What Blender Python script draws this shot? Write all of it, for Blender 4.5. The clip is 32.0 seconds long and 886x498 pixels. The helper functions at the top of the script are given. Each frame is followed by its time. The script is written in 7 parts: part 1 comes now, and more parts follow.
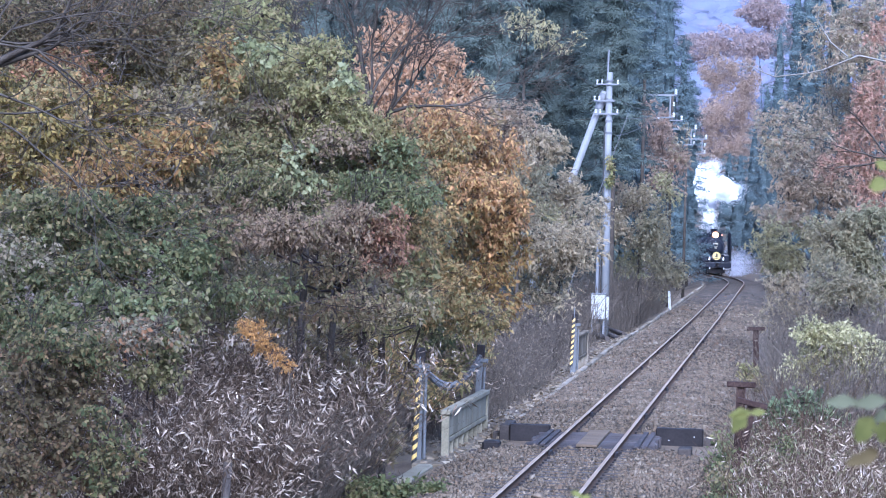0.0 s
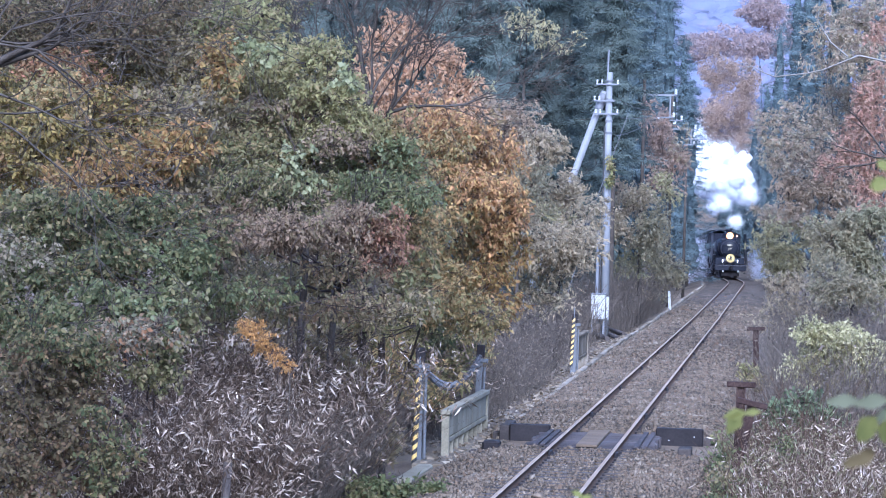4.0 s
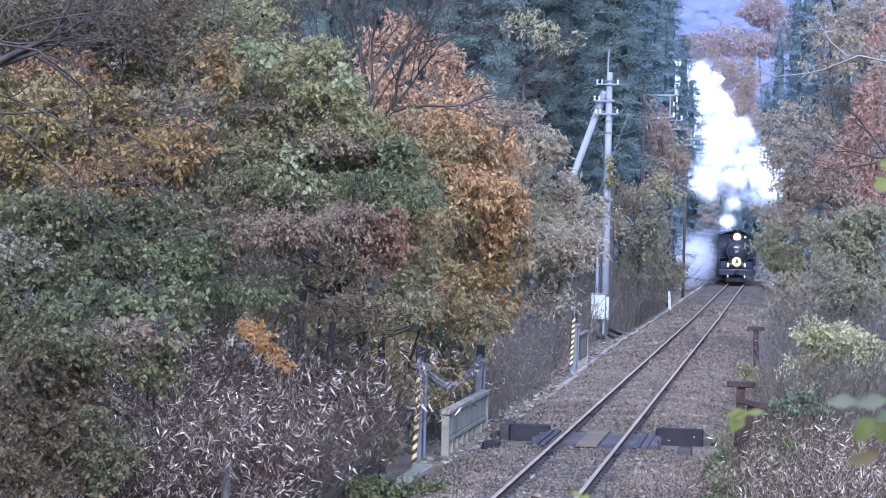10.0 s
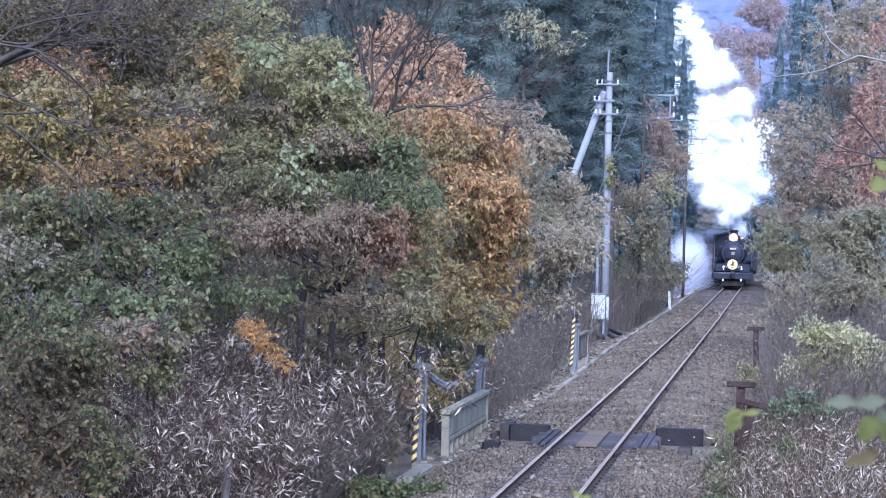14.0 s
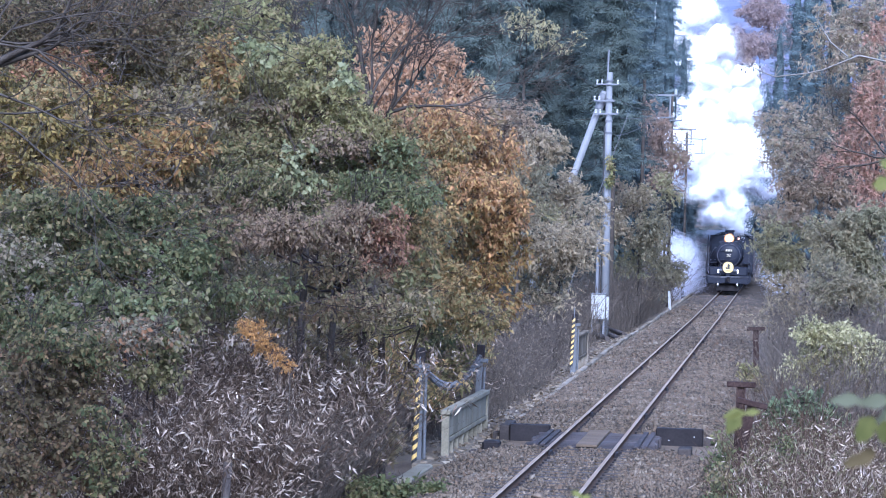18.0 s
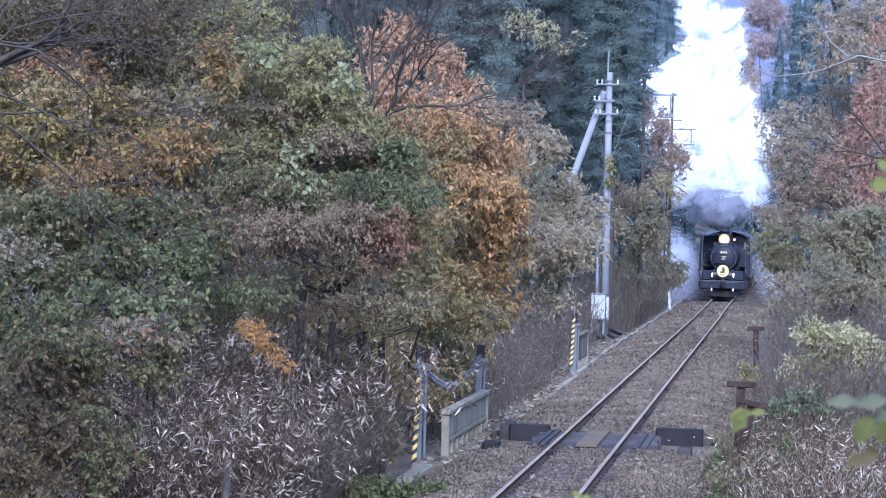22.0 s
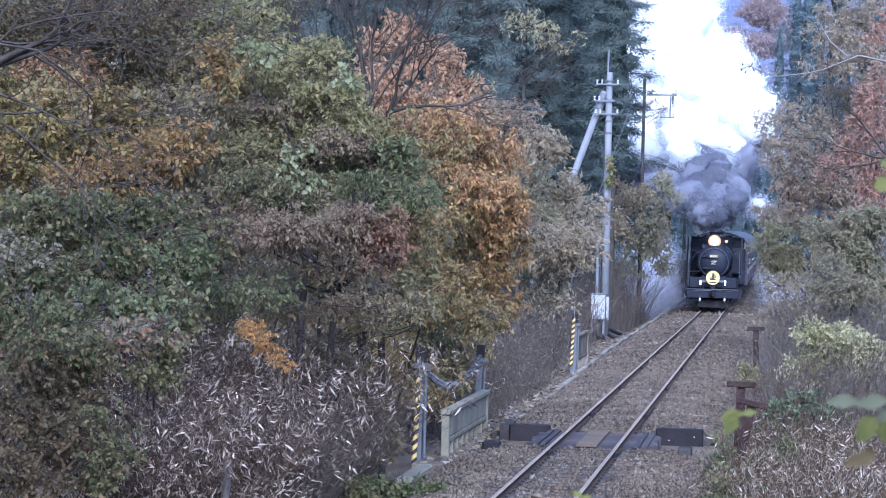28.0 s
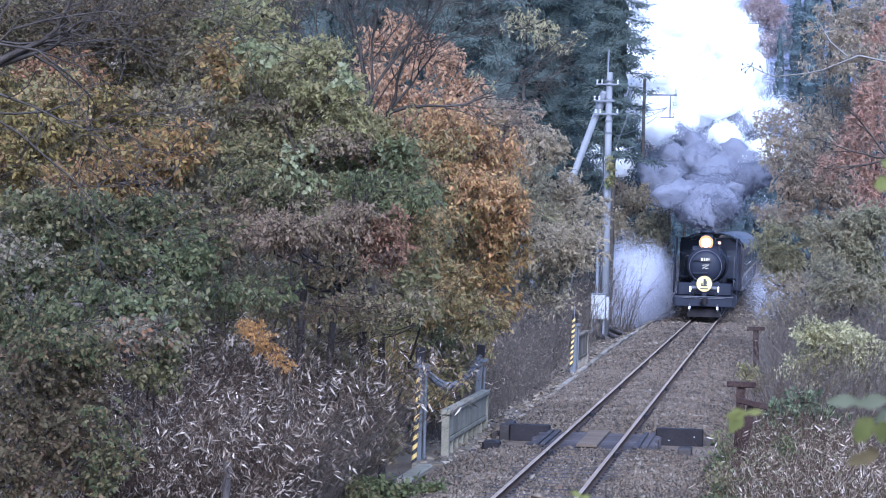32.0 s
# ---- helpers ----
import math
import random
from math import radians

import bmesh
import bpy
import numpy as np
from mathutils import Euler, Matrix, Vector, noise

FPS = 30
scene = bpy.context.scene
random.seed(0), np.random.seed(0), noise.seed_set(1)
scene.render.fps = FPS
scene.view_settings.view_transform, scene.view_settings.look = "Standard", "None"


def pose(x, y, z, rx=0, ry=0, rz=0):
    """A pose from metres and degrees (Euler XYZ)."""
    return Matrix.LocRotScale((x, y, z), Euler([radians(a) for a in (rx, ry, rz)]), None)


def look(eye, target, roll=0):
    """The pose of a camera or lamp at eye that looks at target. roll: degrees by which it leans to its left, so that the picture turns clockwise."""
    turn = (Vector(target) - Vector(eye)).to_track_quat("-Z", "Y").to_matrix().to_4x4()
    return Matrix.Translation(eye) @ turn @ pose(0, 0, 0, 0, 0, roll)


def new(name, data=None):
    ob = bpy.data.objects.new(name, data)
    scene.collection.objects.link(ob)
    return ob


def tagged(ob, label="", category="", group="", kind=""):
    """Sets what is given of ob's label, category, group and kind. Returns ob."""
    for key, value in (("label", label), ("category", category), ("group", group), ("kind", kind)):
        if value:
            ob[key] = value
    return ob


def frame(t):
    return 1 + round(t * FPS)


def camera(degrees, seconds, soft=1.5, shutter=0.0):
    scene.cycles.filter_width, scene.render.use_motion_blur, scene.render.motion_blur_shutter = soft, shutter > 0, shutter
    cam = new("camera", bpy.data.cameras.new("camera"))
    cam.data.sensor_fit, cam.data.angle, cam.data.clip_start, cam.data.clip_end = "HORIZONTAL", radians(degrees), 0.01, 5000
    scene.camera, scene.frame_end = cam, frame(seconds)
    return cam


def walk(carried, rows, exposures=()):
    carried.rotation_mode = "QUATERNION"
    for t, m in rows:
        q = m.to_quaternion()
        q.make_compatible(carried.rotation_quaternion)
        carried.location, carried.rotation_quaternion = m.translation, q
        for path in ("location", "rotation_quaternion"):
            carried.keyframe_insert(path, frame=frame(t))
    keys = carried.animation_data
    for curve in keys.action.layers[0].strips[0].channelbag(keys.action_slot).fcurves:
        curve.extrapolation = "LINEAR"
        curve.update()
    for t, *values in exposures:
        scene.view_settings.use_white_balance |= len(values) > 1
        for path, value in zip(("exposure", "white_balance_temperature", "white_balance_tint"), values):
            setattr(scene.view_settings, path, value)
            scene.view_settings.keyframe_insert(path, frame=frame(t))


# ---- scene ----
cam = camera(14.89, 32.0, soft=0.7)
cam.data.dof.use_dof, cam.data.dof.focus_distance, cam.data.dof.aperture_fstop = True, 80.0, 7.6
EYE, AIM = (3.381, 0.0, 3.749), (-6.669, 100.0, 3.105)
walk(cam, [(0.0, look(EYE, AIM, 1.5)), (32.0, look(EYE, AIM, 1.5))],
     exposures=[(0.0, 2.17, 4900.0, 14.6), (9.0, 2.07, 4900.0, 14.6), (19.0, 1.94, 4900.0, 14.6), (32.0, 1.82, 4900.0, 14.6)])

# ---- daylight: a pale overcast sky over a narrow valley
world = bpy.data.worlds.new("sky")
scene.world = world
world.use_nodes = True
wn, wl = world.node_tree.nodes, world.node_tree.links
wn.clear()
sky = wn.new("ShaderNodeTexSky")
sky.sky_type, sky.sun_disc = "NISHITA", False
sky.sun_elevation, sky.sun_rotation = radians(48), radians(200)
sky.air_density, sky.dust_density, sky.ozone_density = 1.0, 2.0, 1.5
sky_bg = wn.new("ShaderNodeBackground")
sky_bg.inputs["Strength"].default_value = 0.125
sky_out = wn.new("ShaderNodeOutputWorld")
wl.new(sky.outputs[0], sky_bg.inputs["Color"])
wl.new(sky_bg.outputs[0], sky_out.inputs["Surface"])
sun = new("sun", bpy.data.lights.new("sun", "SUN"))
sun.data.energy, sun.data.angle, sun.data.color = 2.1, radians(28), (1.0, 0.96, 0.92)
sun.matrix_world = look((30, -60, 75), (0, 60, 0))


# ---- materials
COLOUR_SCALE = 0.76  # scales all surface and leaf colours down; raised exposure then lets steam clip white
def material(name, build):
    m = bpy.data.materials.new(name)
    m.use_nodes = True
    nt = m.node_tree
    nt.nodes.clear()
    out = nt.nodes.new("ShaderNodeOutputMaterial")
    nt.links.new(build(nt), out.inputs["Surface"])
    return m


def node(nt, kind, **values):
    n = nt.nodes.new("ShaderNode" + kind)
    for key, value in values.items():
        n.inputs[key.replace("_", " ")].default_value = value
    return n


def ramp_of(nt, fac, stops):
    r = nt.nodes.new("ShaderNodeValToRGB")
    while len(r.color_ramp.elements) < len(stops):
        r.color_ramp.elements.new(0.5)
    for e, (p, c) in zip(r.color_ramp.elements, stops):
        e.position, e.color = p, (*c, 1)
    nt.links.new(fac, r.inputs["Fac"])
    return r.outputs["Color"]


def noise_of(nt, scale, detail=4.0, coords="Object"):
    tc = nt.nodes.new("ShaderNodeTexCoord")
    n = node(nt, "TexNoise", Scale=scale, Detail=detail)
    nt.links.new(tc.outputs[coords], n.inputs["Vector"])
    return n.outputs["Fac"]


def maths(nt, op, a, b):
    n = nt.nodes.new("ShaderNodeMath")
    n.operation = op
    for i, v in enumerate((a, b)):
        if isinstance(v, (int, float)):
            n.inputs[i].default_value = v
        else:
            nt.links.new(v, n.inputs[i])
    return n.outputs[0]


def surface(name, stops, scale=3.0, fine=40.0, rough=0.7, metal=0.0, bump=0.3, dist=0.01, rand=0.0, shine=0.5):
    """Colour from coarse and fine noise together, fine relief, and a shift from piece to piece."""
    def build(nt):
        f = maths(nt, "ADD", maths(nt, "MULTIPLY", noise_of(nt, scale), 0.6), maths(nt, "MULTIPLY", noise_of(nt, fine, 6.0), 0.4))
        if rand:
            oi = nt.nodes.new("ShaderNodeObjectInfo")
            f = maths(nt, "ADD", f, maths(nt, "MULTIPLY", maths(nt, "SUBTRACT", oi.outputs["Random"], 0.5), rand))
        b = node(nt, "BsdfPrincipled", Roughness=rough, Metallic=metal, Specular_IOR_Level=shine)
        nt.links.new(ramp_of(nt, f, [(p, tuple(COLOUR_SCALE * v for v in c)) for p, c in stops]), b.inputs["Base Color"])
        bp = node(nt, "Bump", Strength=bump, Distance=dist)
        nt.links.new(noise_of(nt, fine, 8.0), bp.inputs["Height"])
        nt.links.new(bp.outputs[0], b.inputs["Normal"])
        return b.outputs[0]
    return material(name, build)


def glow(name, colour, strength):
    def build(nt):
        e = node(nt, "Emission", Color=(*colour, 1), Strength=strength)
        return e.outputs[0]
    return material(name, build)


def leafy(name, colours, patch=0.55, through_light=0.5, rough=0.7, shine=0.15):
    """Leaves: each leaf takes its own tint, and patches of the crown share a tendency."""
    def build(nt):
        g = nt.nodes.new("ShaderNodeNewGeometry")
        f = maths(nt, "ADD", maths(nt, "MULTIPLY", g.outputs["Random Per Island"], 0.75),
                  maths(nt, "MULTIPLY", maths(nt, "SUBTRACT", noise_of(nt, patch, 2.0), 0.40), 1.0))
        n = len(colours)
        scaled = [tuple(COLOUR_SCALE * v for v in c) for c in colours]
        col = ramp_of(nt, f, [(0.1 + 0.8 * i / max(1, n - 1), c) for i, c in enumerate(scaled)])
        b = node(nt, "BsdfPrincipled", Roughness=rough, Specular_IOR_Level=shine)
        t = nt.nodes.new("ShaderNodeBsdfTranslucent")
        mix = node(nt, "MixShader", Fac=through_light)
        nt.links.new(col, b.inputs["Base Color"])
        nt.links.new(col, t.inputs["Color"])
        nt.links.new(b.outputs[0], mix.inputs[1])
        nt.links.new(t.outputs[0], mix.inputs[2])
        return mix.outputs[0]
    return material(name, build)


def vapour(name, colour, relief=0.15, round_shade=False):
    """Steam or smoke: a bright scattering skin that light also passes; loose shreds of a billow shade as one round body."""
    def build(nt):
        d = node(nt, "BsdfDiffuse", Color=(*colour, 1))
        t = node(nt, "BsdfTranslucent", Color=(*colour, 1))
        if round_shade:
            tc, vt = nt.nodes.new("ShaderNodeTexCoord"), nt.nodes.new("ShaderNodeVectorTransform")
            vt.vector_type, vt.convert_from, vt.convert_to = "NORMAL", "OBJECT", "WORLD"
            nt.links.new(tc.outputs["Object"], vt.inputs[0])
            nt.links.new(vt.outputs[0], d.inputs["Normal"])
        elif relief:
            bp = node(nt, "Bump", Strength=relief, Distance=0.4)
            nt.links.new(noise_of(nt, 1.9, 5.0), bp.inputs["Height"])
            nt.links.new(bp.outputs[0], d.inputs["Normal"])
        body = node(nt, "MixShader", Fac=0.5)
        nt.links.new(d.outputs[0], body.inputs[1])
        nt.links.new(t.outputs[0], body.inputs[2])
        return body.outputs[0]
    return material(name, build)


M_EARTH = surface("leaf_litter", [(0.3, (0.06, 0.045, 0.035)), (0.5, (0.13, 0.10, 0.075)), (0.7, (0.22, 0.17, 0.12))], 0.4, 9, 0.95, 0, 0.6, 0.05, shine=0.12)
# bed darker than the stones: shade of their gaps put into the colour
M_BALLAST = surface("ballast", [(0.34, (0.031, 0.0245, 0.019)), (0.5, (0.078, 0.061, 0.0475)), (0.66, (0.145, 0.115, 0.091))], 0.5, 14, 0.9, 0, 0.9, 0.06, shine=0.12)
M_RAILHEAD = surface("polished_rail", [(0.3, (0.22, 0.160, 0.115)), (0.7, (0.36, 0.28, 0.21))], 1.0, 30, 0.7, 0.0, 0.1, shine=0.25)
M_RAILRUST = surface("rail_rust", [(0.3, (0.055, 0.034, 0.023)), (0.7, (0.12, 0.078, 0.055))], 2.0, 40, 0.9, 0.0, 0.3, shine=0.1)
M_SLEEPER = surface("old_sleeper", [(0.3, (0.035, 0.03, 0.03)), (0.7, (0.10, 0.085, 0.08))], 1.5, 30, 0.9, 0, 0.5, 0.01, 0.3, shine=0.12)
M_DECK = surface("tarred_timber", [(0.3, (0.03, 0.026, 0.029)), (0.7, (0.085, 0.074, 0.078))], 1.5, 30, 0.85, 0, 0.5, 0.01, 0.4, shine=0.12)
M_BOARD = surface("weathered_board", [(0.3, (0.105, 0.078, 0.057)), (0.7, (0.18, 0.138, 0.102))], 1.5, 30, 0.9, 0, 0.4, 0.01, 0.2, shine=0.12)
M_CONCRETE = surface("concrete", [(0.3, (0.26, 0.26, 0.27)), (0.7, (0.46, 0.46, 0.47))], 0.8, 25, 0.85, 0, 0.25, 0.01, 0.15)
M_OLDCONCRETE = surface("mossy_concrete", [(0.3, (0.125, 0.11, 0.078)), (0.5, (0.205, 0.183, 0.135)), (0.7, (0.285, 0.255, 0.198))], 1.5, 25, 0.9, 0, 0.4, 0.01, 0.2, shine=0.2)
M_KERB = surface("pale_kerb", [(0.3, (0.12, 0.096, 0.07)), (0.5, (0.215, 0.18, 0.14)), (0.7, (0.31, 0.27, 0.22))], 1.3, 20, 0.9, 0, 0.4, 0.02, 0.3, shine=0.1)
M_DARKSTEEL = surface("dark_steel", [(0.3, (0.01, 0.009, 0.011)), (0.7, (0.036, 0.031, 0.034))], 2.0, 20, 0.7, 0.1, 0.3, shine=0.12)
M_RUST = surface("rust", [(0.3, (0.018, 0.012, 0.0115)), (0.5, (0.036, 0.022, 0.02)), (0.7, (0.085, 0.058, 0.05))], 2.5, 25, 0.9, 0.0, 0.5, 0.01, shine=0.1)
M_GALV = surface("galvanised_steel", [(0.3, (0.12, 0.125, 0.145)), (0.7, (0.22, 0.225, 0.25))], 2.0, 30, 0.6, 0.2, 0.1, shine=0.3)
M_POLE = surface("pole_concrete", [(0.3, (0.13, 0.135, 0.15)), (0.7, (0.235, 0.24, 0.255))], 1.0, 25, 0.8, 0, 0.15, 0.01)
M_POST = surface("dull_steel", [(0.3, (0.085, 0.088, 0.10)), (0.7, (0.17, 0.175, 0.19))], 2.0, 30, 0.65, 0.2, 0.1)
M_YELLOW = surface("guard_yellow", [(0.3, (0.65, 0.40, 0.10)), (0.7, (0.85, 0.62, 0.22))], 3, 30, 0.6, 0, 0.1)
M_BLACK = surface("guard_black", [(0.3, (0.015, 0.014, 0.016)), (0.7, (0.04, 0.038, 0.04))], 3, 30, 0.6, 0, 0.1)
M_WHITE = surface("white_paint", [(0.3, (0.68, 0.68, 0.68)), (0.7, (0.85, 0.85, 0.85))], 3, 30, 0.6, 0, 0.1)
M_CABINET = surface("weathered_white_paint", [(0.3, (0.27, 0.27, 0.27)), (0.7, (0.42, 0.42, 0.42))], 3, 30, 0.6, 0, 0.1)
M_CERAMIC = surface("white_ceramic", [(0.3, (0.33, 0.335, 0.34)), (0.7, (0.50, 0.505, 0.51))], 3, 30, 0.45, 0, 0.05)
M_GREYPRINT = surface("grey_print", [(0.3, (0.30, 0.31, 0.34)), (0.7, (0.45, 0.46, 0.50))], 3, 30, 0.7, 0, 0.05)
M_CABLE = surface("cable_jacket", [(0.3, (0.02, 0.02, 0.024)), (0.7, (0.06, 0.06, 0.065))], 3, 30, 0.6, 0, 0.2)
M_BARK = surface("bark", [(0.3, (0.03, 0.025, 0.022)), (0.5, (0.062, 0.052, 0.045)), (0.7, (0.115, 0.098, 0.086))], 3, 30, 0.95, 0, 0.7, 0.01, shine=0.08)
M_TWIG = surface("twig", [(0.3, (0.03, 0.023, 0.022)), (0.7, (0.085, 0.067, 0.063))], 3, 30, 0.95, 0, 0.3, shine=0.08)
M_STALK = surface("dead_stalk", [(0.3, (0.042, 0.026, 0.017)), (0.7, (0.10, 0.066, 0.045))], 2, 30, 0.95, 0, 0.2, shine=0.15)
M_BRUSH = surface("grey_brush", [(0.3, (0.058, 0.048, 0.041)), (0.7, (0.14, 0.118, 0.10))], 2, 30, 0.95, 0, 0.2, shine=0.06)
M_PALEBRANCH = surface("pale_branch", [(0.3, (0.12, 0.11, 0.10)), (0.7, (0.27, 0.25, 0.235))], 3, 30, 0.9, 0, 0.3, shine=0.2)
# locomotive
# black lifted towards blue to carry the haze over the engine
M_LOCO = surface("haze_lifted_black", [(0.3, (0.011, 0.0125, 0.022)), (0.7, (0.024, 0.027, 0.043))], 1.2, 20, 0.5, 0.0, 0.1, 0.01, 0.0, 0.16)
M_LOCOEDGE = surface("pale_edge_paint", [(0.3, (0.05, 0.05, 0.06)), (0.7, (0.12, 0.12, 0.14))], 2, 20, 0.5, 0.3, 0.1)
M_ROD = surface("bright_steel", [(0.3, (0.4, 0.4, 0.42)), (0.7, (0.6, 0.6, 0.62))], 2, 20, 0.3, 0.9, 0.05)
M_BRASS = surface("brass", [(0.3, (0.5, 0.36, 0.14)), (0.7, (0.72, 0.55, 0.25))], 3, 20, 0.35, 0.8, 0.05)
M_MARK = surface("headmark_yellow", [(0.3, (0.78, 0.55, 0.16)), (0.7, (0.90, 0.70, 0.28))], 3, 20, 0.5, 0, 0.05)
M_COACH = surface("coach_brown", [(0.3, (0.03, 0.025, 0.035)), (0.7, (0.07, 0.055, 0.065))], 1, 20, 0.5, 0, 0.1)
M_CREAM = surface("coach_band", [(0.3, (0.45, 0.40, 0.30)), (0.7, (0.60, 0.54, 0.42))], 1, 20, 0.5, 0, 0.1)
M_ROOF = surface("coach_roof", [(0.3, (0.07, 0.07, 0.09)), (0.7, (0.15, 0.15, 0.18))], 1, 20, 0.7, 0, 0.1)
M_LAMP = glow("headlamp_glow", (1.0, 0.66, 0.36), 9.0)
# glow for an added ring, the orange glare round the headlamp lens
M_GLARE = glow("lamp_glare_glow", (1.0, 0.42, 0.16), 0.5)
M_AUXLAMP = glow("small_lamp_glow", (1.0, 0.42, 0.25), 0.8)
M_MARKERLAMP = glow("marker_lamp_glow", (1.0, 0.95, 0.88), 1.6)


def glass_build(nt):
    return node(nt, "BsdfPrincipled", Base_Color=(0.03, 0.035, 0.05, 1), Roughness=0.08).outputs[0]


M_GLASS = material("dark_window_glass", glass_build)
VAPOURS = [(vapour(n, c), vapour(n + "_shreds", c, 0.0, c[0] < 0.4)) for n, c in (("white_steam", (0.97, 0.97, 0.98)), ("pale_smoke_and_shaded_steam", (0.66, 0.67, 0.74)), ("grey_smoke", (0.29, 0.295, 0.355)), ("dark_grey_smoke", (0.175, 0.18, 0.225)))]
M_MIST = vapour("drain_cock_steam", (0.76, 0.77, 0.88), 0.0)
M_VEIL = vapour("drifting_steam_veil", (0.70, 0.71, 0.84), 0.0)
# foliage
GREEN, DEEP, OLIVE = (0.16, 0.17, 0.075), (0.095, 0.106, 0.052), (0.25, 0.22, 0.105)
BROWN, TAN, RUSSET = (0.27, 0.19, 0.10), (0.35, 0.275, 0.15), (0.35, 0.185, 0.10)
ORANGE, GOLD, RED = (0.58, 0.315, 0.15), (0.52, 0.385, 0.15), (0.47, 0.20, 0.16)
LIME, GREY, STRAW, PALE = (0.40, 0.42, 0.17), (0.32, 0.30, 0.275), (0.30, 0.245, 0.205), (0.50, 0.445, 0.40)
L_GREEN = leafy("green_leaves", [DEEP, GREEN, (0.17, 0.20, 0.10), OLIVE, (0.25, 0.28, 0.16)])
L_DEEP = leafy("dark_green_leaves", [DEEP, (0.095, 0.112, 0.055), GREEN, (0.15, 0.13, 0.07), OLIVE, BROWN, DEEP])
L_YELLOWING = leafy("yellowing_leaves", [OLIVE, (0.39, 0.37, 0.165), (0.28, 0.265, 0.12), TAN, (0.31, 0.28, 0.13), (0.48, 0.43, 0.19)])
L_OLIVE = leafy("olive_leaves", [(0.19, 0.18, 0.09), OLIVE, (0.20, 0.205, 0.095), (0.31, 0.265, 0.125), (0.30, 0.22, 0.12), (0.24, 0.23, 0.115)])
L_MIXED = leafy("turning_leaves", [DEEP, GREEN, OLIVE, (0.26, 0.235, 0.14), TAN, GREEN, OLIVE])
L_GOLDEN = leafy("golden_brown_leaves", [(0.20, 0.18, 0.08), (0.24, 0.17, 0.08), (0.34, 0.245, 0.085), (0.19, 0.175, 0.07), (0.38, 0.28, 0.09), (0.22, 0.19, 0.085), (0.30, 0.165, 0.08)])
L_RUSTGOLD = leafy("rust_and_gold_leaves", [(0.24, 0.165, 0.085), (0.32, 0.175, 0.085), (0.39, 0.245, 0.09), (0.23, 0.20, 0.09), (0.43, 0.295, 0.105), (0.37, 0.20, 0.085)])
L_BEIGE = leafy("withered_beige_leaves", [GREEN, (0.30, 0.26, 0.19), (0.38, 0.32, 0.24), (0.20, 0.20, 0.12), (0.42, 0.33, 0.23), RUSSET])
L_VINE = leafy("broad_vine_leaves", [(0.24, 0.25, 0.12), (0.32, 0.33, 0.17), (0.40, 0.40, 0.24), (0.28, 0.28, 0.12)])
L_PINKBROWN = leafy("pinkish_brown_leaves", [(0.20, 0.15, 0.10), (0.33, 0.235, 0.165), (0.26, 0.21, 0.14), (0.38, 0.27, 0.19), OLIVE])
L_DARKRED = leafy("dark_russet_leaves", [(0.20, 0.11, 0.075), (0.32, 0.16, 0.11), (0.25, 0.17, 0.11), (0.38, 0.21, 0.13), BROWN])
L_RUSSET = leafy("russet_leaves", [RUSSET, BROWN, (0.42, 0.20, 0.13), OLIVE, RUSSET])
# salmon tints carry a little extra blue as distance haze
L_SALMON = leafy("salmon_orange_leaves", [(0.45, 0.27, 0.165), (0.57, 0.33, 0.19), (0.60, 0.385, 0.235), (0.48, 0.34, 0.22), (0.58, 0.31, 0.16)])
L_ORANGE = leafy("orange_leaves", [(0.33, 0.23, 0.13), (0.42, 0.23, 0.13), (0.60, 0.36, 0.16), (0.53, 0.30, 0.15), (0.57, 0.42, 0.17), (0.62, 0.35, 0.155), (0.30, 0.26, 0.13)])
L_OCHRE = leafy("ochre_leaves", [OLIVE, (0.32, 0.225, 0.12), (0.42, 0.31, 0.145), (0.22, 0.225, 0.105), (0.48, 0.36, 0.155), (0.52, 0.315, 0.145), (0.30, 0.265, 0.13)])
L_DULL = leafy("dull_brown_leaves", [(0.28, 0.24, 0.17), (0.23, 0.19, 0.125), (0.30, 0.23, 0.13), OLIVE, (0.34, 0.26, 0.17)])
L_FERN = leafy("withered_fern_fronds", [(0.46, 0.24, 0.09), (0.56, 0.30, 0.10), (0.62, 0.36, 0.13), (0.40, 0.22, 0.10)])
# leaves down the line: distance haze put into paler, greyer tints
L_GREYTAN = leafy("haze_tinted_tan_leaves", [(0.37, 0.31, 0.22), (0.47, 0.38, 0.265), (0.34, 0.30, 0.21), (0.54, 0.425, 0.275), (0.40, 0.355, 0.235)])
L_GREYGREEN = leafy("haze_tinted_olive_leaves", [(0.22, 0.205, 0.14), (0.30, 0.262, 0.172), (0.26, 0.235, 0.155), (0.39, 0.32, 0.205)])
L_TANHAZE = leafy("haze_tinted_brown_leaves", [(0.38, 0.30, 0.235), (0.47, 0.355, 0.26), (0.32, 0.295, 0.235), (0.43, 0.375, 0.24), (0.50, 0.35, 0.25)])
L_PINKHAZE = leafy("haze_tinted_pinkish_brown_leaves", [(0.34, 0.27, 0.20), (0.46, 0.34, 0.245), (0.37, 0.31, 0.22), (0.50, 0.355, 0.25)])
L_YELLOWHAZE = leafy("haze_tinted_yellowing_leaves", [(0.32, 0.305, 0.19), (0.46, 0.415, 0.22), (0.37, 0.335, 0.215), (0.56, 0.48, 0.25), (0.40, 0.35, 0.23)])
L_OLIVEHAZE = leafy("haze_tinted_dull_olive_leaves", [(0.27, 0.265, 0.165), (0.34, 0.31, 0.20), (0.30, 0.285, 0.18), (0.42, 0.36, 0.23)])
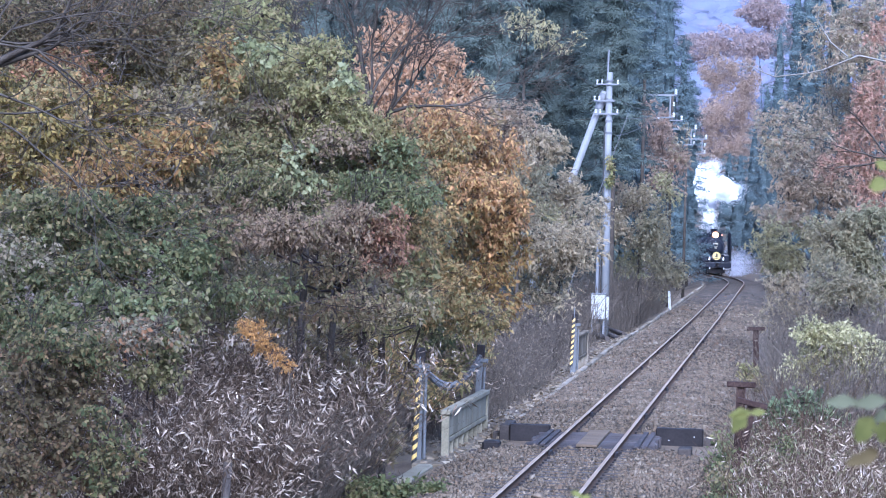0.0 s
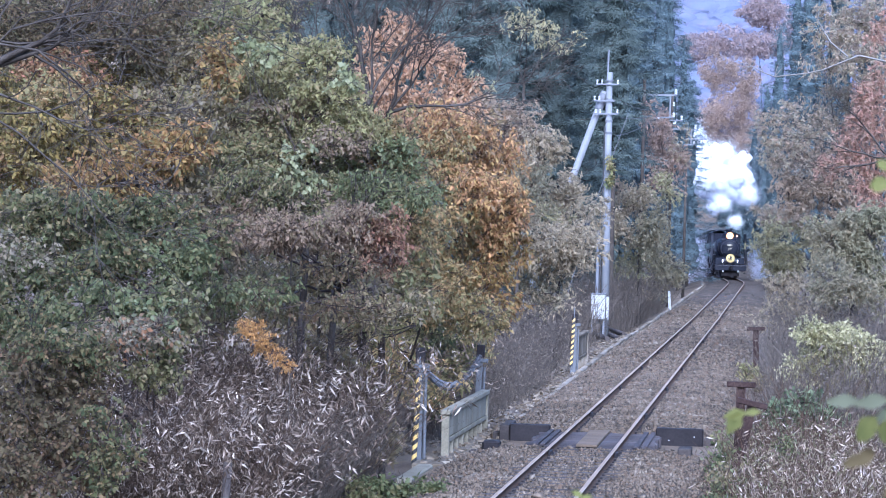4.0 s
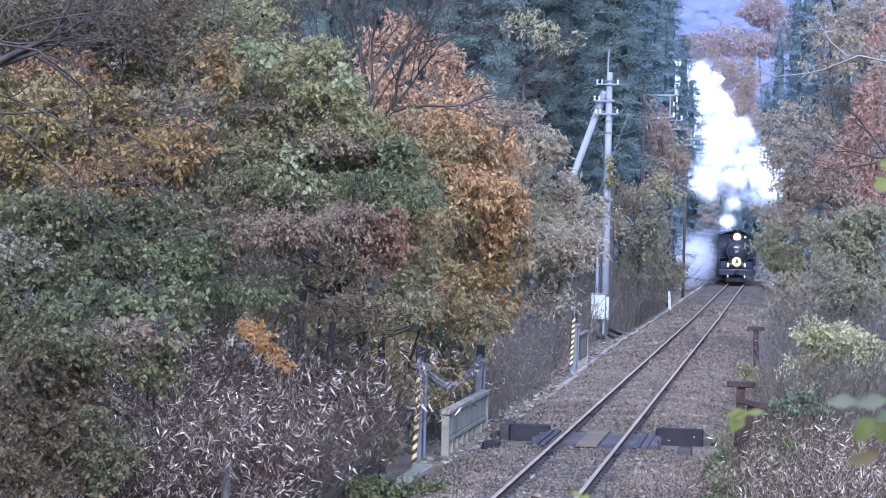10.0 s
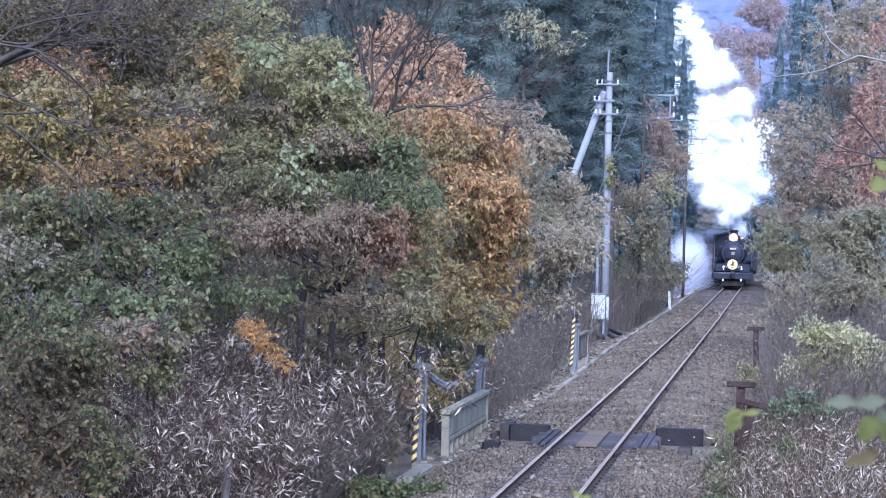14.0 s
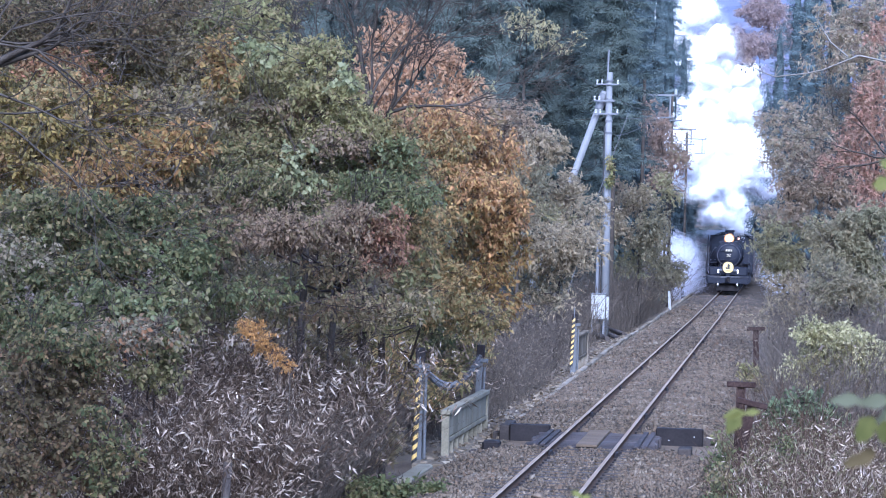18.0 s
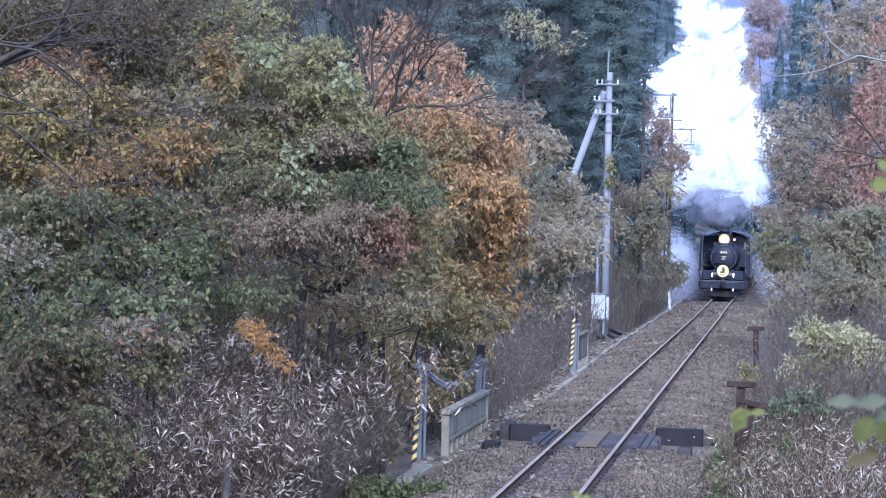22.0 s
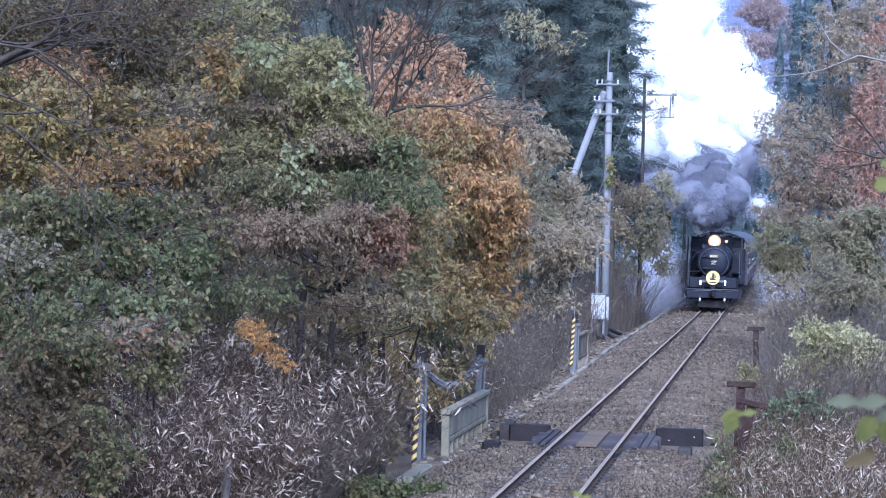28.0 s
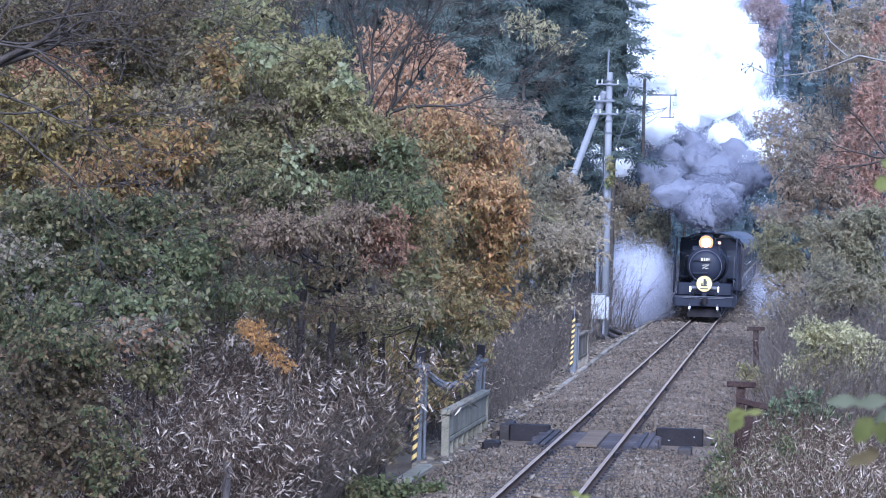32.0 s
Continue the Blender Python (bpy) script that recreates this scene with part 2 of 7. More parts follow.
L_RUSTHAZE = leafy("haze_tinted_rust_leaves", [(0.38, 0.285, 0.225), (0.48, 0.325, 0.24), (0.42, 0.31, 0.255), (0.34, 0.285, 0.24)])
L_REDHAZE = leafy("haze_tinted_red_leaves", [(0.44, 0.27, 0.21), (0.54, 0.30, 0.225), (0.42, 0.30, 0.22), (0.52, 0.34, 0.235)])
# darker leaves for shaded boughs and gaps; the shade is in the colour
L_DIM = leafy("shade_tinted_brown_olive_leaves", [(0.095, 0.075, 0.048), (0.15, 0.115, 0.065), (0.12, 0.11, 0.06), (0.20, 0.14, 0.08), (0.16, 0.10, 0.062)])
L_BANKGREEN = leafy("bank_green_leaves", [(0.13, 0.17, 0.10), (0.19, 0.24, 0.13), (0.25, 0.29, 0.17), (0.16, 0.19, 0.11)])
L_BROWN = leafy("brown_leaves", [RUSSET, BROWN, TAN, BROWN, OLIVE])
L_SASA = leafy("dry_bamboo_leaves", [(0.05, 0.034, 0.025), (0.075, 0.052, 0.038), (0.11, 0.08, 0.06), (0.16, 0.12, 0.092), (0.25, 0.195, 0.155), (0.42, 0.345, 0.285), (0.62, 0.53, 0.45)], 1.2, 0.12)
L_LITTER = leafy("fallen_leaves", [(0.10, 0.075, 0.05), (0.18, 0.14, 0.10), (0.28, 0.23, 0.175), (0.14, 0.12, 0.10), (0.36, 0.31, 0.245)], 0.8, 0.1)
L_GREYLEAF = leafy("withered_grey_leaves", [(0.09, 0.072, 0.06), (0.14, 0.112, 0.092), (0.19, 0.155, 0.125), (0.12, 0.10, 0.082)], 0.8, 0.2)
L_STRAW = leafy("straw_leaves", [(0.08, 0.055, 0.042), (0.15, 0.11, 0.085), (0.24, 0.185, 0.14), (0.17, 0.155, 0.085), (0.40, 0.32, 0.26), (0.62, 0.53, 0.46)], 1.2, 0.15)
L_LIME = leafy("yellow_green_leaves", [(0.38, 0.35, 0.17), (0.50, 0.47, 0.24), (0.66, 0.60, 0.37), (0.50, 0.46, 0.24), (0.76, 0.69, 0.48)])
# cedar tints lifted and evened to carry haze in their colour
L_FIR = leafy("haze_evened_needles", [(0.126, 0.155, 0.144), (0.143, 0.174, 0.161), (0.157, 0.190, 0.174), (0.133, 0.163, 0.150)], 0.25, 0.4, 0.85, 0.06)
# inner crowns: shade put into darker needle tints, far ones hazed too
M_INNERFIR = surface("shade_tinted_needles", [(0.36, (0.072, 0.089, 0.085)), (0.5, (0.088, 0.107, 0.102)), (0.64, (0.102, 0.124, 0.117))], 2.2, 7, 0.95, 0, 0.8, 0.3, shine=0.1)
M_FARINNER = surface("haze_and_shade_tinted_needles", [(0.36, (0.06, 0.08, 0.09)), (0.5, (0.076, 0.10, 0.11)), (0.64, (0.092, 0.12, 0.13))], 2.2, 7, 0.95, 0, 0.7, 0.3, shine=0.1)
# far needles and leaves: distance haze put into paler, bluer colours
L_FARFIR = leafy("haze_tinted_far_needles", [(0.11, 0.148, 0.163), (0.132, 0.174, 0.188), (0.152, 0.198, 0.211)], 0.25, 0.2)
L_FARORANGE = leafy("haze_tinted_orange_leaves", [(0.41, 0.315, 0.26), (0.45, 0.33, 0.255), (0.42, 0.33, 0.275), (0.46, 0.325, 0.25)], 0.2, 0.5, 0.9, 0.04)
L_FARPINK = leafy("haze_tinted_pink_red_leaves", [(0.41, 0.335, 0.335), (0.45, 0.33, 0.30), (0.40, 0.34, 0.345), (0.46, 0.33, 0.285)], 0.1, 0.5, 0.9, 0.04)
# far hillside and its crowns: blue distance haze put into the colours
M_HILLCROWN = surface("haze_tinted_crowns", [(0.36, (0.11, 0.127, 0.205)), (0.5, (0.12, 0.133, 0.205)), (0.64, (0.15, 0.13, 0.17))], 0.03, 0.8, 0.95, 0, 0.15, 0.5)


M_HILLSIDE = surface("haze_tinted_hillside", [(0.35, (0.11, 0.125, 0.20)), (0.5, (0.12, 0.13, 0.20)), (0.65, (0.15, 0.125, 0.175))], 0.012, 0.2, 0.95, 0, 0.1, 1.0)
L_NEARGREEN = leafy("near_green_leaves", [(0.145, 0.15, 0.045), (0.20, 0.20, 0.06), (0.27, 0.26, 0.10)], 8.0, 0.45)
L_NEARPALE = leafy("near_pale_leaves", [(0.135, 0.14, 0.085), (0.18, 0.185, 0.115)], 8.0, 0.4)
L_NEARBROWN = leafy("near_withered_leaves", [(0.10, 0.075, 0.035), (0.15, 0.115, 0.055), (0.09, 0.08, 0.045)], 8.0, 0.4)


# ---- mesh tools
def part(name, bm, mat, parent=None, label=""):
    me = bpy.data.meshes.new(name)
    bm.to_mesh(me)
    bm.free()
    return part_of(name, me, mat, parent, label)


def part_of(name, me, mat, parent=None, label=""):
    if mat and not me.materials:
        me.materials.append(mat)
    ob = new(name, me)
    if parent:
        ob.parent = parent
    if label:
        tagged(ob, label)
    return ob


def smooth(ob):
    ob.data.polygons.foreach_set("use_smooth", [True] * len(ob.data.polygons))
    return ob


def thing(name, m, label, category, group="", kind=""):
    ob = new(name)
    ob.matrix_world = m
    ob.empty_display_size = 0.2
    return tagged(ob, label, category, group, kind)


def box(bm, x0, x1, y0, y1, z0, z1, bevel=0.0):
    vs = [bm.verts.new((x, y, z)) for x in (x0, x1) for y in (y0, y1) for z in (z0, z1)]
    fs = [bm.faces.new([vs[i] for i in q]) for q in ((0, 1, 3, 2), (4, 6, 7, 5), (0, 4, 5, 1), (2, 3, 7, 6), (0, 2, 6, 4), (1, 5, 7, 3))]
    if bevel:
        bmesh.ops.bevel(bm, geom=list({e for f in fs for e in f.edges}), offset=bevel, segments=1, affect="EDGES")
    return bm


def tube(bm, a, b, r0, r1=None, seg=12):
    """A capped tube from a to b."""
    a, b = Vector(a), Vector(b)
    r1 = r0 if r1 is None else r1
    q = (b - a).to_track_quat("Z", "Y")
    rings = []
    for c, r in ((a, r0), (b, r1)):
        rings.append([bm.verts.new(c + q @ Vector((r * math.cos(k * math.tau / seg), r * math.sin(k * math.tau / seg), 0))) for k in range(seg)])
    for k in range(seg):
        bm.faces.new((rings[0][k], rings[0][(k + 1) % seg], rings[1][(k + 1) % seg], rings[1][k]))
    bm.faces.new(rings[0][::-1])
    bm.faces.new(rings[1])
    return bm


def bm_new():
    return bmesh.new()


def raw_mesh(name, verts, quads):
    """A mesh straight from arrays: n x 3 places and m x 4 corners."""
    me = bpy.data.meshes.new(name)
    verts, quads = np.asarray(verts, np.float32), np.asarray(quads, np.int32)
    k = quads.shape[1]
    me.vertices.add(len(verts))
    me.vertices.foreach_set("co", verts.ravel())
    me.loops.add(quads.size)
    me.loops.foreach_set("vertex_index", quads.ravel())
    me.polygons.add(len(quads))
    me.polygons.foreach_set("loop_start", np.arange(len(quads), dtype=np.int32) * k)
    me.update(calc_edges=True)
    return me


def unit(v):
    return v / np.maximum(np.linalg.norm(v, axis=-1, keepdims=True), 1e-6)


def leaf_mesh(name, places, length, width, ways, rng, spread=0.35, far=False):
    """Folded pointed leaves, one at each place, pointing along ways."""
    n = len(places)
    size = length * np.clip(np.exp(rng.normal(0, spread, n)), 0.5, 1.6)[:, None]
    w = unit(ways)
    side = unit(np.cross(w, unit(rng.normal(0, 1, (n, 3)))))
    up = np.cross(side, w)
    half = size * (width / length) * 0.5
    if far:
        v = np.stack([places + side * half, places + w * size, places - side * half], 1)
        return raw_mesh(name, v.reshape(-1, 3), np.arange(3 * n).reshape(n, 3))
    fold = half * rng.uniform(0.1, 0.7, (n, 1))
    bend = size * rng.uniform(-0.15, 0.25, (n, 1))
    mid = places + w * size * 0.42
    v = np.stack([places, mid + side * half + up * fold, places + w * size - up * bend, mid - side * half + up * fold], 1)
    return raw_mesh(name, v.reshape(-1, 3), np.arange(4 * n).reshape(n, 4))


def twig_mesh(name, lines, sides=4):
    """Tapering tubes along lines; each line is a list of (place, radius)."""
    vs, qs = [], []
    ring = np.array([(math.cos(k * math.tau / sides), math.sin(k * math.tau / sides)) for k in range(sides)])
    for line in lines:
        pts = np.array([p for p, _ in line], float)
        rad = np.array([r for _, r in line], float)
        way = unit(np.gradient(pts, axis=0))
        a = unit(np.cross(way, np.array([0.31, 0.17, 0.93]) + 0 * way))
        b = np.cross(way, a)
        start = twig_mesh.count
        block = pts[:, None] + rad[:, None, None] * (ring[None, :, :1] * a[:, None] + ring[None, :, 1:] * b[:, None])
        vs.append(block.reshape(-1, 3))
        for i in range(len(line) - 1):
            for k in range(sides):
                qs.append((start + i * sides + k, start + i * sides + (k + 1) % sides,
                           start + (i + 1) * sides + (k + 1) % sides, start + (i + 1) * sides + k))
        twig_mesh.count += len(line) * sides
    twig_mesh.count = 0
    return raw_mesh(name, np.concatenate(vs), qs)


twig_mesh.count = 0


def branch(lines, rng, a, way, length, r, depth, bendy=0.25, forks=3, lift=0.05):
    """Grow a branch and its side branches into lines; returns the tips."""
    pts, p, w = [(np.array(a, float), r)], np.array(a, float), unit(np.array(way, float))
    steps = 6
    tips = []
    for i in range(steps):
        w = unit(w + rng.normal(0, bendy, 3) * 0.5 + np.array([0, 0, lift]))
        p = p + w * length / steps
        pts.append((p.copy(), max(0.004, r * (1 - 0.8 * (i + 1) / steps))))
        if depth and i >= 1:
            for _ in range(forks if i == steps - 1 else max(1, forks - 2)):
                v = unit(w + unit(rng.normal(0, 1, 3)) * 0.75)
                tips += branch(lines, rng, p, v, length * rng.uniform(0.4, 0.65), r * (1 - 0.75 * (i + 1) / steps) * 0.65, depth - 1, bendy, forks, lift)
    lines.append(pts)
    tips.append(p)
    return tips


# ---- lie of the land and of the line
S0, RADIUS = 244.0, 450.0


def line_at(s):
    """Centre of the track at the distance s from the camera's end: x, y, z and its heading."""
    a = max(0.0, s - S0) / RADIUS
    x = -RADIUS * (1 - math.cos(a))
    y = s if s < S0 else S0 + RADIUS * math.sin(a)
    return x, y, 0.0022 * max(0.0, s - 150.0), a


def line_x(y):
    y = np.asarray(y, float)
    return -np.maximum(0, y - S0) ** 2 / (2 * RADIUS)


def land(x, y):
    """Height of the ground."""
    x, y = np.asarray(x, float), np.asarray(y, float)
    u = x - line_x(y)
    z = np.full(np.broadcast(x, y).shape, -0.30)
    rise = 0.0022 * np.maximum(0, y - 150)
    left = np.clip(-u - 2.3, 0, None)
    right = np.clip(u - 2.3, 0, None)
    z = z - 0.5 * np.clip(left / 1.5, 0, 1) + 0.12 * np.clip(left - 3, 0, 40) + 0.25 * np.clip(left - 12, 0, 60) + 30 * np.clip((y - 285) / 60, 0, 1) * np.clip((left - 9) / 9, 0, 1)
    z = z + 1.9 * np.clip(right / 1.0, 0, 1) * np.clip((34 - y) / 20, 0, 1) + 0.16 * np.clip(right, 0, 60) * np.clip((y - 30) / 60, 0, 1) + 0.2 * np.clip(right - 4, 0, 60)
    hill = np.clip((y - 480) / 500, 0, 1) ** 1.1 * 110
    return z + rise + hill + 0.05 * np.sin(0.9 * x + 0.4 * y) * np.sin(0.7 * y - 0.3 * x) * np.clip((np.abs(u) - 2.2), 0, 1)


# ---- ground, one sheet to the horizon
def build_ground():
    xs = np.concatenate([np.linspace(-900, -60, 16), np.linspace(-50, -6, 36), np.linspace(-5.6, 6.4, 41), np.linspace(7, 50, 30), np.linspace(60, 900, 16)])
    ys = np.concatenate([np.linspace(-300, -5, 16), np.linspace(-2, 130, 120), np.linspace(132, 330, 90), np.linspace(340, 1400, 50)])
    gx, gy = np.meshgrid(xs, ys)
    v = np.stack([gx, gy, land(gx, gy)], -1).reshape(-1, 3)
    n = len(xs)
    i = (np.arange(len(ys) - 1)[:, None] * n + np.arange(n - 1)[None]).ravel()
    me = raw_mesh("ground", v, np.stack([i, i + 1, i + n + 1, i + n], 1))
    smooth(tagged(part_of("ground", me, M_EARTH), "brown leaf-littered ground of a wooded railway valley", "ground", "", "structure"))


def ribbon(name, profile, s0, s1, step, mat, parent=None, label=""):
    """Sweep a cross-section (x, z) along the line."""
    ss = np.arange(s0, s1 + step / 2, step)
    k = len(profile)
    vs = []
    for s in ss:
        x, y, z, a = line_at(s)
        for px, pz in profile:
            vs.append((x + px * math.cos(a), y + px * math.sin(a), z + pz))
    qs = [(i * k + j, i * k + j + 1, (i + 1) * k + j + 1, (i + 1) * k + j) for i in range(len(ss) - 1) for j in range(k - 1)]
    return part_of(name, raw_mesh(name, vs, qs), mat, parent, label)


def build_track():
    bed = tagged(new("ballast_bed"), "grey-brown stone ballast bed of a single track", "ballast", "", "structure")
    prof = [(-2.25, -0.32), (-1.95, -0.22), (-1.5, -0.13), (-0.95, -0.12), (-0.72, -0.15), (-0.64, -0.165), (-0.5, -0.165), (-0.4, -0.14), (0.4, -0.14), (0.5, -0.165), (0.64, -0.165), (0.72, -0.15), (0.95, -0.12), (1.5, -0.135), (2.05, -0.22), (2.5, -0.36)]
    ribbon("stone_bed", prof, 20, 60.4, 0.8, M_BALLAST, bed)
    ribbon("stone_bed", prof, 65.0, 360, 1.0, M_BALLAST, bed)
    rng = np.random.default_rng(5)
    for y0, y1, n, size in ((40, 60.3, 27000, 0.033), (65.1, 100, 27000, 0.038), (100, 160, 14000, 0.055), (160, 240, 8000, 0.085)):
        x, y = rng.uniform(-2.3, 2.4, n), rng.uniform(y0, y1, n)
        z = np.interp(x, [p[0] for p in prof], [p[1] for p in prof])
        keep = (np.abs(np.abs(x) - 0.56) > 0.09)
        keep &= ~((np.abs((y - 30.0 + 0.31) % 0.62 - 0.31) < 0.1) & (np.abs(x) < 1.05) & (y < 60.3))
        x, y, z = x[keep], y[keep], z[keep]
        n = len(x)
        c = np.stack([x, y, z + size * 0.25], 1)
        r = size * np.exp(rng.normal(0, 0.3, (n, 1)))
        a, b = unit(rng.normal(0, 1, (n, 3))), None
        b = unit(np.cross(a, unit(rng.normal(0, 1, (n, 3)))))
        d = np.cross(a, b)
        pts = [c + a * r * 1.1, c + b * r - a * r * 0.5, c - b * r - a * r * 0.5 + d * r * 0.3, c + d * r * 1.1]
        v = np.stack(pts, 1).reshape(-1, 3)
        o = (np.arange(n) * 4)[:, None, None]
        t = np.array([(0, 1, 3), (1, 2, 3), (2, 0, 3), (0, 2, 1)])[None]
        ob = part_of("ballast_stones", raw_mesh("ballast_stones", v, (o + t).reshape(-1, 3)), M_STONES, bed)
        tagged(ob, "loose grey and brown ballast stones", "", "", "stuff")
    track = tagged(new("railway_track"), "narrow-gauge steel railway track on timber sleepers", "track", "", "structure")
    for side in (-1, 1):
        c = 0.566 * side
        web = [(c - 0.055, -0.14), (c - 0.055, -0.125), (c - 0.009, -0.115), (c - 0.009, -0.035), (c - 0.033, -0.028), (c - 0.034, -0.008)]
        rail = ribbon("rail", web + [(2 * c - x, z) for x, z in web[::-1]], 20, 360, 1.0, M_RAILRUST, track, "rusty steel rail with a polished running surface")
        ribbon("running_surface", [(c - 0.034, -0.008), (c - 0.026, 0.0), (c + 0.026, 0.0), (c + 0.034, -0.008)], 20, 360, 1.0, M_RAILHEAD, rail)
    bm = box(bm_new(), -1.05, 1.05, -0.1, 0.1, -0.235, -0.11, 0.012)
    sleeper = bpy.data.meshes.new("sleeper")
    bm.to_mesh(sleeper), bm.free()
    sleeper.materials.append(M_SLEEPER)
    bm = bm_new()
    for side in (-0.566, 0.566):
        for e in (-1, 1):
            box(bm, side + e * 0.075 - 0.022, side + e * 0.075 + 0.022, -0.03, 0.03, -0.14, -0.09)
    clips = bpy.data.meshes.new("rail_clip")
    bm.to_mesh(clips), bm.free()
    clips.materials.append(M_DARKSTEEL)
    rng = random.Random(3)
    for i in range(300):
        s = 30.0 + 0.62 * i
        x, y, z, a = line_at(s)
        if 60.3 < s < 65.1:
            continue
        ob = part_of("sleeper", sleeper, None, track)
        ob.location, ob.rotation_euler = (x, y, z - (0.005 if s < 60.3 else 0.02) + rng.uniform(-0.012, 0.006)), (0, 0, a + rng.uniform(-0.02, 0.02))
        if s < 75:
            part_of("rail_clip", clips, None, track).location = (x, y, z)
    bm = bm_new()
    for e in (-1, 1):
        box(bm, e * 0.045 - 0.025, e * 0.045 + 0.025, -0.25, 0.25, -0.13, -0.035, 0.008)
    joint = bpy.data.meshes.new("joint_bar")
    bm.to_mesh(joint), bm.free()
    joint.materials.append(M_DARKSTEEL)
    for k in range(14):
        for side in (-0.566, 0.566):
            part_of("joint_bar", joint, None, track).location = (side, 45.6 + 12.6 * k, 0.0)


def build_culvert():
    c = tagged(new("culvert"), "short open-decked railway culvert with dark timbers and concrete ends", "culvert", "", "structure")
    y0, y1 = 60.4, 65.0
    part("abutment", box(bm_new(), -2.1, 2.1, y0 - 0.35, y0, -1.6, -0.2, 0.02), M_SLEEPER, c)
    part("abutment", box(bm_new(), -2.1, 2.1, y1, y1 + 0.35, -1.6, -0.16, 0.02), M_SLEEPER, c)
    part("stream_bed", box(bm_new(), -2.1, 2.1, y0, y1, -1.62, -1.5), M_EARTH, c)
    for x in (-0.57, 0.57):
        part("girder", box(bm_new(), x - 0.16, x + 0.16, y0, y1, -0.95, -0.30, 0.01), M_DARKSTEEL, c)
    tie = bpy.data.meshes.new("deck_timber")
    bm = box(bm_new(), -1.15, 1.15, -0.1, 0.1, -0.29, -0.11, 0.012)
    bm.to_mesh(tie), bm.free()
    tie.materials.append(M_DECK)
    for k in range(13):
        part_of("deck_timber", tie, None, c).location = (0.04 * math.sin(k * 5.1), y0 + 0.2 + 0.35 * k, 0)
    plank = bpy.data.meshes.new("walk_plank")
    bm = box(bm_new(), -0.19, 0.19, -0.75, 0.75, -0.11, -0.06, 0.008)
    bm.to_mesh(plank), bm.free()
    plank.materials.append(M_BOARD)
    for y in (61.2, 62.74, 64.28):
        part_of("walk_plank", plank, None, c).location = (-0.03, y, 0)
    side = bpy.data.meshes.new("side_plank")
    bm = box(bm_new(), -0.045, 0.045, -2.25, 2.25, -0.108, -0.07, 0.006)
    bm.to_mesh(side), bm.free()
    side.materials.append(M_DECK)
    for x in (-0.95, -0.82, 0.86, 1.0):
        part_of("guard_timber", side, None, c).location = (x, 62.7, 0)
    # end walls that hold the ballast
    part("ballast_wall", box(bm_new(), -1.75, -0.98, 64.7, 64.99, -1.4, 0.02, 0.02), M_DARKSTEEL, c, "dark tarred ballast retaining wall")
    part("ballast_wall", box(bm_new(), 1.05, 1.95, 64.7, 64.99, -1.4, 0.03, 0.02), M_DARKSTEEL, c, "dark tarred ballast retaining wall")
    part("ballast_wall", box(bm_new(), -1.85, -1.55, 59.9, 60.4, -0.9, -0.02, 0.03), M_DARKSTEEL, c)
    part("ballast_wall", box(bm_new(), 1.62, 1.86, 59.6, 60.4, -0.6, -0.03, 0.02), M_SLEEPER, c)
    for x, z in ((1.3, -0.2), (1.78, -0.12)):
        part("bolt_plate", tube(bm_new(), (x, 64.695, z), (x, 64.68, z), 0.014, None, 6), M_CERAMIC, c)
    part("wall_cap", box(bm_new(), -1.95, -1.76, 64.75, 66.4, -0.55, 0.0, 0.02), M_SLEEPER, c)


def build_kerb():
    kerb = tagged(new("kerb"), "pale weathered concrete kerb along the ballast", "kerb", "", "structure")
    bm = box(bm_new(), -0.075, 0.075, -0.98, 0.98, -0.35, -0.02, 0.03)
    me = bpy.data.meshes.new("kerb_stone")
    bm.to_mesh(me), bm.free()
    me.materials.append(M_KERB)
    rng = random.Random(8)
    s = 66.5
    while s < 262:
        x, y, z, a = line_at(s)
        off = -2.0 - 0.45 * min(1, max(0, (s - 66) / 50))
        ob = part_of("kerb_stone", me, None, kerb)
        ob.location, ob.rotation_euler = (x + off + rng.uniform(-0.02, 0.02), y, z - (0.21 if s < 95 else 0.17) + rng.uniform(-0.03, 0.02)), (0, rng.uniform(-0.03, 0.03), a + rng.uniform(-0.012, 0.012))
        s += 2.0
    part("walkway_slab", box(bm_new(), -2.85, -1.78, 57.5, 67.9, -0.7, -0.29, 0.02), M_KERB, kerb, "pale leaf-strewn concrete walkway slab")
    part("kerb_stone", box(bm_new(), -2.72, -2.45, 54.0, 57.3, -0.7, -0.28, 0.03), M_OLDCONCRETE, kerb)


# ---- fences, guards and posts on the line's edge
def build_panel_fence(x, y0, y1, zb, top, name_label, mat=M_OLDCONCRETE, end=None):
    """Concrete panel fence with posts, a coping and narrow slabs."""
    f = thing("panel_fence", pose(x, y0, zb), name_label, "fence")
    n = y1 - y0
    part("end_post", box(bm_new(), -0.07, 0.07, -0.07, 0.07, -0.3, top, 0.012), end or mat, f)
    part("end_post", box(bm_new(), -0.07, 0.07, n - 0.07, n + 0.07, -0.3, top, 0.012), mat, f)
    part("coping", box(bm_new(), -0.09, 0.09, -0.1, n + 0.1, top, top + 0.09, 0.015), mat, f)
    part("bottom_rail", box(bm_new(), -0.05, 0.05, 0.07, n - 0.07, 0.22, 0.30, 0.01), mat, f)
    k = max(3, round(n / 0.95))
    for i in range(k):
        a, b = 0.08 + (n - 0.16) * i / k, 0.08 + (n - 0.16) * (i + 1) / k
        part("slab", box(bm_new(), -0.03, 0.03, a + 0.02, b - 0.02, 0.31, top - 0.002, 0.008), mat, f)
        if i:
            part("post", box(bm_new(), -0.045, 0.045, a - 0.03, a + 0.03, -0.3, 0.219, 0.008), mat, f)
    return f


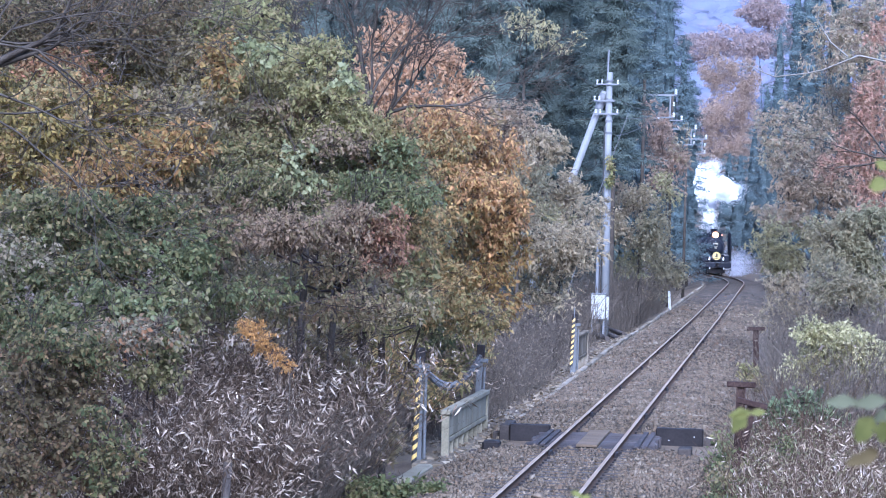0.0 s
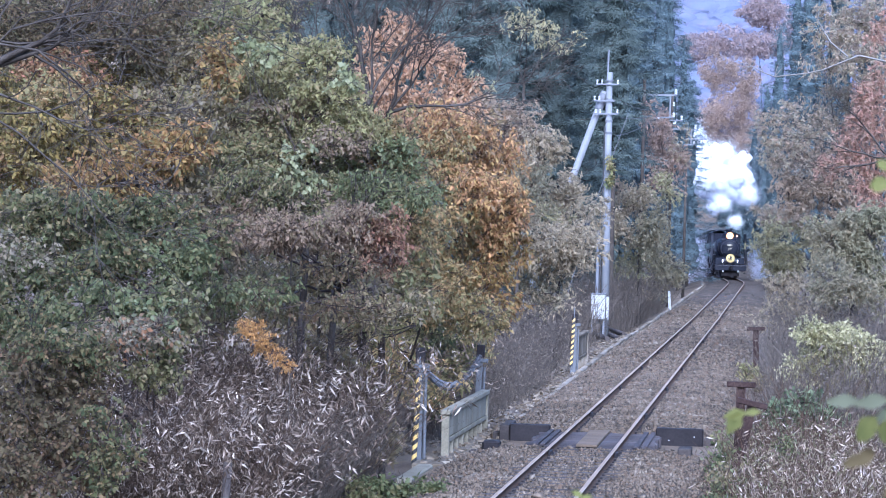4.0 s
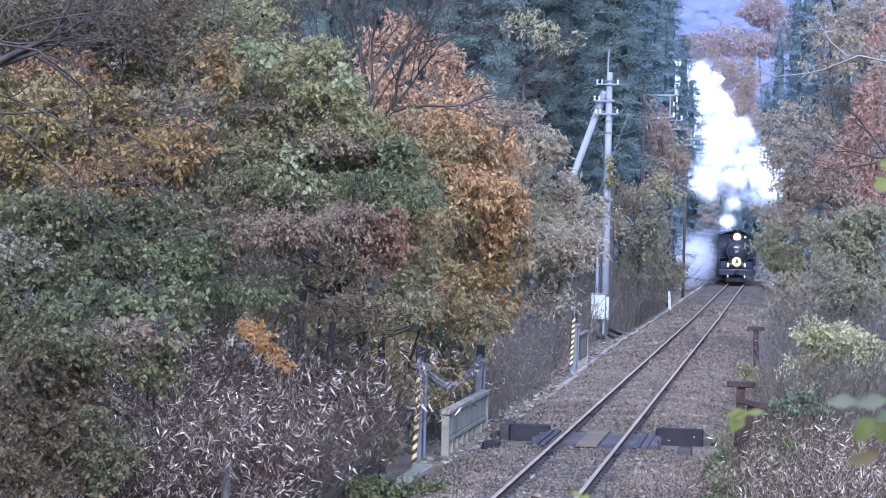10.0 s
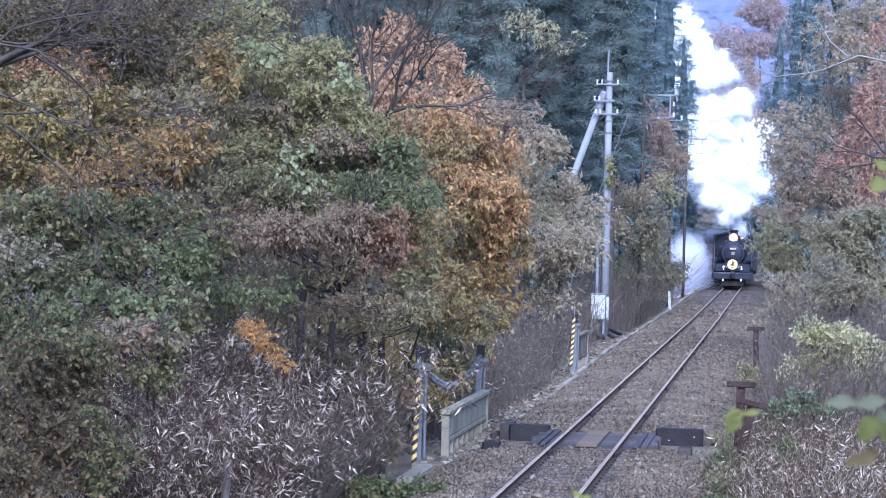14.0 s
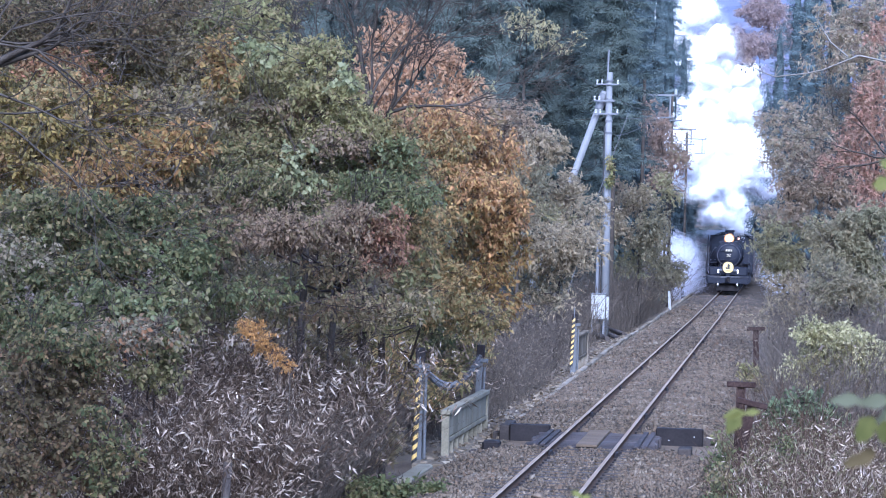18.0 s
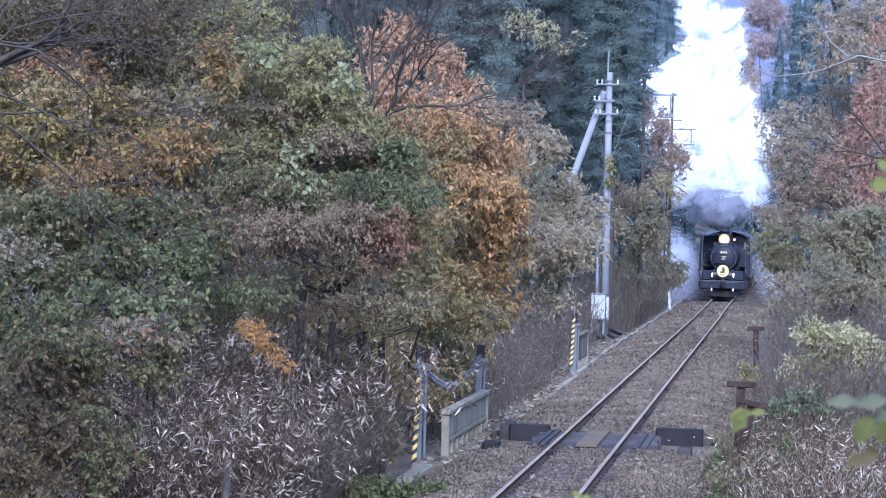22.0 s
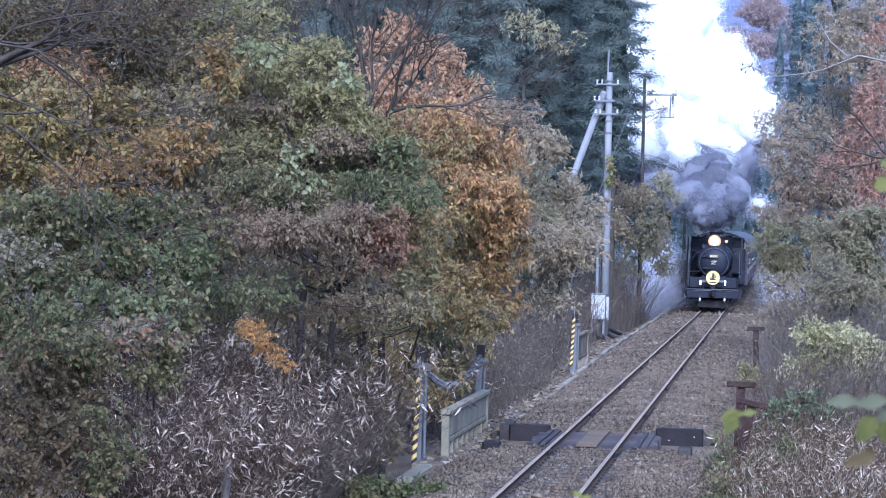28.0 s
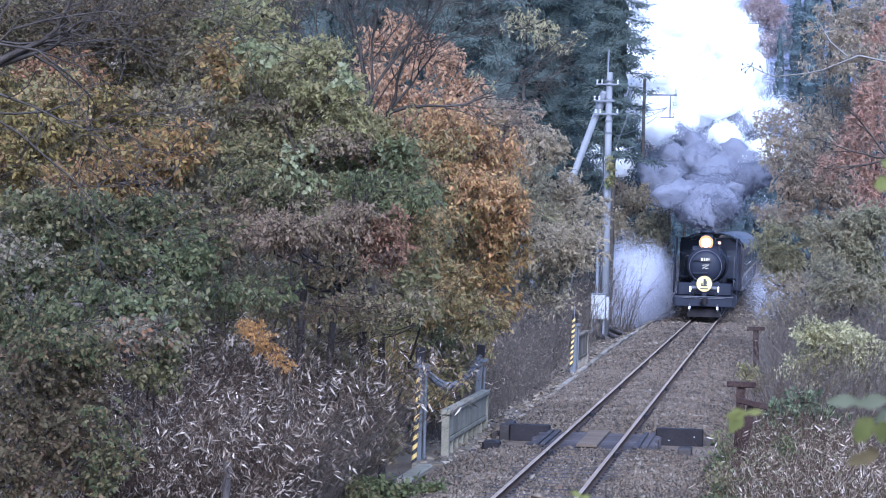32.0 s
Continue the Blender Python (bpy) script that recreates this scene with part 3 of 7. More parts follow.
def build_guard(x, y, zb, z0, z1, lean):
    """Striped guy-wire guard."""
    g = thing("wire_guard", pose(x, y, zb, 0, lean, 0), "yellow and black striped guy-wire guard tube", "wire guard", "striped guards")
    n = 18
    for i in range(n):
        a, b = z0 + (z1 - z0) * i / n, z0 + (z1 - z0) * (i + 1) / n
        bm = bm_new()
        seg = 12
        rings = [[bm.verts.new((0.045 * math.cos(k * math.tau / seg), 0.045 * math.sin(k * math.tau / seg), h + 0.04 * math.cos(k * math.tau / seg))) for k in range(seg)] for h in (a, b)]
        for k in range(seg):
            bm.faces.new((rings[0][k], rings[0][(k + 1) % seg], rings[1][(k + 1) % seg], rings[1][k]))
        part("stripe", bm, M_YELLOW if i % 2 else M_BLACK, g)
    part("guy_wire", tube(bm_new(), (0, 0, -0.3), (0, 0, z1 + 0.35), 0.012, None, 6), M_GALV, g)
    return g


def build_cable_post(x, y, zb, h, lean=0.0):
    p = thing("cable_post", pose(x, y, zb, 0, lean, 0), "grey steel cable post with a clamp", "post", "cable posts")
    part("shaft", box(bm_new(), -0.06, 0.06, -0.06, 0.06, -0.3, h - 0.28, 0.01), M_POST, p)
    part("second_shaft", tube(bm_new(), (0.10, 0.02, -0.3), (0.10, 0.02, h - 0.45), 0.03, None, 8), M_POST, p)
    part("cap", box(bm_new(), -0.08, 0.08, -0.08, 0.08, h - 0.27, h, 0.015), M_DARKSTEEL, p, "dark steel cap")
    part("clamp", box(bm_new(), -0.10, 0.16, -0.09, 0.09, h - 0.36, h - 0.281, 0.01), M_POST, p)
    return p


def hanging(name, a, b, sag, r, mat, label, category, coils=0, group=""):
    """A cable that hangs between a and b."""
    a, b = np.array(a, float), np.array(b, float)
    pts = [(a + (b - a) * t - np.array([0, 0, 4 * sag * t * (1 - t)]), r) for t in np.linspace(0, 1, 25)]
    ob = thing(name, pose(*a), label, category, group)
    part_of("strand", twig_mesh("strand", [[(p - a, q) for p, q in pts]], 6), mat, ob)
    if coils:
        t = np.linspace(0, 1, coils * 8)
        p = a + (b - a) * t[:, None] - np.array([0, 0, 1.0]) * (4 * sag * t * (1 - t))[:, None]
        p = p + 0.055 * np.stack([np.cos(t * coils * math.tau), 0 * t, np.sin(t * coils * math.tau) - 0.6], 1)
        part_of("spiral_hanger", twig_mesh("spiral_hanger", [[(q - a, 0.008) for q in p]], 4), M_GALV, ob, "grey steel spiral hanger")
        for k in range(2):
            q = a + (b - a) * t[:, None] - np.array([0, 0, 1.0]) * ((4 * sag + 0.12 + 0.1 * k) * t * (1 - t))[:, None]
            part_of("cable", twig_mesh("cable", [[(e - a - (0, 0, 0.05 + 0.02 * k), 0.015) for e in q]], 6), M_CABLE, ob, "black cable")
    return ob


def build_t_post(x, y, zb, h, lean, arm, turn=0.0):
    p = thing("rail_post", pose(x, y, zb, 0, lean, turn), "rusty brown steel post with a flat crosspiece", "post", "rusty posts")
    bm = bm_new()
    box(bm, -0.065, 0.065, -0.015, 0.015, -0.3, h - 0.031)
    box(bm, -0.075, -0.055, -0.065, 0.065, -0.3, h - 0.031)
    box(bm, 0.055, 0.075, -0.065, 0.065, -0.3, h - 0.031)
    part("shaft", bm, M_RUST, p)
    part("crosspiece", box(bm_new(), -arm / 2, arm / 2, -0.08, 0.08, h - 0.03, h + 0.06, 0.01), M_RUST, p)
    return p


def build_marker(x, y, zb):
    p = thing("marker_post", pose(x, y, zb, 0, -4, 0), "short white painted wooden marker post", "post")
    part("shaft", box(bm_new(), -0.07, 0.07, -0.05, 0.05, -0.2, 0.83, 0.01), M_CABINET, p)
    bm = bm_new()
    box(bm, -0.07, 0.07, -0.05, 0.05, 0.832, 0.87, 0.015)
    part("cap", bm, M_GREYPRINT, p)
    return p


def insulator(parent, x, y, z, s=1.0):
    bm = bm_new()
    for k in range(3):
        tube(bm, (x, y, z + s * 0.06 * k), (x, y, z + s * (0.06 * k + 0.045)), s * 0.05, s * 0.03, 10)
    return part("insulator", bm, M_CERAMIC, parent, "white ceramic insulator")


def build_pole():
    x, y, zb = -4.09, 143.6, -0.6
    p = thing("utility_pole", pose(x, y, zb, 0, -0.3, 0), "grey concrete utility pole with insulators and strapped cables", "utility pole", "utility poles")
    bm = bm_new()
    tube(bm, (0, 0, -0.5), (0, 0, 11.1), 0.19, 0.12, 16)
    smooth(part("shaft", bm, M_POLE, p))
    part("mast_extension", tube(bm_new(), (-0.12, 0, 9.2), (-0.06, 0, 12.05), 0.045, 0.04, 8), M_GALV, p)
    for z in (10.7, 9.9, 9.25, 9.0, 8.5):
        part("band", tube(bm_new(), (0, 0, z), (0, 0, z + 0.08), 0.165, None, 14), M_GALV, p)
    for z, a, b in ((10.55, -0.55, 0.4), (9.85, -0.65, 0.25), (9.3, -0.6, 0.4)):
        part("crossarm", box(bm_new(), a, b, -0.19, -0.13, z, z + 0.06), M_GALV, p)
        insulator(p, a + 0.04, -0.16, z + 0.06)
        insulator(p, a + 0.24, -0.16, z + 0.06)
        if b > 0.3:
            insulator(p, b - 0.04, -0.16, z + 0.06)
    part("cable_run", tube(bm_new(), (-0.26, -0.02, 0.0), (-0.17, -0.02, 8.8), 0.03, None, 6), M_CABLE, p)
    part("conduit", tube(bm_new(), (-0.36, -0.03, 0.0), (-0.34, -0.03, 4.4), 0.07, None, 8), M_GALV, p)
    for z in (1.4, 2.6, 3.8, 5.0, 7.9):
        part("step_bolt", tube(bm_new(), (-0.30, 0, z), (0.05, 0, z), 0.018, None, 6), M_GALV, p)
    ob = thing("pole_stay", pose(x - 4.1, y + 0.4, -0.9), "grey concrete brace pole leaning on the utility pole", "brace pole")
    bm = tube(bm_new(), (0, 0, -0.5), (3.85, -0.25, 10.6), 0.16, 0.14, 14)
    smooth(part("shaft", bm, M_POLE, ob))
    part("collar", tube(bm_new(), (3.60, -0.235, 9.85), (3.82, -0.25, 10.5), 0.18, None, 14), M_GALV, ob)
    bx = thing("equipment_box", pose(x - 0.22, y - 1.2, -0.25), "white trackside cabinet with a grey printed notice", "cabinet")
    part("body", box(bm_new(), -0.30, 0.30, -0.16, 0.16, 0.32, 1.35, 0.02), M_CABINET, bx)
    part("hood", box(bm_new(), -0.34, 0.34, -0.2, 0.2, 1.352, 1.41, 0.015), M_GALV, bx)
    part("notice", box(bm_new(), -0.2, 0.2, -0.172, -0.162, 0.5, 1.2), M_CABINET, bx)
    for i, (a, b, c, d) in enumerate(((-0.14, 0.12, 1.02, 1.08), (-0.12, 0.02, 0.86, 0.96), (0.0, 0.14, 0.74, 0.84), (-0.15, -0.02, 0.62, 0.70), (-0.1, 0.1, 0.54, 0.57))):
        part("print_bar", box(bm_new(), a, b, -0.176, -0.173, c, d), M_GREYPRINT, bx)
    for a in (-0.24, 0.24):
        part("leg", box(bm_new(), a - 0.04, a + 0.04, -0.05, 0.05, -0.3, 0.319), M_GALV, bx)
    part("side_case", box(bm_new(), 0.33, 0.45, -0.1, 0.1, 0.3, 1.25, 0.01), M_CONCRETE, bx)
    t = thing("wire_tensioner", pose(x - 0.9, y - 0.3, 3.6, 0, 9, 0), "black cable closure hung on a stay wire", "cable closure")
    part("case", tube(bm_new(), (0, 0, 0), (0, 0, 0.75), 0.13, None, 10), M_CABLE, t)
    part("lower_case", tube(bm_new(), (-0.03, 0, -0.75), (-0.03, 0, -0.05), 0.11, None, 10), M_CABLE, t)
    for e in (0.0, 0.2):
        insulator(t, e, -0.02, 0.8, 0.9)
    part("stay_wire", tube(bm_new(), (0.05, 0, 0.7), (0.85, 0.3, 5.4), 0.014, None, 5), M_GALV, t)
    part("lower_wire", tube(bm_new(), (-0.03, 0, -0.7), (-0.5, 0.1, -4.1), 0.014, None, 5), M_GALV, t)
    for z, dx in ((9.9, 0.4), (9.2, 0.4), (8.4, 0.25)):
        hanging("overhead_wire", (x + dx, y - 0.16, zb + z), (-2.2, 158, 9.6), 0.25, 0.014, M_CABLE, "thin dark overhead wire between poles", "wire", 0, "overhead wires")


def build_arm_pole(x, y, h, arms):
    """Slim line pole. arms: height, left and right reach, and how far the end bracket drops."""
    zb = float(land(x, y))
    p = thing("line_pole", pose(x, y, zb), "slim grey-brown line pole with steel arms and white insulators", "utility pole", "line poles")
    smooth(part("shaft", tube(bm_new(), (0, 0, -0.5), (0, 0, h - zb), 0.10, 0.07, 12), M_BARK, p))
    for z, a, b, drop in arms:
        z -= zb
        part("arm", box(bm_new(), a, b, -0.17, -0.10, z - 0.04, z + 0.04), M_GALV, p)
        insulator(p, b - 0.05, -0.14, z + 0.04, 1.5)
        if a < -0.3:
            insulator(p, a + 0.06, -0.14, z + 0.04, 1.5)
        if drop:
            part("drop_bracket", box(bm_new(), b - 0.33, b - 0.26, -0.16, -0.11, z - drop, z - 0.041), M_GALV, p)
            part("foot_arm", box(bm_new(), b - 0.75, b - 0.1, -0.165, -0.105, z - drop - 0.06, z - drop - 0.001), M_GALV, p)
            insulator(p, b - 0.13, -0.14, z - drop, 1.2)
            insulator(p, b - 0.13, -0.14, z - 0.5 * drop, 1.2)
    return p


def build_timber_pile():
    """Old sleepers and rods dropped beside the kerb."""
    p = thing("timber_pile", pose(-3.5, 144, float(land(-3.5, 144))), "dark old timbers dropped in a heap beside the kerb", "timber")
    for a, b, r in (((-0.9, 3.0, 0.16), (0.2, -4.0, 0.10), 0.10), ((-0.5, 4.0, 0.2), (0.5, -2.5, 0.13), 0.09), ((-1.1, 0.5, 0.14), (-0.2, -5.5, 0.12), 0.10), ((-0.7, 2.0, 0.36), (0.35, -3.0, 0.28), 0.07)):
        part("timber", tube(bm_new(), a, b, r, None, 8), M_SLEEPER, p)


def build_stake(x, y, top):
    """A weathered stake in the bamboo grass."""
    z = float(land(x, y)) - 0.2
    p = thing("wooden_stake", pose(x, y, z, 0, 2, 12), "weathered grey-brown wooden stake in the bamboo grass", "stake")
    part("shaft", tube(bm_new(), (0, 0, 0), (0, 0, top - z), 0.062, 0.055, 10), M_SLEEPER, p)
    part("worn_top", tube(bm_new(), (0, 0, top - z), (0.006, 0, top - z + 0.03), 0.054, 0.035, 10), M_BOARD, p)


# ---- the train
SPEED = 4.46


def front_at(t):
    return 146.6 + SPEED * (32.0 - t)


def placed(s_front, length):
    """Pose of a vehicle whose front stands at s_front, from the track under its two ends."""
    a, b = line_at(s_front + 0.18 * length), line_at(s_front + 0.82 * length)
    h = math.atan2(-(b[0] - a[0]), b[1] - a[1])
    slope = math.atan2(b[2] - a[2], 0.64 * length)
    x = a[0] + math.sin(h) * 0.18 * length
    y = a[1] - math.cos(h) * 0.18 * length
    return Matrix.Translation((x, y, a[2])) @ Euler((slope, 0, h)).to_matrix().to_4x4()


def wheel_set(parent, y, r, name="wheelset", spokes=12):
    w = new(name)
    w.parent = parent
    w.location = (0, y, r)
    for side in (-1, 1):
        bm = bm_new()
        tube(bm, (side * 0.53, 0, 0), (side * 0.60, 0, 0), r * 0.97, None, 32)
        tube(bm, (side * 0.505, 0, 0), (side * 0.53, 0, 0), r * 1.03, None, 32)
        part("tyre", bm, M_ROD if r > 0.6 else M_DARKSTEEL, w)
        bm = bm_new()
        for k in range(spokes):
            a = k * math.tau / spokes
            tube(bm, (side * 0.615, 0.12 * math.cos(a), 0.12 * math.sin(a)), (side * 0.615, r * 0.86 * math.cos(a), r * 0.86 * math.sin(a)), 0.035, 0.03, 5)
        tube(bm, (side * 0.60, 0, 0), (side * 0.70, 0, 0), 0.16, None, 12)
        part("spokes", bm, M_LOCO, w)
    part("axle", tube(bm_new(), (-0.5, 0, 0), (0.5, 0, 0), 0.08, None, 10), M_DARKSTEEL, w)
    return w, r


def build_locomotive():
    e = thing("steam_locomotive", placed(front_at(0), 12.0), "black steam locomotive with lit headlamp and round yellow headmark", "locomotive")
    wheels = []
    # boiler and smokebox
    bm = bm_new()
    tube(bm, (0, 1.75, 2.38), (0, 4.4, 2.38), 0.80, None, 36)
    tube(bm, (0, 4.4, 2.38), (0, 10.6, 2.38), 0.86, None, 36)
    smooth(part("boiler", bm, M_LOCO, e))
    bm = bm_new()
    rings = []
    for r, y in ((0.69, 1.75), (0.67, 1.70), (0.55, 1.62), (0.3, 1.56), (0.08, 1.54)):
        rings.append([bm.verts.new((r * math.cos(k * math.tau / 36), y, 2.34 + r * math.sin(k * math.tau / 36))) for k in range(36)])
    for a, b in zip(rings, rings[1:]):
        for k in range(36):
            bm.faces.new((a[k], a[(k + 1) % 36], b[(k + 1) % 36], b[k]))
    bm.faces.new(rings[-1])
    door = smooth(part("smokebox_door", bm, M_LOCO, e))
    bm = bm_new()
    for k in range(48):
        a, b = k * math.tau / 48, (k + 1) * math.tau / 48
        tube(bm, (0.70 * math.cos(a), 1.735, 2.34 + 0.70 * math.sin(a)), (0.70 * math.cos(b), 1.735, 2.34 + 0.70 * math.sin(b)), 0.018, None, 6)
    part("door_rim", bm, M_LOCOEDGE, door, "pale rim of the smokebox door")
    for z in (2.05, 2.62):
        part("hinge_strap", box(bm_new(), -0.55, 0.1, 1.50, 1.56, z - 0.03, z + 0.03), M_LOCO, door)
    plate = part("number_plate", box(bm_new(), -0.25, 0.25, 1.46, 1.50, 2.55, 2.73, 0.008), M_BLACK, door, "black plate with pale bars")
    for a, b in ((-0.19, -0.11), (-0.07, -0.01), (0.03, 0.09), (0.13, 0.17)):
        part("plate_bar", box(bm_new(), a, b, 1.452, 1.458, 2.585, 2.70), M_CREAM, plate)
    bm = bm_new()
    for a, b in (((-0.13, 2.24), (0.15, 2.42)), ((-0.13, 2.38), (0.05, 2.42)), ((0.0, 2.24), (0.12, 2.27))):
        tube(bm, (a[0], 1.50, a[1]), (b[0], 1.50, b[1]), 0.02, None, 6)
    part("door_emblem", bm, M_CREAM, door, "pale metal emblem strokes")
    # headlamps
    lamp = smooth(part("headlamp", tube(bm_new(), (0, 1.95, 3.38), (0, 2.4, 3.38), 0.22, 0.17, 24), M_LOCO, e))
    part("lamp_lens", tube(bm_new(), (0, 1.88, 3.38), (0, 1.90, 3.38), 0.20, None, 24), M_LAMP, lamp, "brightly lit warm lens")
    # ring added to imitate the lamp's glare
    part("lamp_reflector", tube(bm_new(), (0, 1.905, 3.38), (0, 1.945, 3.38), 0.31, 0.25, 24), M_GLARE, lamp, "glowing orange ring standing for lamp glare")
    part("lamp_bracket", box(bm_new(), -0.1, 0.1, 2.0, 2.3, 3.1, 3.2), M_LOCO, lamp)
    aux = part("small_lamp", tube(bm_new(), (0.58, 1.95, 3.38), (0.58, 2.2, 3.38), 0.09, None, 14), M_LOCO, e)
    part("lamp_lens", tube(bm_new(), (0.58, 1.92, 3.38), (0.58, 1.945, 3.38), 0.07, None, 14), M_AUXLAMP, aux, "small orange lit lens")
    part("lamp_bracket", box(bm_new(), 0.54, 0.62, 2.0, 2.2, 2.9, 3.295), M_LOCO, aux)
    # chimney, domes
    bm = bm_new()
    tube(bm, (0, 3.5, 3.1), (0, 3.5, 3.78), 0.27, 0.25, 24)
    tube(bm, (0, 3.5, 3.78), (0, 3.5, 3.92), 0.31, 0.29, 24)
    smooth(part("chimney", bm, M_LOCO, e))
    bm = bm_new()
    for k in range(5):
        r0, r1 = 0.42 * math.cos(k * 0.3), 0.42 * math.cos((k + 1) * 0.3)
        z0, z1 = 3.2 + 0.5 * math.sin(k * 0.3), 3.2 + 0.5 * math.sin((k + 1) * 0.3)
        tube(bm, (0, 6.0, z0), (0, 6.0, z1), r0, r1, 20)
    smooth(part("steam_dome", bm, M_LOCO, e))
    bm = bm_new()
    part("sand_dome", tube(bm, (0, 4.6, 3.0), (0, 4.6, 3.5), 0.40, 0.34, 20), M_LOCO, e)
    bm = bm_new()
    part("feedwater_heater", tube(bm, (-0.6, 2.6, 3.02), (0.6, 2.6, 3.02), 0.20, None, 16), M_LOCO, e)
    # smoke deflectors
    for side in (-1, 1):
        bm = bm_new()
        pts = [(1.75, 1.15), (1.6, 1.35), (1.6, 3.2), (1.85, 3.58), (4.6, 3.58), (4.6, 1.62), (3.4, 1.62), (3.0, 1.15)]
        v0 = [bm.verts.new((side * (1.36 if z < 2.9 else 1.31), y, z)) for y, z in pts]
        v1 = [bm.verts.new((side * (1.385 if z < 2.9 else 1.335), y, z)) for y, z in pts]
        bm.faces.new(v0), bm.faces.new(v1[::-1])
        for k in range(len(pts)):
            bm.faces.new((v0[k], v0[(k + 1) % len(pts)], v1[(k + 1) % len(pts)], v1[k]))
        d = part("smoke_deflector", bm, M_LOCO, e)
        part("grab_rail", tube(bm_new(), (side * 1.25, 1.62, 1.5), (side * 1.25, 1.62, 2.8), 0.015, None, 6), M_LOCOEDGE, d)
        part("deflector_stay", tube(bm_new(), (side * 1.19, 2.6, 2.95), (side * 0.72, 2.6, 2.8), 0.02, None, 6), M_LOCO, d)
        part("running_board", box(bm_new(), min(side * 0.85, side * 1.28), max(side * 0.85, side * 1.28), 4.0, 10.4, 1.78, 1.82, 0.01), M_LOCO, e)
        part("cylinder", tube(bm_new(), (side * 1.08, 2.0, 0.86), (side * 1.08, 3.2, 0.86), 0.33, None, 20), M_LOCO, e)
        part("valve_chest", tube(bm_new(), (side * 1.02, 1.9, 1.32), (side * 1.02, 3.3, 1.32), 0.2, None, 16), M_LOCO, e)
        part("air_tank", tube(bm_new(), (side * 1.05, 6.5, 1.5), (side * 1.05, 9.3, 1.5), 0.2, None, 14), M_LOCO, e)
        part("handrail", tube(bm_new(), (side * 0.92, 3.0, 2.75), (side * 0.92, 10.2, 2.75), 0.016, None, 6), M_LOCOEDGE, e)
        lamp = part("marker_lamp", tube(bm_new(), (side * 0.60, 0.55, 1.38), (side * 0.60, 0.85, 1.38), 0.07, None, 14), M_LOCO, e)
        part("lamp_glass", box(bm_new(), side * 0.60 - 0.035, side * 0.60 + 0.035, 0.535, 0.548, 1.25, 1.48), M_MARKERLAMP, lamp, "white lit marker lamp")
        part("marker_stand", box(bm_new(), side * 0.60 - 0.03, side * 0.60 + 0.03, 0.6, 0.75, 1.08, 1.32), M_LOCO, lamp)
        hose = part("brake_hose", tube(bm_new(), (side * 0.60, -0.10, 0.42), (side * 0.60, 0.05, 0.78), 0.035, None, 8), M_CABLE, e)
        part("hose_tap", box(bm_new(), side * 0.60 - 0.04, side * 0.60 + 0.04, -0.14, -0.10, 0.50, 0.63), M_WHITE, hose, "white painted hose tap")
        part("step_iron", box(bm_new(), min(side * 1.05, side * 1.3), max(side * 1.05, side * 1.3), 0.1, 0.35, 0.40, 0.44), M_DARKSTEEL, e)
        part("step_hanger", box(bm_new(), side * 1.17 - 0.02, side * 1.17 + 0.02, 0.2, 0.24, 0.44, 0.75), M_DARKSTEEL, e)
        part("guard_iron", box(bm_new(), side * 0.57 - 0.03, side * 0.57 + 0.03, 0.55, 0.62, 0.10, 0.72), M_DARKSTEEL, e)
        part("coupling_rod", box(bm_new(), side * 0.80 - 0.04, side * 0.80 + 0.04, 5.0, 9.0, 0.84, 0.96, 0.01), M_ROD, e)
        part("main_rod", tube(bm_new(), (side * 0.92, 3.3, 0.86), (side * 0.92, 7.0, 0.90), 0.06, None, 8), M_ROD, e)
        part("cab_side", box(bm_new(), min(side * 1.36, side * 1.40), max(side * 1.36, side * 1.40), 10.6, 12.4, 1.2, 3.36, 0.01), M_LOCO, e)
        part("frame_plate", box(bm_new(), side * 0.48 - 0.02, side * 0.48 + 0.02, 0.4, 12.0, 0.55, 1.2), M_LOCO, e)
    # front beam, deck, coupler
    beam = part("buffer_beam", box(bm_new(), -1.24, 1.24, 0.0, 0.10, 0.62, 1.02, 0.02), M_LOCO, e)
    part("beam_edge", box(bm_new(), -1.27, 1.27, -0.02, 0.16, 1.022, 1.06, 0.008), M_LOCOEDGE, beam, "pale edge of the front deck")
    part("front_deck", box(bm_new(), -1.25, 1.25, 0.16, 1.9, 1.03, 1.06), M_LOCO, e)
    part("deck_fairing", box(bm_new(), -1.18, 1.18, 1.3, 1.6, 1.062, 1.62, 0.06), M_LOCO, e)
    part("cylinder_saddle", box(bm_new(), -0.6, 0.6, 1.8, 3.2, 0.7, 1.7, 0.05), M_LOCO, e)
    c = part("coupler", box(bm_new(), -0.12, 0.12, -0.32, 0.0, 0.74, 0.98, 0.04), M_DARKSTEEL, e)
    part("coupler_knuckle", tube(bm_new(), (0.06, -0.36, 0.72), (0.06, -0.36, 1.0), 0.11, None, 12), M_DARKSTEEL, c)
    part("lift_bar", tube(bm_new(), (-0.9, -0.03, 0.98), (0.9, -0.03, 0.98), 0.016, None, 6), M_LOCOEDGE, c)
    part("pilot_plate", box(bm_new(), -0.72, 0.72, 0.3, 0.36, 0.16, 0.6, 0.01), M_DARKSTEEL, e)
    part("feed_pipe", tube(bm_new(), (-0.55, 0.72, 1.40), (0.55, 0.72, 1.40), 0.11, None, 16), M_LOCOEDGE, e, "pale cross pipe on the front deck")
    # headmark with plain shapes
    hm = part("headmark", tube(bm_new(), (0, 0.42, 1.60), (0, 0.46, 1.60), 0.345, None, 40), M_MARK, e, "round yellow headmark with dark shapes")
    bm = bm_new()
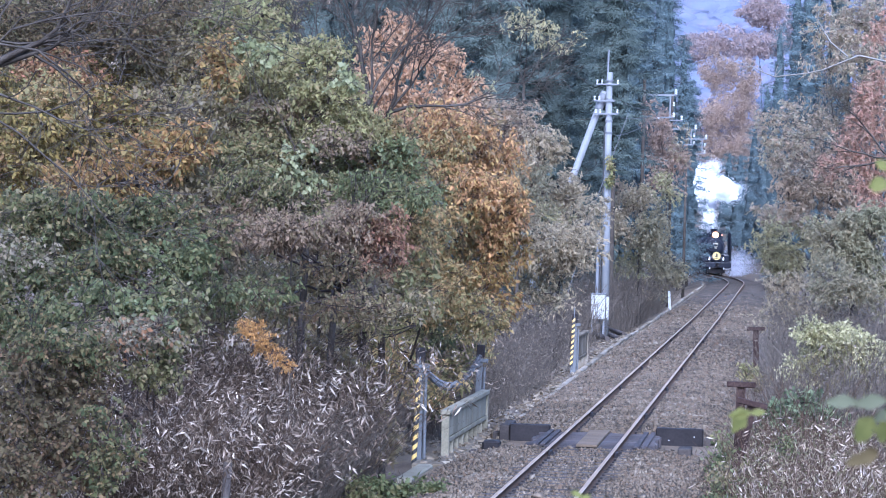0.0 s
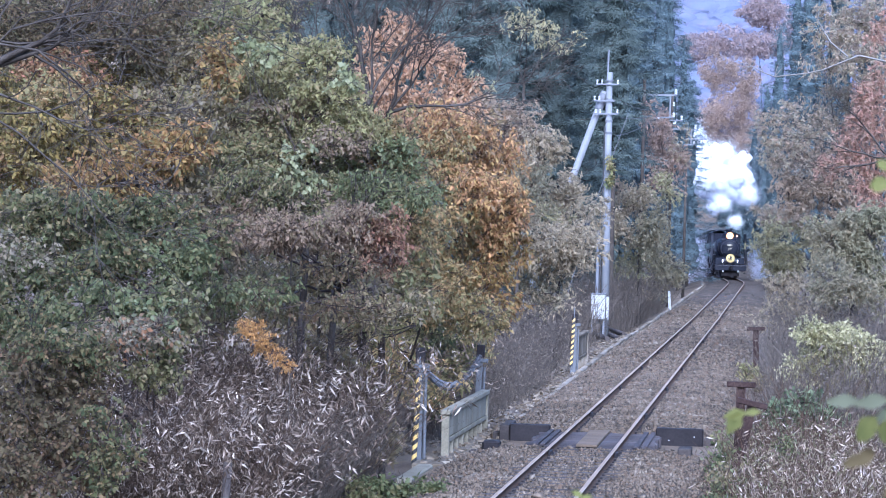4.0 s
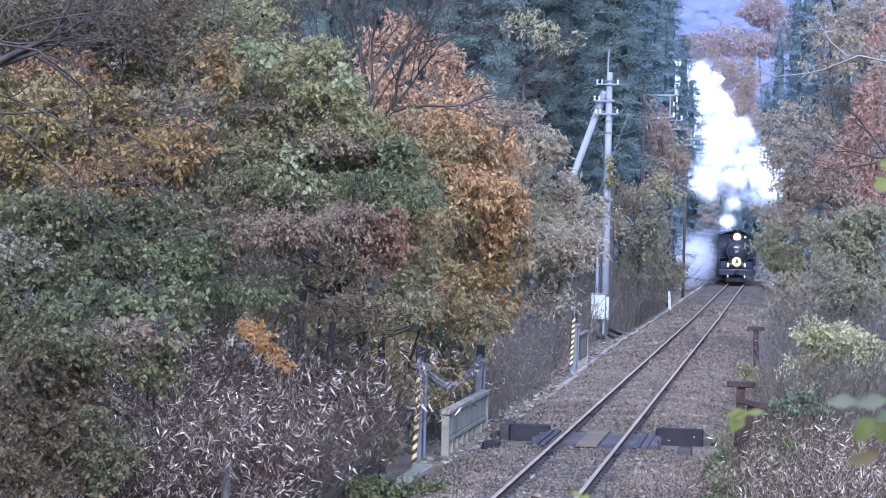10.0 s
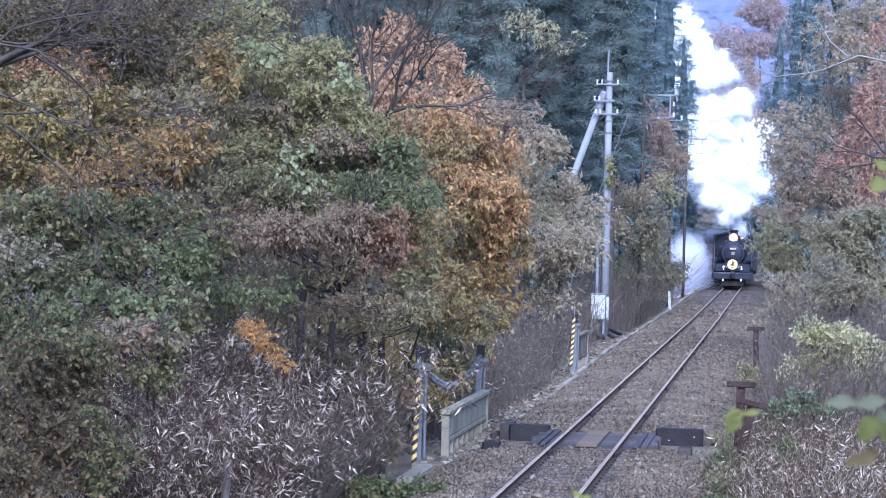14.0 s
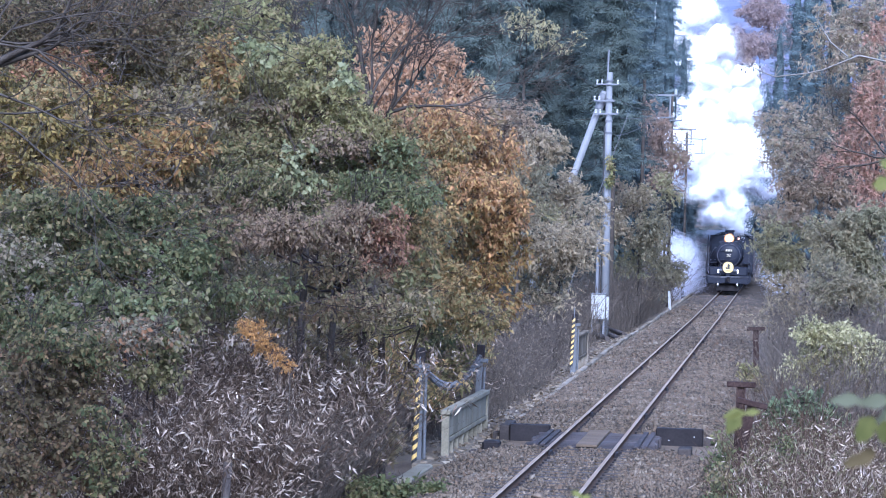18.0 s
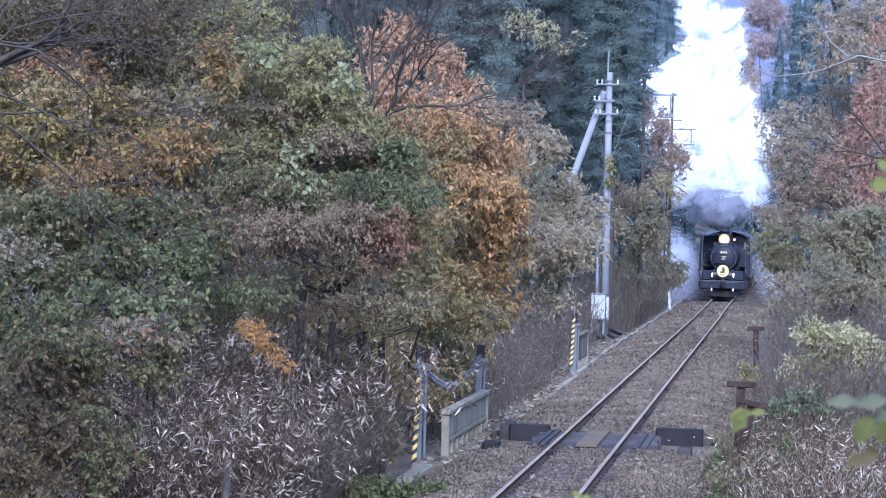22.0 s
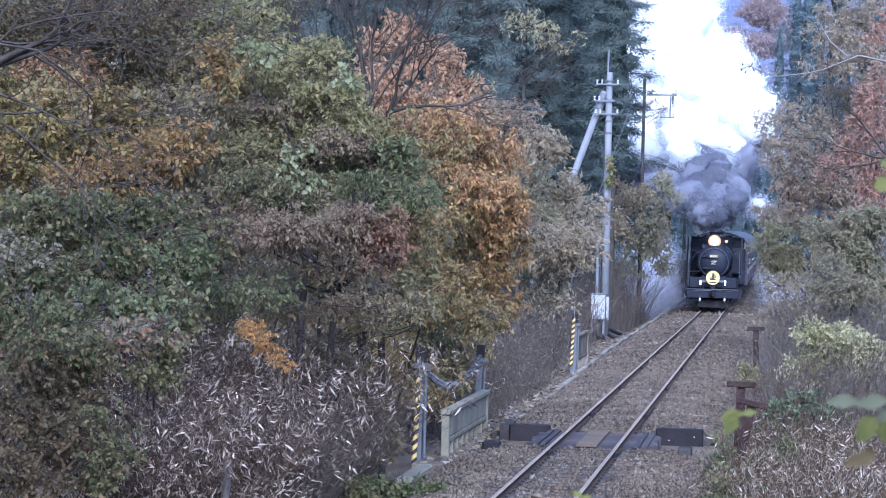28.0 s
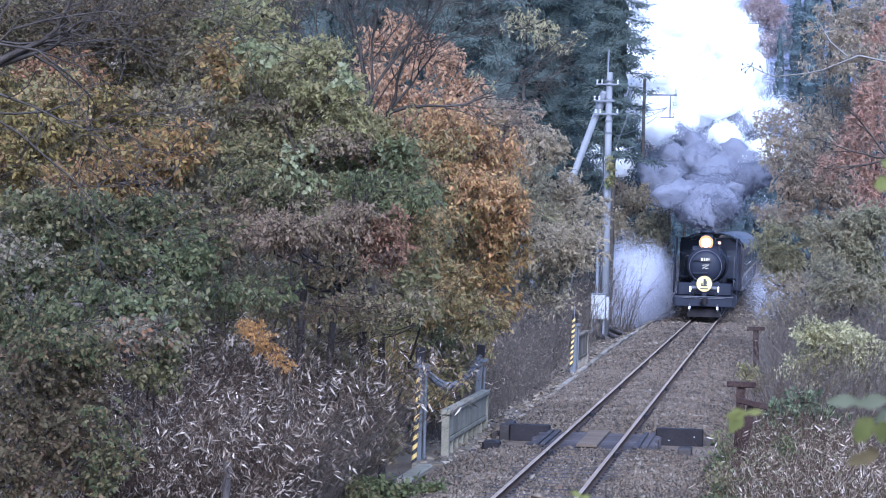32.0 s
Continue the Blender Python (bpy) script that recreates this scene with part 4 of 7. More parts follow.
    for k in range(40):
        a, b = k * math.tau / 40, (k + 1) * math.tau / 40
        tube(bm, (0.335 * math.cos(a), 0.415, 1.60 + 0.335 * math.sin(a)), (0.335 * math.cos(b), 0.415, 1.60 + 0.335 * math.sin(b)), 0.014, None, 6)
    part("rim", bm, M_BRASS, hm)
    bm = box(bm_new(), -0.04, 0.07, 0.408, 0.418, 1.55, 1.82, 0.01)
    box(bm, 0.08, 0.13, 0.408, 0.418, 1.58, 1.75, 0.01)
    box(bm, -0.14, 0.14, 0.409, 0.418, 1.49, 1.55, 0.01)
    box(bm, -0.16, -0.06, 0.408, 0.418, 1.56, 1.62, 0.01)
    part("dark_shapes", bm, M_BLACK, hm)
    part("lower_bar", box(bm_new(), -0.17, 0.17, 0.408, 0.418, 1.36, 1.41), M_BLACK, hm)
    part("mark_stand", box(bm_new(), -0.1, 0.1, 0.47, 0.55, 1.06, 1.5), M_LOCO, hm)
    # cab
    part("cab_front", box(bm_new(), -1.36, 1.36, 10.5, 10.56, 1.2, 3.56), M_LOCO, e)
    bm = bm_new()
    prev = None
    for k in range(13):
        a = math.pi * (0.12 + 0.76 * k / 12)
        row = [bm.verts.new((1.5 * math.cos(a), y, 2.98 + 0.80 * math.sin(a) + dz)) for y in (10.3, 13.0) for dz in (0, 0.05)]
        if prev:
            bm.faces.new((prev[0], row[0], row[2], prev[2])), bm.faces.new((prev[1], prev[3], row[3], row[1])), bm.faces.new((prev[0], prev[1], row[1], row[0]))
        prev = row
    part("cab_roof", bm, M_LOCO, e)
    for side in (-1, 1):
        part("cab_window", box(bm_new(), side * 1.0 - 0.25, side * 1.0 + 0.25, 10.485, 10.498, 2.5, 3.0), M_GLASS, e)
        part("side_window", box(bm_new(), side * 1.395 - 0.012, side * 1.395 + 0.012, 11.0, 12.0, 2.4, 2.95), M_GLASS, e)
    for y in (1.3, 3.6):
        wheels.append(wheel_set(e, y, 0.47, "leading_wheelset", 9))
    for y in (5.1, 7.0, 8.9):
        wheels.append(wheel_set(e, y, 0.875, "driving_wheelset", 16))
    wheels.append(wheel_set(e, 10.9, 0.47, "trailing_wheelset", 9))
    return e, wheels


def bogie_wheels(parent, ys, r=0.43):
    return [wheel_set(parent, y, r, "wheelset", 8) for y in ys]


def build_tender():
    e = thing("tender", placed(front_at(0) + 13.1, 7.0), "black coal tender behind the locomotive", "tender")
    part("tank", box(bm_new(), -1.35, 1.35, 0.3, 6.9, 1.05, 3.0, 0.05), M_LOCO, e)
    part("frame", box(bm_new(), -1.2, 1.2, 0.1, 7.0, 0.75, 1.04, 0.02), M_DARKSTEEL, e)
    bm = bm_new()
    rng = random.Random(4)
    for k in range(160):
        c = Vector((rng.uniform(-1.0, 1.0), rng.uniform(0.8, 4.2), 0))
        c.z = 3.03 + 0.35 * max(0, 1 - abs(c.x)) + rng.uniform(-0.05, 0.1)
        s = rng.uniform(0.06, 0.14)
        box(bm, c.x - s, c.x + s, c.y - s, c.y + s, c.z - s, c.z + s)
    part("coal", bm, M_CABLE, e, "heaped black coal")
    return e, bogie_wheels(e, (1.2, 2.6, 4.6, 6.0))


def build_coach(offset):
    n = 19.5
    e = thing("railway_coach", placed(front_at(0) + offset, n), "dark brown passenger coach with a cream band and grey roof", "railway coach", "coaches of the train")
    for side in (-1, 1):
        part("side_wall", box(bm_new(), side * 1.40 - 0.03, side * 1.40 + 0.03, 0.0, n, 0.95, 3.05, 0.01), M_COACH, e)
        part("band", box(bm_new(), side * 1.437 - 0.004, side * 1.437 + 0.004, 0.05, n - 0.05, 1.62, 1.72), M_CREAM, e)
        for k in range(10):
            y = 1.9 + 1.65 * k
            part("window", box(bm_new(), side * 1.438 - 0.005, side * 1.438 + 0.005, y, y + 1.15, 1.85, 2.6), M_GLASS, e)
        part("door", box(bm_new(), side * 1.438 - 0.006, side * 1.438 + 0.006, 0.35, 1.1, 1.0, 2.8), M_COACH, e)
    for y in (0.03, n - 0.03):
        part("end_wall", box(bm_new(), -1.369, 1.369, y - 0.03, y + 0.03, 0.95, 3.3, 0.01), M_COACH, e)
    part("floor_frame", box(bm_new(), -1.36, 1.36, 0.1, n - 0.1, 0.72, 0.94), M_DARKSTEEL, e)
    bm = bm_new()
    prev = None
    for k in range(13):
        a = math.pi * k / 12
        row = [bm.verts.new((1.46 * math.cos(a), y, 3.02 + 0.78 * math.sin(a))) for y in (-0.05, n + 0.05)]
        if prev:
            bm.faces.new((prev[0], row[0], row[1], prev[1]))
        prev = row
    part("roof", bm, M_ROOF, e)
    return e, bogie_wheels(e, (2.2, 4.3, 15.2, 17.3))


# ---- steam
def shred_arrays(g, c, face, s):
    """Three-cornered shreds of size s at the places c, lying roughly across the way face."""
    n = len(c)
    face = unit(face + g.normal(0, 0.2, (n, 3)))
    a = unit(np.cross(face, g.normal(0, 1, (n, 3))))
    b = np.cross(face, a)
    return np.stack([c + a * s, c + (0.87 * b - 0.5 * a) * s, c - (0.87 * b + 0.5 * a) * s], 1).reshape(-1, 3)


def billow_mesh(seed, r, half, mats, solid=0.70, fuzz=0.18, shreds=3200, size=0.034):
    """A rolling billow, longer along y: a core of lobes on lobes, wrapped in drifting shreds that thin outwards."""
    off = Vector((seed * 17.3, seed * 13.1, seed * 11.7))
    g = np.random.default_rng(seed + 900)
    bm = bm_new()
    bmesh.ops.create_icosphere(bm, subdivisions=3, radius=1.0)
    for v in bm.verts:
        n = v.co.normalized()
        p = Vector((n.x * r, n.y * half, n.z * r)) * 0.6
        for f, e in ((0.8, 0.55), (1.8, 0.40), (3.6, 0.16)):
            p += n * r * e * abs(noise.noise(p * (f / r) * 1.2 + off)) * 1.7
        v.co = p
    m = max(math.hypot(v.co.x, v.co.z) for v in bm.verts)
    bm.verts.index_update()
    core = np.array([(v.co.x * r / m, v.co.y, v.co.z * r / m) for v in bm.verts])
    tris = np.array([[v.index for v in f.verts] for f in bm.faces])
    bm.free()
    pick = tris[g.integers(0, len(tris), shreds)]
    u = g.dirichlet((1, 1, 1), shreds)[:, :, None]
    depth = solid + np.minimum(0.75, g.exponential(fuzz, (shreds, 1)))
    c = (core[pick] * u).sum(1) * depth
    vs = np.concatenate([core * solid, shred_arrays(g, c, unit(c), g.uniform(0.5, 1.4, (shreds, 1)) * size)])
    fs = np.concatenate([tris, len(core) + np.arange(3 * shreds).reshape(-1, 3)])
    me = raw_mesh("billow", vs, fs)
    for mat in mats:
        me.materials.append(mat)
    me.polygons.foreach_set("material_index", np.array([0] * len(tris) + [1] * shreds, np.int32))
    me.polygons.foreach_set("use_smooth", [True] * len(tris) + [False] * shreds)
    return me


def wisp_mesh(seed, radii, n, mat, size, cap=9.0):
    """A cloud of thin shreds, dense in the middle and fading outwards."""
    g = np.random.default_rng(seed)
    d = g.normal(0, 0.5, (n, 3))
    d = d + 0.25 * np.sin(3.0 * d[:, [1, 2, 0]] + seed)
    d = d * np.minimum(1.0, cap / np.maximum(np.linalg.norm(d * np.array(radii), axis=1, keepdims=True), 1e-6))
    me = raw_mesh("wisp", shred_arrays(g, d * np.array(radii), unit(g.normal(0, 1, (n, 3))), g.uniform(0.6, 1.3, (n, 1)) * size), np.arange(3 * n).reshape(-1, 3))
    me.materials.append(mat)
    return me


def build_steam():
    """Each billow waits inside a coach, jumps to the chimney or plume at its own moment, spreads, rises and drifts."""
    rng = random.Random(21)
    small = [[billow_mesh(i, 1.0, 1.4, mats, 0.52 if tint < 2 else 0.58, 0.25 if tint < 2 else 0.2) for i in range(6)] for tint, mats in enumerate(VAPOURS)]
    large = [[billow_mesh(i + 10, 1.36, 1.9, mats) for i in range(6)] for mats in VAPOURS]
    out = []
    starts = [-6.0 + 25.0 * k / 230 for k in range(230)] + [19.0 + 13.0 * k / 310 for k in range(310)] + [11.0 + 9.0 * k / 90 for k in range(90)]
    for k, te in enumerate(starts):
        te = math.floor(te) + (0.12 + 0.76 * (te % 1.0) if te > 20 else 0.06 + 0.9 * (te % 1.0))
        big = k % 5 in (0, 2)
        dark = te > 19 and k % 5 in (1, 3)
        delay = float(np.interp(te, (8, 16, 19), (0.8, 1.4, 2.6))) if big else 0.0 if dark or te < 19 else 0.4
        if delay:
            leave = te + delay
            delay = math.floor(leave) + (0.3 + 0.5 * (leave % 1.0) if te > 20 else 0.12 + 0.8 * (leave % 1.0)) - te
        # early small puffs drawn pale grey: shading low in the plume put into colour
        grey = (float(np.interp(te, (19, 20, 22, 25, 29, 32), (0.4, 0.8, 1.9, 2.6, 2.4, 2.2))) if dark else float(np.interp(te, (0, 14, 20, 22, 31), (0.0 if big else 0.5, 0.0 if big else 0.5, 0.0 if big else 0.4, 0.1 if big else 1.35, 0.2 if big else 1.9)))) + rng.uniform(-0.4, 0.4)
        tint = min(3, max(0, round(grey)))
        me = rng.choice((large if big or dark else small)[tint])
        ob = new("smoke_puff" if tint > 1 else "steam_puff", me)
        tagged(ob, "billow of grey coal smoke above the chimney" if tint > 1 else "billow of white steam above the chimney", "smoke" if tint > 1 else "steam", "puffs of the plume", "stuff")
        a, q = rng.uniform(0, math.tau), math.sqrt(rng.random())
        out.append(dict(ob=ob, te=te, big=big, dark=dark, delay=delay, ux=q * math.cos(a), uy=q * math.sin(a), uz=rng.uniform(-1, 1), rise=rng.uniform(0.88, 1.12), spin=rng.uniform(-1, 1),
                        yaw=radians(rng.choice((-1, 1)) * rng.uniform(35, 140)), tilt=radians(rng.uniform(-50, 50))))
    return out


def puff_leaves(p):
    """The moment at which a billow leaves the train."""
    return p["te"] + p["delay"]


def puff_place(p, t):
    te = p["te"]
    age = t - te
    if t <= puff_leaves(p):
        s = front_at(t) + 28.0 + 5 * p["uz"]
        x, y, z, a = line_at(s)
        return Matrix.Translation((x, y, z + 2.3)) @ Euler((0, 0, a)).to_matrix().to_4x4()
    x, y, z, a = line_at(front_at(te) + 3.5)
    wide = float(np.interp(te, (-6, 4, 14, 24, 29), (1.9, 1.9, 1.9, 2.2, 2.9)))
    grow = 0.2 + wide * (1.45 * (1 - math.exp(-age / 0.65)) - 0.07 * min(8.0, max(0.0, age - 6.0)) * (te < 16))
    up = 3.2 * (1 - math.exp(-age / float(np.interp(te, (16, 20), (0.3, 0.9))))) - 0.7 * (1 - math.exp(-age / 2.0)) + 0.78 * age * p["rise"] * float(np.interp(te, (-6, 0, 8), (0.85, 1.05, 1.12)))
    old = min(9.0, max(0.0, age - 6.0)) * float(np.interp(te, (4, 10), (1.0, 0.0)))
    up += 0.45 * old
    drift = age * float(np.interp(te, (-6, 2, 8, 12, 23), (0.22, 0.16, 0.14, 0.32, 0.26))) + 0.2 * old
    ox, oy = p["ux"] * grow * 1.1, p["uy"] * grow * 1.2
    # small and dark puffs slide back, behind the white ones in the camera's view
    if not p["big"] and not p["dark"]:
        oy += 5.0 * (1 - math.exp(-max(0.0, age - 0.9) / 0.7))
    if p["dark"]:
        late = max(0.0, age - 2.3)
        ox, oy = p["ux"] * min(2.5, 0.35 + 1.8 * age) * math.exp(-late), 0.9 * p["uy"] - 2.4 * (1 - math.exp(-age / 0.7)) + 6.5 * (1 - math.exp(-late / 0.6))
        up = 1.35 + 1.1 * age * p["rise"] - 0.4 * late
    turn = 1 - math.exp(-max(0.0, t - puff_leaves(p) - 0.3) / 0.6)
    place = Vector((x + ox - drift, y + 1.3 + oy, z + 3.2 + up + p["uz"] * grow * 0.35 * (not p["dark"])))
    return Matrix.Translation(place) @ Euler((p["tilt"] * turn, 0.05 * p["spin"] * age, a + p["yaw"] * turn)).to_matrix().to_4x4()


def build_mist():
    rng = random.Random(33)
    shapes = [wisp_mesh(i + 30, (1.0, 2.2, 1.3), 15000, M_MIST, 0.0113, 1.5) for i in range(4)]
    veils = [wisp_mesh(i + 70, (1.5, 3.2, 1.6), 16000, M_VEIL, 0.014, 3.4) for i in range(3)]
    out = []
    for k in range(22):
        ob = new("drain_steam", veils[k % 3] if k < 4 else rng.choice(shapes))
        tagged(ob, "thin grey steam drifting beside the wheels", "steam", "steam beside the wheels", "stuff")
        left = k % 6 != 5
        out.append(dict(ob=ob, x=-rng.uniform(2.7, 3.9) if left else rng.uniform(2.8, 3.3), y=rng.uniform(3.0, 15), z=rng.uniform(0.1, 2.6) if left else rng.uniform(0.1, 1.2), ph=rng.uniform(0, 6.28), sp=rng.uniform(0.5, 1.0)))
        if k < 4:
            out[-1].update(x=(-3.2, -3.0, -3.5, -3.3)[k], y=(4.5, 9.0, 13.5, 19.0)[k], z=(0.6, 1.2, 1.6, 1.2)[k])
    return out


# ---- what moves
def motions():
    step = 0.3
    rows = [step * i for i in range(int(32 / step) + 1)] + [32.0]
    for (ob, wheels), offset, length in VEHICLES:
        walk(ob, [(t, placed(front_at(t) + offset, length)) for t in (0, 2, 4, 6, 8, 10, 12, 14, 20, 26, 32)])
        for w, r in wheels:
            base = w.location.copy()
            fine = rows if r > 0.6 else [32.0 * i / 240 for i in range(241)]
            if offset > 20:
                continue
            walk(w, [(t, pose(*base, math.degrees(SPEED * t / r), 0, 0)) for t in fine])
    for p in PUFFS:
        end = min(32.0, puff_leaves(p))
        ride = [round(min(end, max(0.0, end - d)), 2) for d in (0.05, 0.2, 0.6, 1.5, *range(3, 36, 3))]
        ts = sorted({0.0, 32.0, *ride, *[round(min(32.0, max(0.0, puff_leaves(p) + d)), 2) for d in (0.0, 0.15, 0.3, 0.5, 0.8, 1.2, 1.8, 2.6, 4.5, 8.0, 14.0)]})
        walk(p["ob"], [(t, puff_place(p, t)) for t in ts])
    for p in MIST:
        r = []
        for t in [2.0 * i for i in range(17)]:
            m = placed(front_at(t), 12.0)
            c = m @ Vector((p["x"] + 0.25 * math.sin(p["sp"] * t + p["ph"]), p["y"], p["z"] + 0.3 * math.sin(0.7 * p["sp"] * t + 2 * p["ph"])))
            r.append((t, Matrix.Translation(c) @ Euler((0.25 * math.sin(0.3 * t * p["sp"] + p["ph"]), 0.0, 0.2 * math.sin(0.2 * t + p["ph"]))).to_matrix().to_4x4()))
        walk(p["ob"], r)
    for ob, a, sway, seed in SPRIGS:
        walk(ob, [(t, pose(*a, sway * 0.6 * math.sin(0.9 * t + seed), sway * math.sin(0.55 * t + 2 * seed) + sway * 0.5 * math.sin(1.7 * t + seed), sway * 0.4 * math.sin(0.7 * t))) for t in [i * 1.0 for i in range(33)]])


# ---- plants
def crown_places(rng, n, c, radii, lobes, tight=0.34):
    """Places of leaves in an uneven crown of many lobes, and the ways they point."""
    c, radii = np.array(c, float), np.array(radii, float)
    d = unit(rng.normal(0, 1, (lobes, 3)))
    q = rng.uniform(0.35, 0.92, (lobes, 1)) ** 0.7
    centres = c + d * q * radii
    size = tight * radii[None] * rng.uniform(0.55, 1.25, (lobes, 1))
    weight = size.prod(1) ** 0.67
    pick = rng.choice(lobes, n, p=weight / weight.sum())
    o = unit(rng.normal(0, 1, (n, 3)))
    shell = rng.uniform(0.25, 1.0, (n, 1)) ** 0.5
    p = centres[pick] + o * shell * size[pick] + rng.normal(0, 0.03, (n, 3))
    return p, o, centres


def clump(ob, o, rng, centre, radii, mat, leaf, n, lobes, droop, tight, floor):
    p, ways, centres = crown_places(rng, n, centre, radii, lobes, tight)
    p[:, 2] += rng.uniform(-0.55, 0.45) * (p[:, 0] - centre[0])
    p, ways = p[p[:, 2] > floor] - o, ways[p[:, 2] > floor]
    ways = unit(ways * 0.7 + rng.normal(0, 0.6, ways.shape) + np.array([0, -0.25, -droop]))
    part_of("crown", leaf_mesh("crown", p, leaf[0], leaf[1], ways, rng, far=o[1] > 51), mat, ob)
    return centres - o


def plant(name, label, category, base, clumps, seed, leaf=(0.11, 0.055), lobes=16, droop=0.45, r0=0.07, tight=0.4, group="", twigs=5, fork_at=0.45):
    """A tree or shrub: trunk, one limb to each clump, and clumps of single leaves.
    clumps: (x, y, z, half width, half depth, half height, material, leaves)."""
    rng = np.random.default_rng(seed)
    x, y = base
    y += 0.5 * max(c[4] for c in clumps)
    z = float(land(x, y)) - 0.1
    ob = thing(name, pose(x, y, z), label, category, group)
    o = np.array([x, y, z])
    mean = np.array([c[:3] for c in clumps]).mean(0) - o
    low = min(c[2] - c[5] for c in clumps) - z
    fork = np.array([mean[0] * 0.4, mean[1] * 0.4, max(0.25, low + fork_at * (mean[2] - low))])
    fork[1] += 0.5
    part_of("trunk", twig_mesh("trunk", [[(np.zeros(3), r0 * 1.4), (fork * 0.5 + rng.normal(0, 0.06, 3), r0 * 1.1), (fork, r0)]], 8), M_BARK, ob)
    for cx, cy, cz, hw, hd, hh, mat, n in clumps:
        inner = clump(ob, o, rng, (cx, cy, cz), (hw, hd, hh), mat, leaf, n, lobes, droop, tight, z + 0.06)
        e = np.array([cx, cy, cz]) - o
        lines = [[(fork + (e - fork) * t + rng.normal(0, 0.09, 3) * math.sin(math.pi * t), r0 * (0.55 - 0.35 * t)) for t in np.linspace(0, 1, 7)]]
        for q in inner[:twigs if y < 85 else 2]:
            lines.append([(e, r0 * 0.2), ((e + q) / 2 + rng.normal(0, 0.06, 3), r0 * 0.14), (q, 0.006)])
            branch(lines, rng, (e + q) / 2, unit(q - e) + rng.normal(0, 0.6, 3), hw * rng.uniform(0.5, 1.1), r0 * 0.11, 1, 0.3, 2, 0.0)
        part_of("limb", twig_mesh("limb", lines, 3), M_TWIG, ob)
    return ob


def prism_mesh(name, a, b, r):
    """Thin three-sided twigs from the places a to b."""
    w = unit(b - a)
    e = unit(np.cross(w, np.array([0.31, 0.17, 0.93])))
    g = np.cross(w, e)
    ring = [e, -0.5 * e + 0.87 * g, -0.5 * e - 0.87 * g]
    v = np.stack([a + k * r for k in ring] + [b + k * r * 0.45 for k in ring], 1).reshape(-1, 3)
    q = (np.arange(len(a)) * 6)[:, None, None] + np.array([(0, 1, 4, 3), (1, 2, 5, 4), (2, 0, 3, 5)])[None]
    return raw_mesh(name, v, q.reshape(-1, 4))


def leafy_tree(name, label, category, base, boughs, seed, leaf=(0.085, 0.042), droop=0.5, r0=0.06, twig=M_TWIG, group=""):
    """A tree or shrub: trunk, a limb to each bough, twigs over the bough, and leaves set alternately along each twig.
    boughs: (x, y, z, half width, half height, material, fullness)."""
    rng = np.random.default_rng(seed + 400)
    x, y = base
    z = float(land(x, y)) - 0.1
    o = np.array([x, y, z])
    ob = thing(name, pose(x, y, z), label, category, group)
    mid = np.array([b[:3] for b in boughs]).mean(0) - o
    low = min(b[2] - b[4] for b in boughs) - z
    fork = np.array([mid[0] * 0.4, 0.5, max(0.3, low + 0.35 * (mid[2] - low))])
    part_of("trunk", twig_mesh("trunk", [[(fork * t + rng.normal(0, 0.04, 3) * math.sin(math.pi * t), r0 * (1.5 - 0.5 * t)) for t in np.linspace(0, 1, 6)]], 8), M_BARK, ob)
    for bx, by, bz, hw, hh, mat, fill in boughs:
        c, hd = np.array([bx, by, bz]), max(0.3, 0.75 * hw)
        per = 11
        n = max(12, int(fill * 6.6 * math.pi * hw * hh / (leaf[0] * leaf[1] * per)))
        p, out, lobes = crown_places(rng, n, c, (hw, hd, hh), 12, 0.5)
        way = unit(out * 0.7 + rng.normal(0, 0.55, (n, 3)) + np.array([0, -0.15, 0.15 - 0.4 * droop]))
        reach = leaf[0] * rng.uniform(2.6, 5.0, (n, 1))
        p = p - o - way * reach * 0.5
        tip = p + way * reach + np.array([0, 0, -0.12]) * reach
        tagged(part_of("twig_mass", prism_mesh("twig_mass", p, tip, 0.03 * leaf[0] + 0.001), twig, ob), "", "", "", "stuff")
        t = (np.arange(per)[None, :, None] + rng.uniform(0, 0.8, (n, per, 1))) / per * 0.9 + 0.12
        side = unit(np.cross(way, rng.normal(0, 1, (n, 3))))[:, None] * np.where(np.arange(per) % 2, 1, -1)[None, :, None]
        at = p[:, None] + (tip - p)[:, None] * t
        ways = way[:, None] * 0.45 + side * 0.75 + rng.normal(0, 0.3, (n, per, 3)) + np.array([0, 0, -droop])
        at, ways = at.reshape(-1, 3), ways.reshape(-1, 3)
        up = at[:, 2] > 0.15
        part_of("crown", leaf_mesh("crown", at[up], leaf[0], leaf[1], ways[up], rng, far=y > 90), mat, ob)
        e = c - o
        lines = [[(fork + (e - fork) * k + rng.normal(0, 0.07, 3) * math.sin(math.pi * k), r0 * (0.55 - 0.38 * k)) for k in np.linspace(0, 1, 7)]]
        for q in lobes[:7]:
            q = q - o
            bend = (e + q) / 2 + rng.normal(0, 0.12 * hw, 3)
            lines.append([(e, r0 * 0.2), (bend, r0 * 0.14), (q, r0 * 0.05 + 0.002)])
            branch(lines, rng, bend, unit(q - e) + rng.normal(0, 0.5, 3), hw * rng.uniform(0.4, 0.9), r0 * 0.1, 1, 0.35, 2, 0.0)
        part_of("limb", twig_mesh("limb", lines, 3), M_TWIG, ob)
    return ob


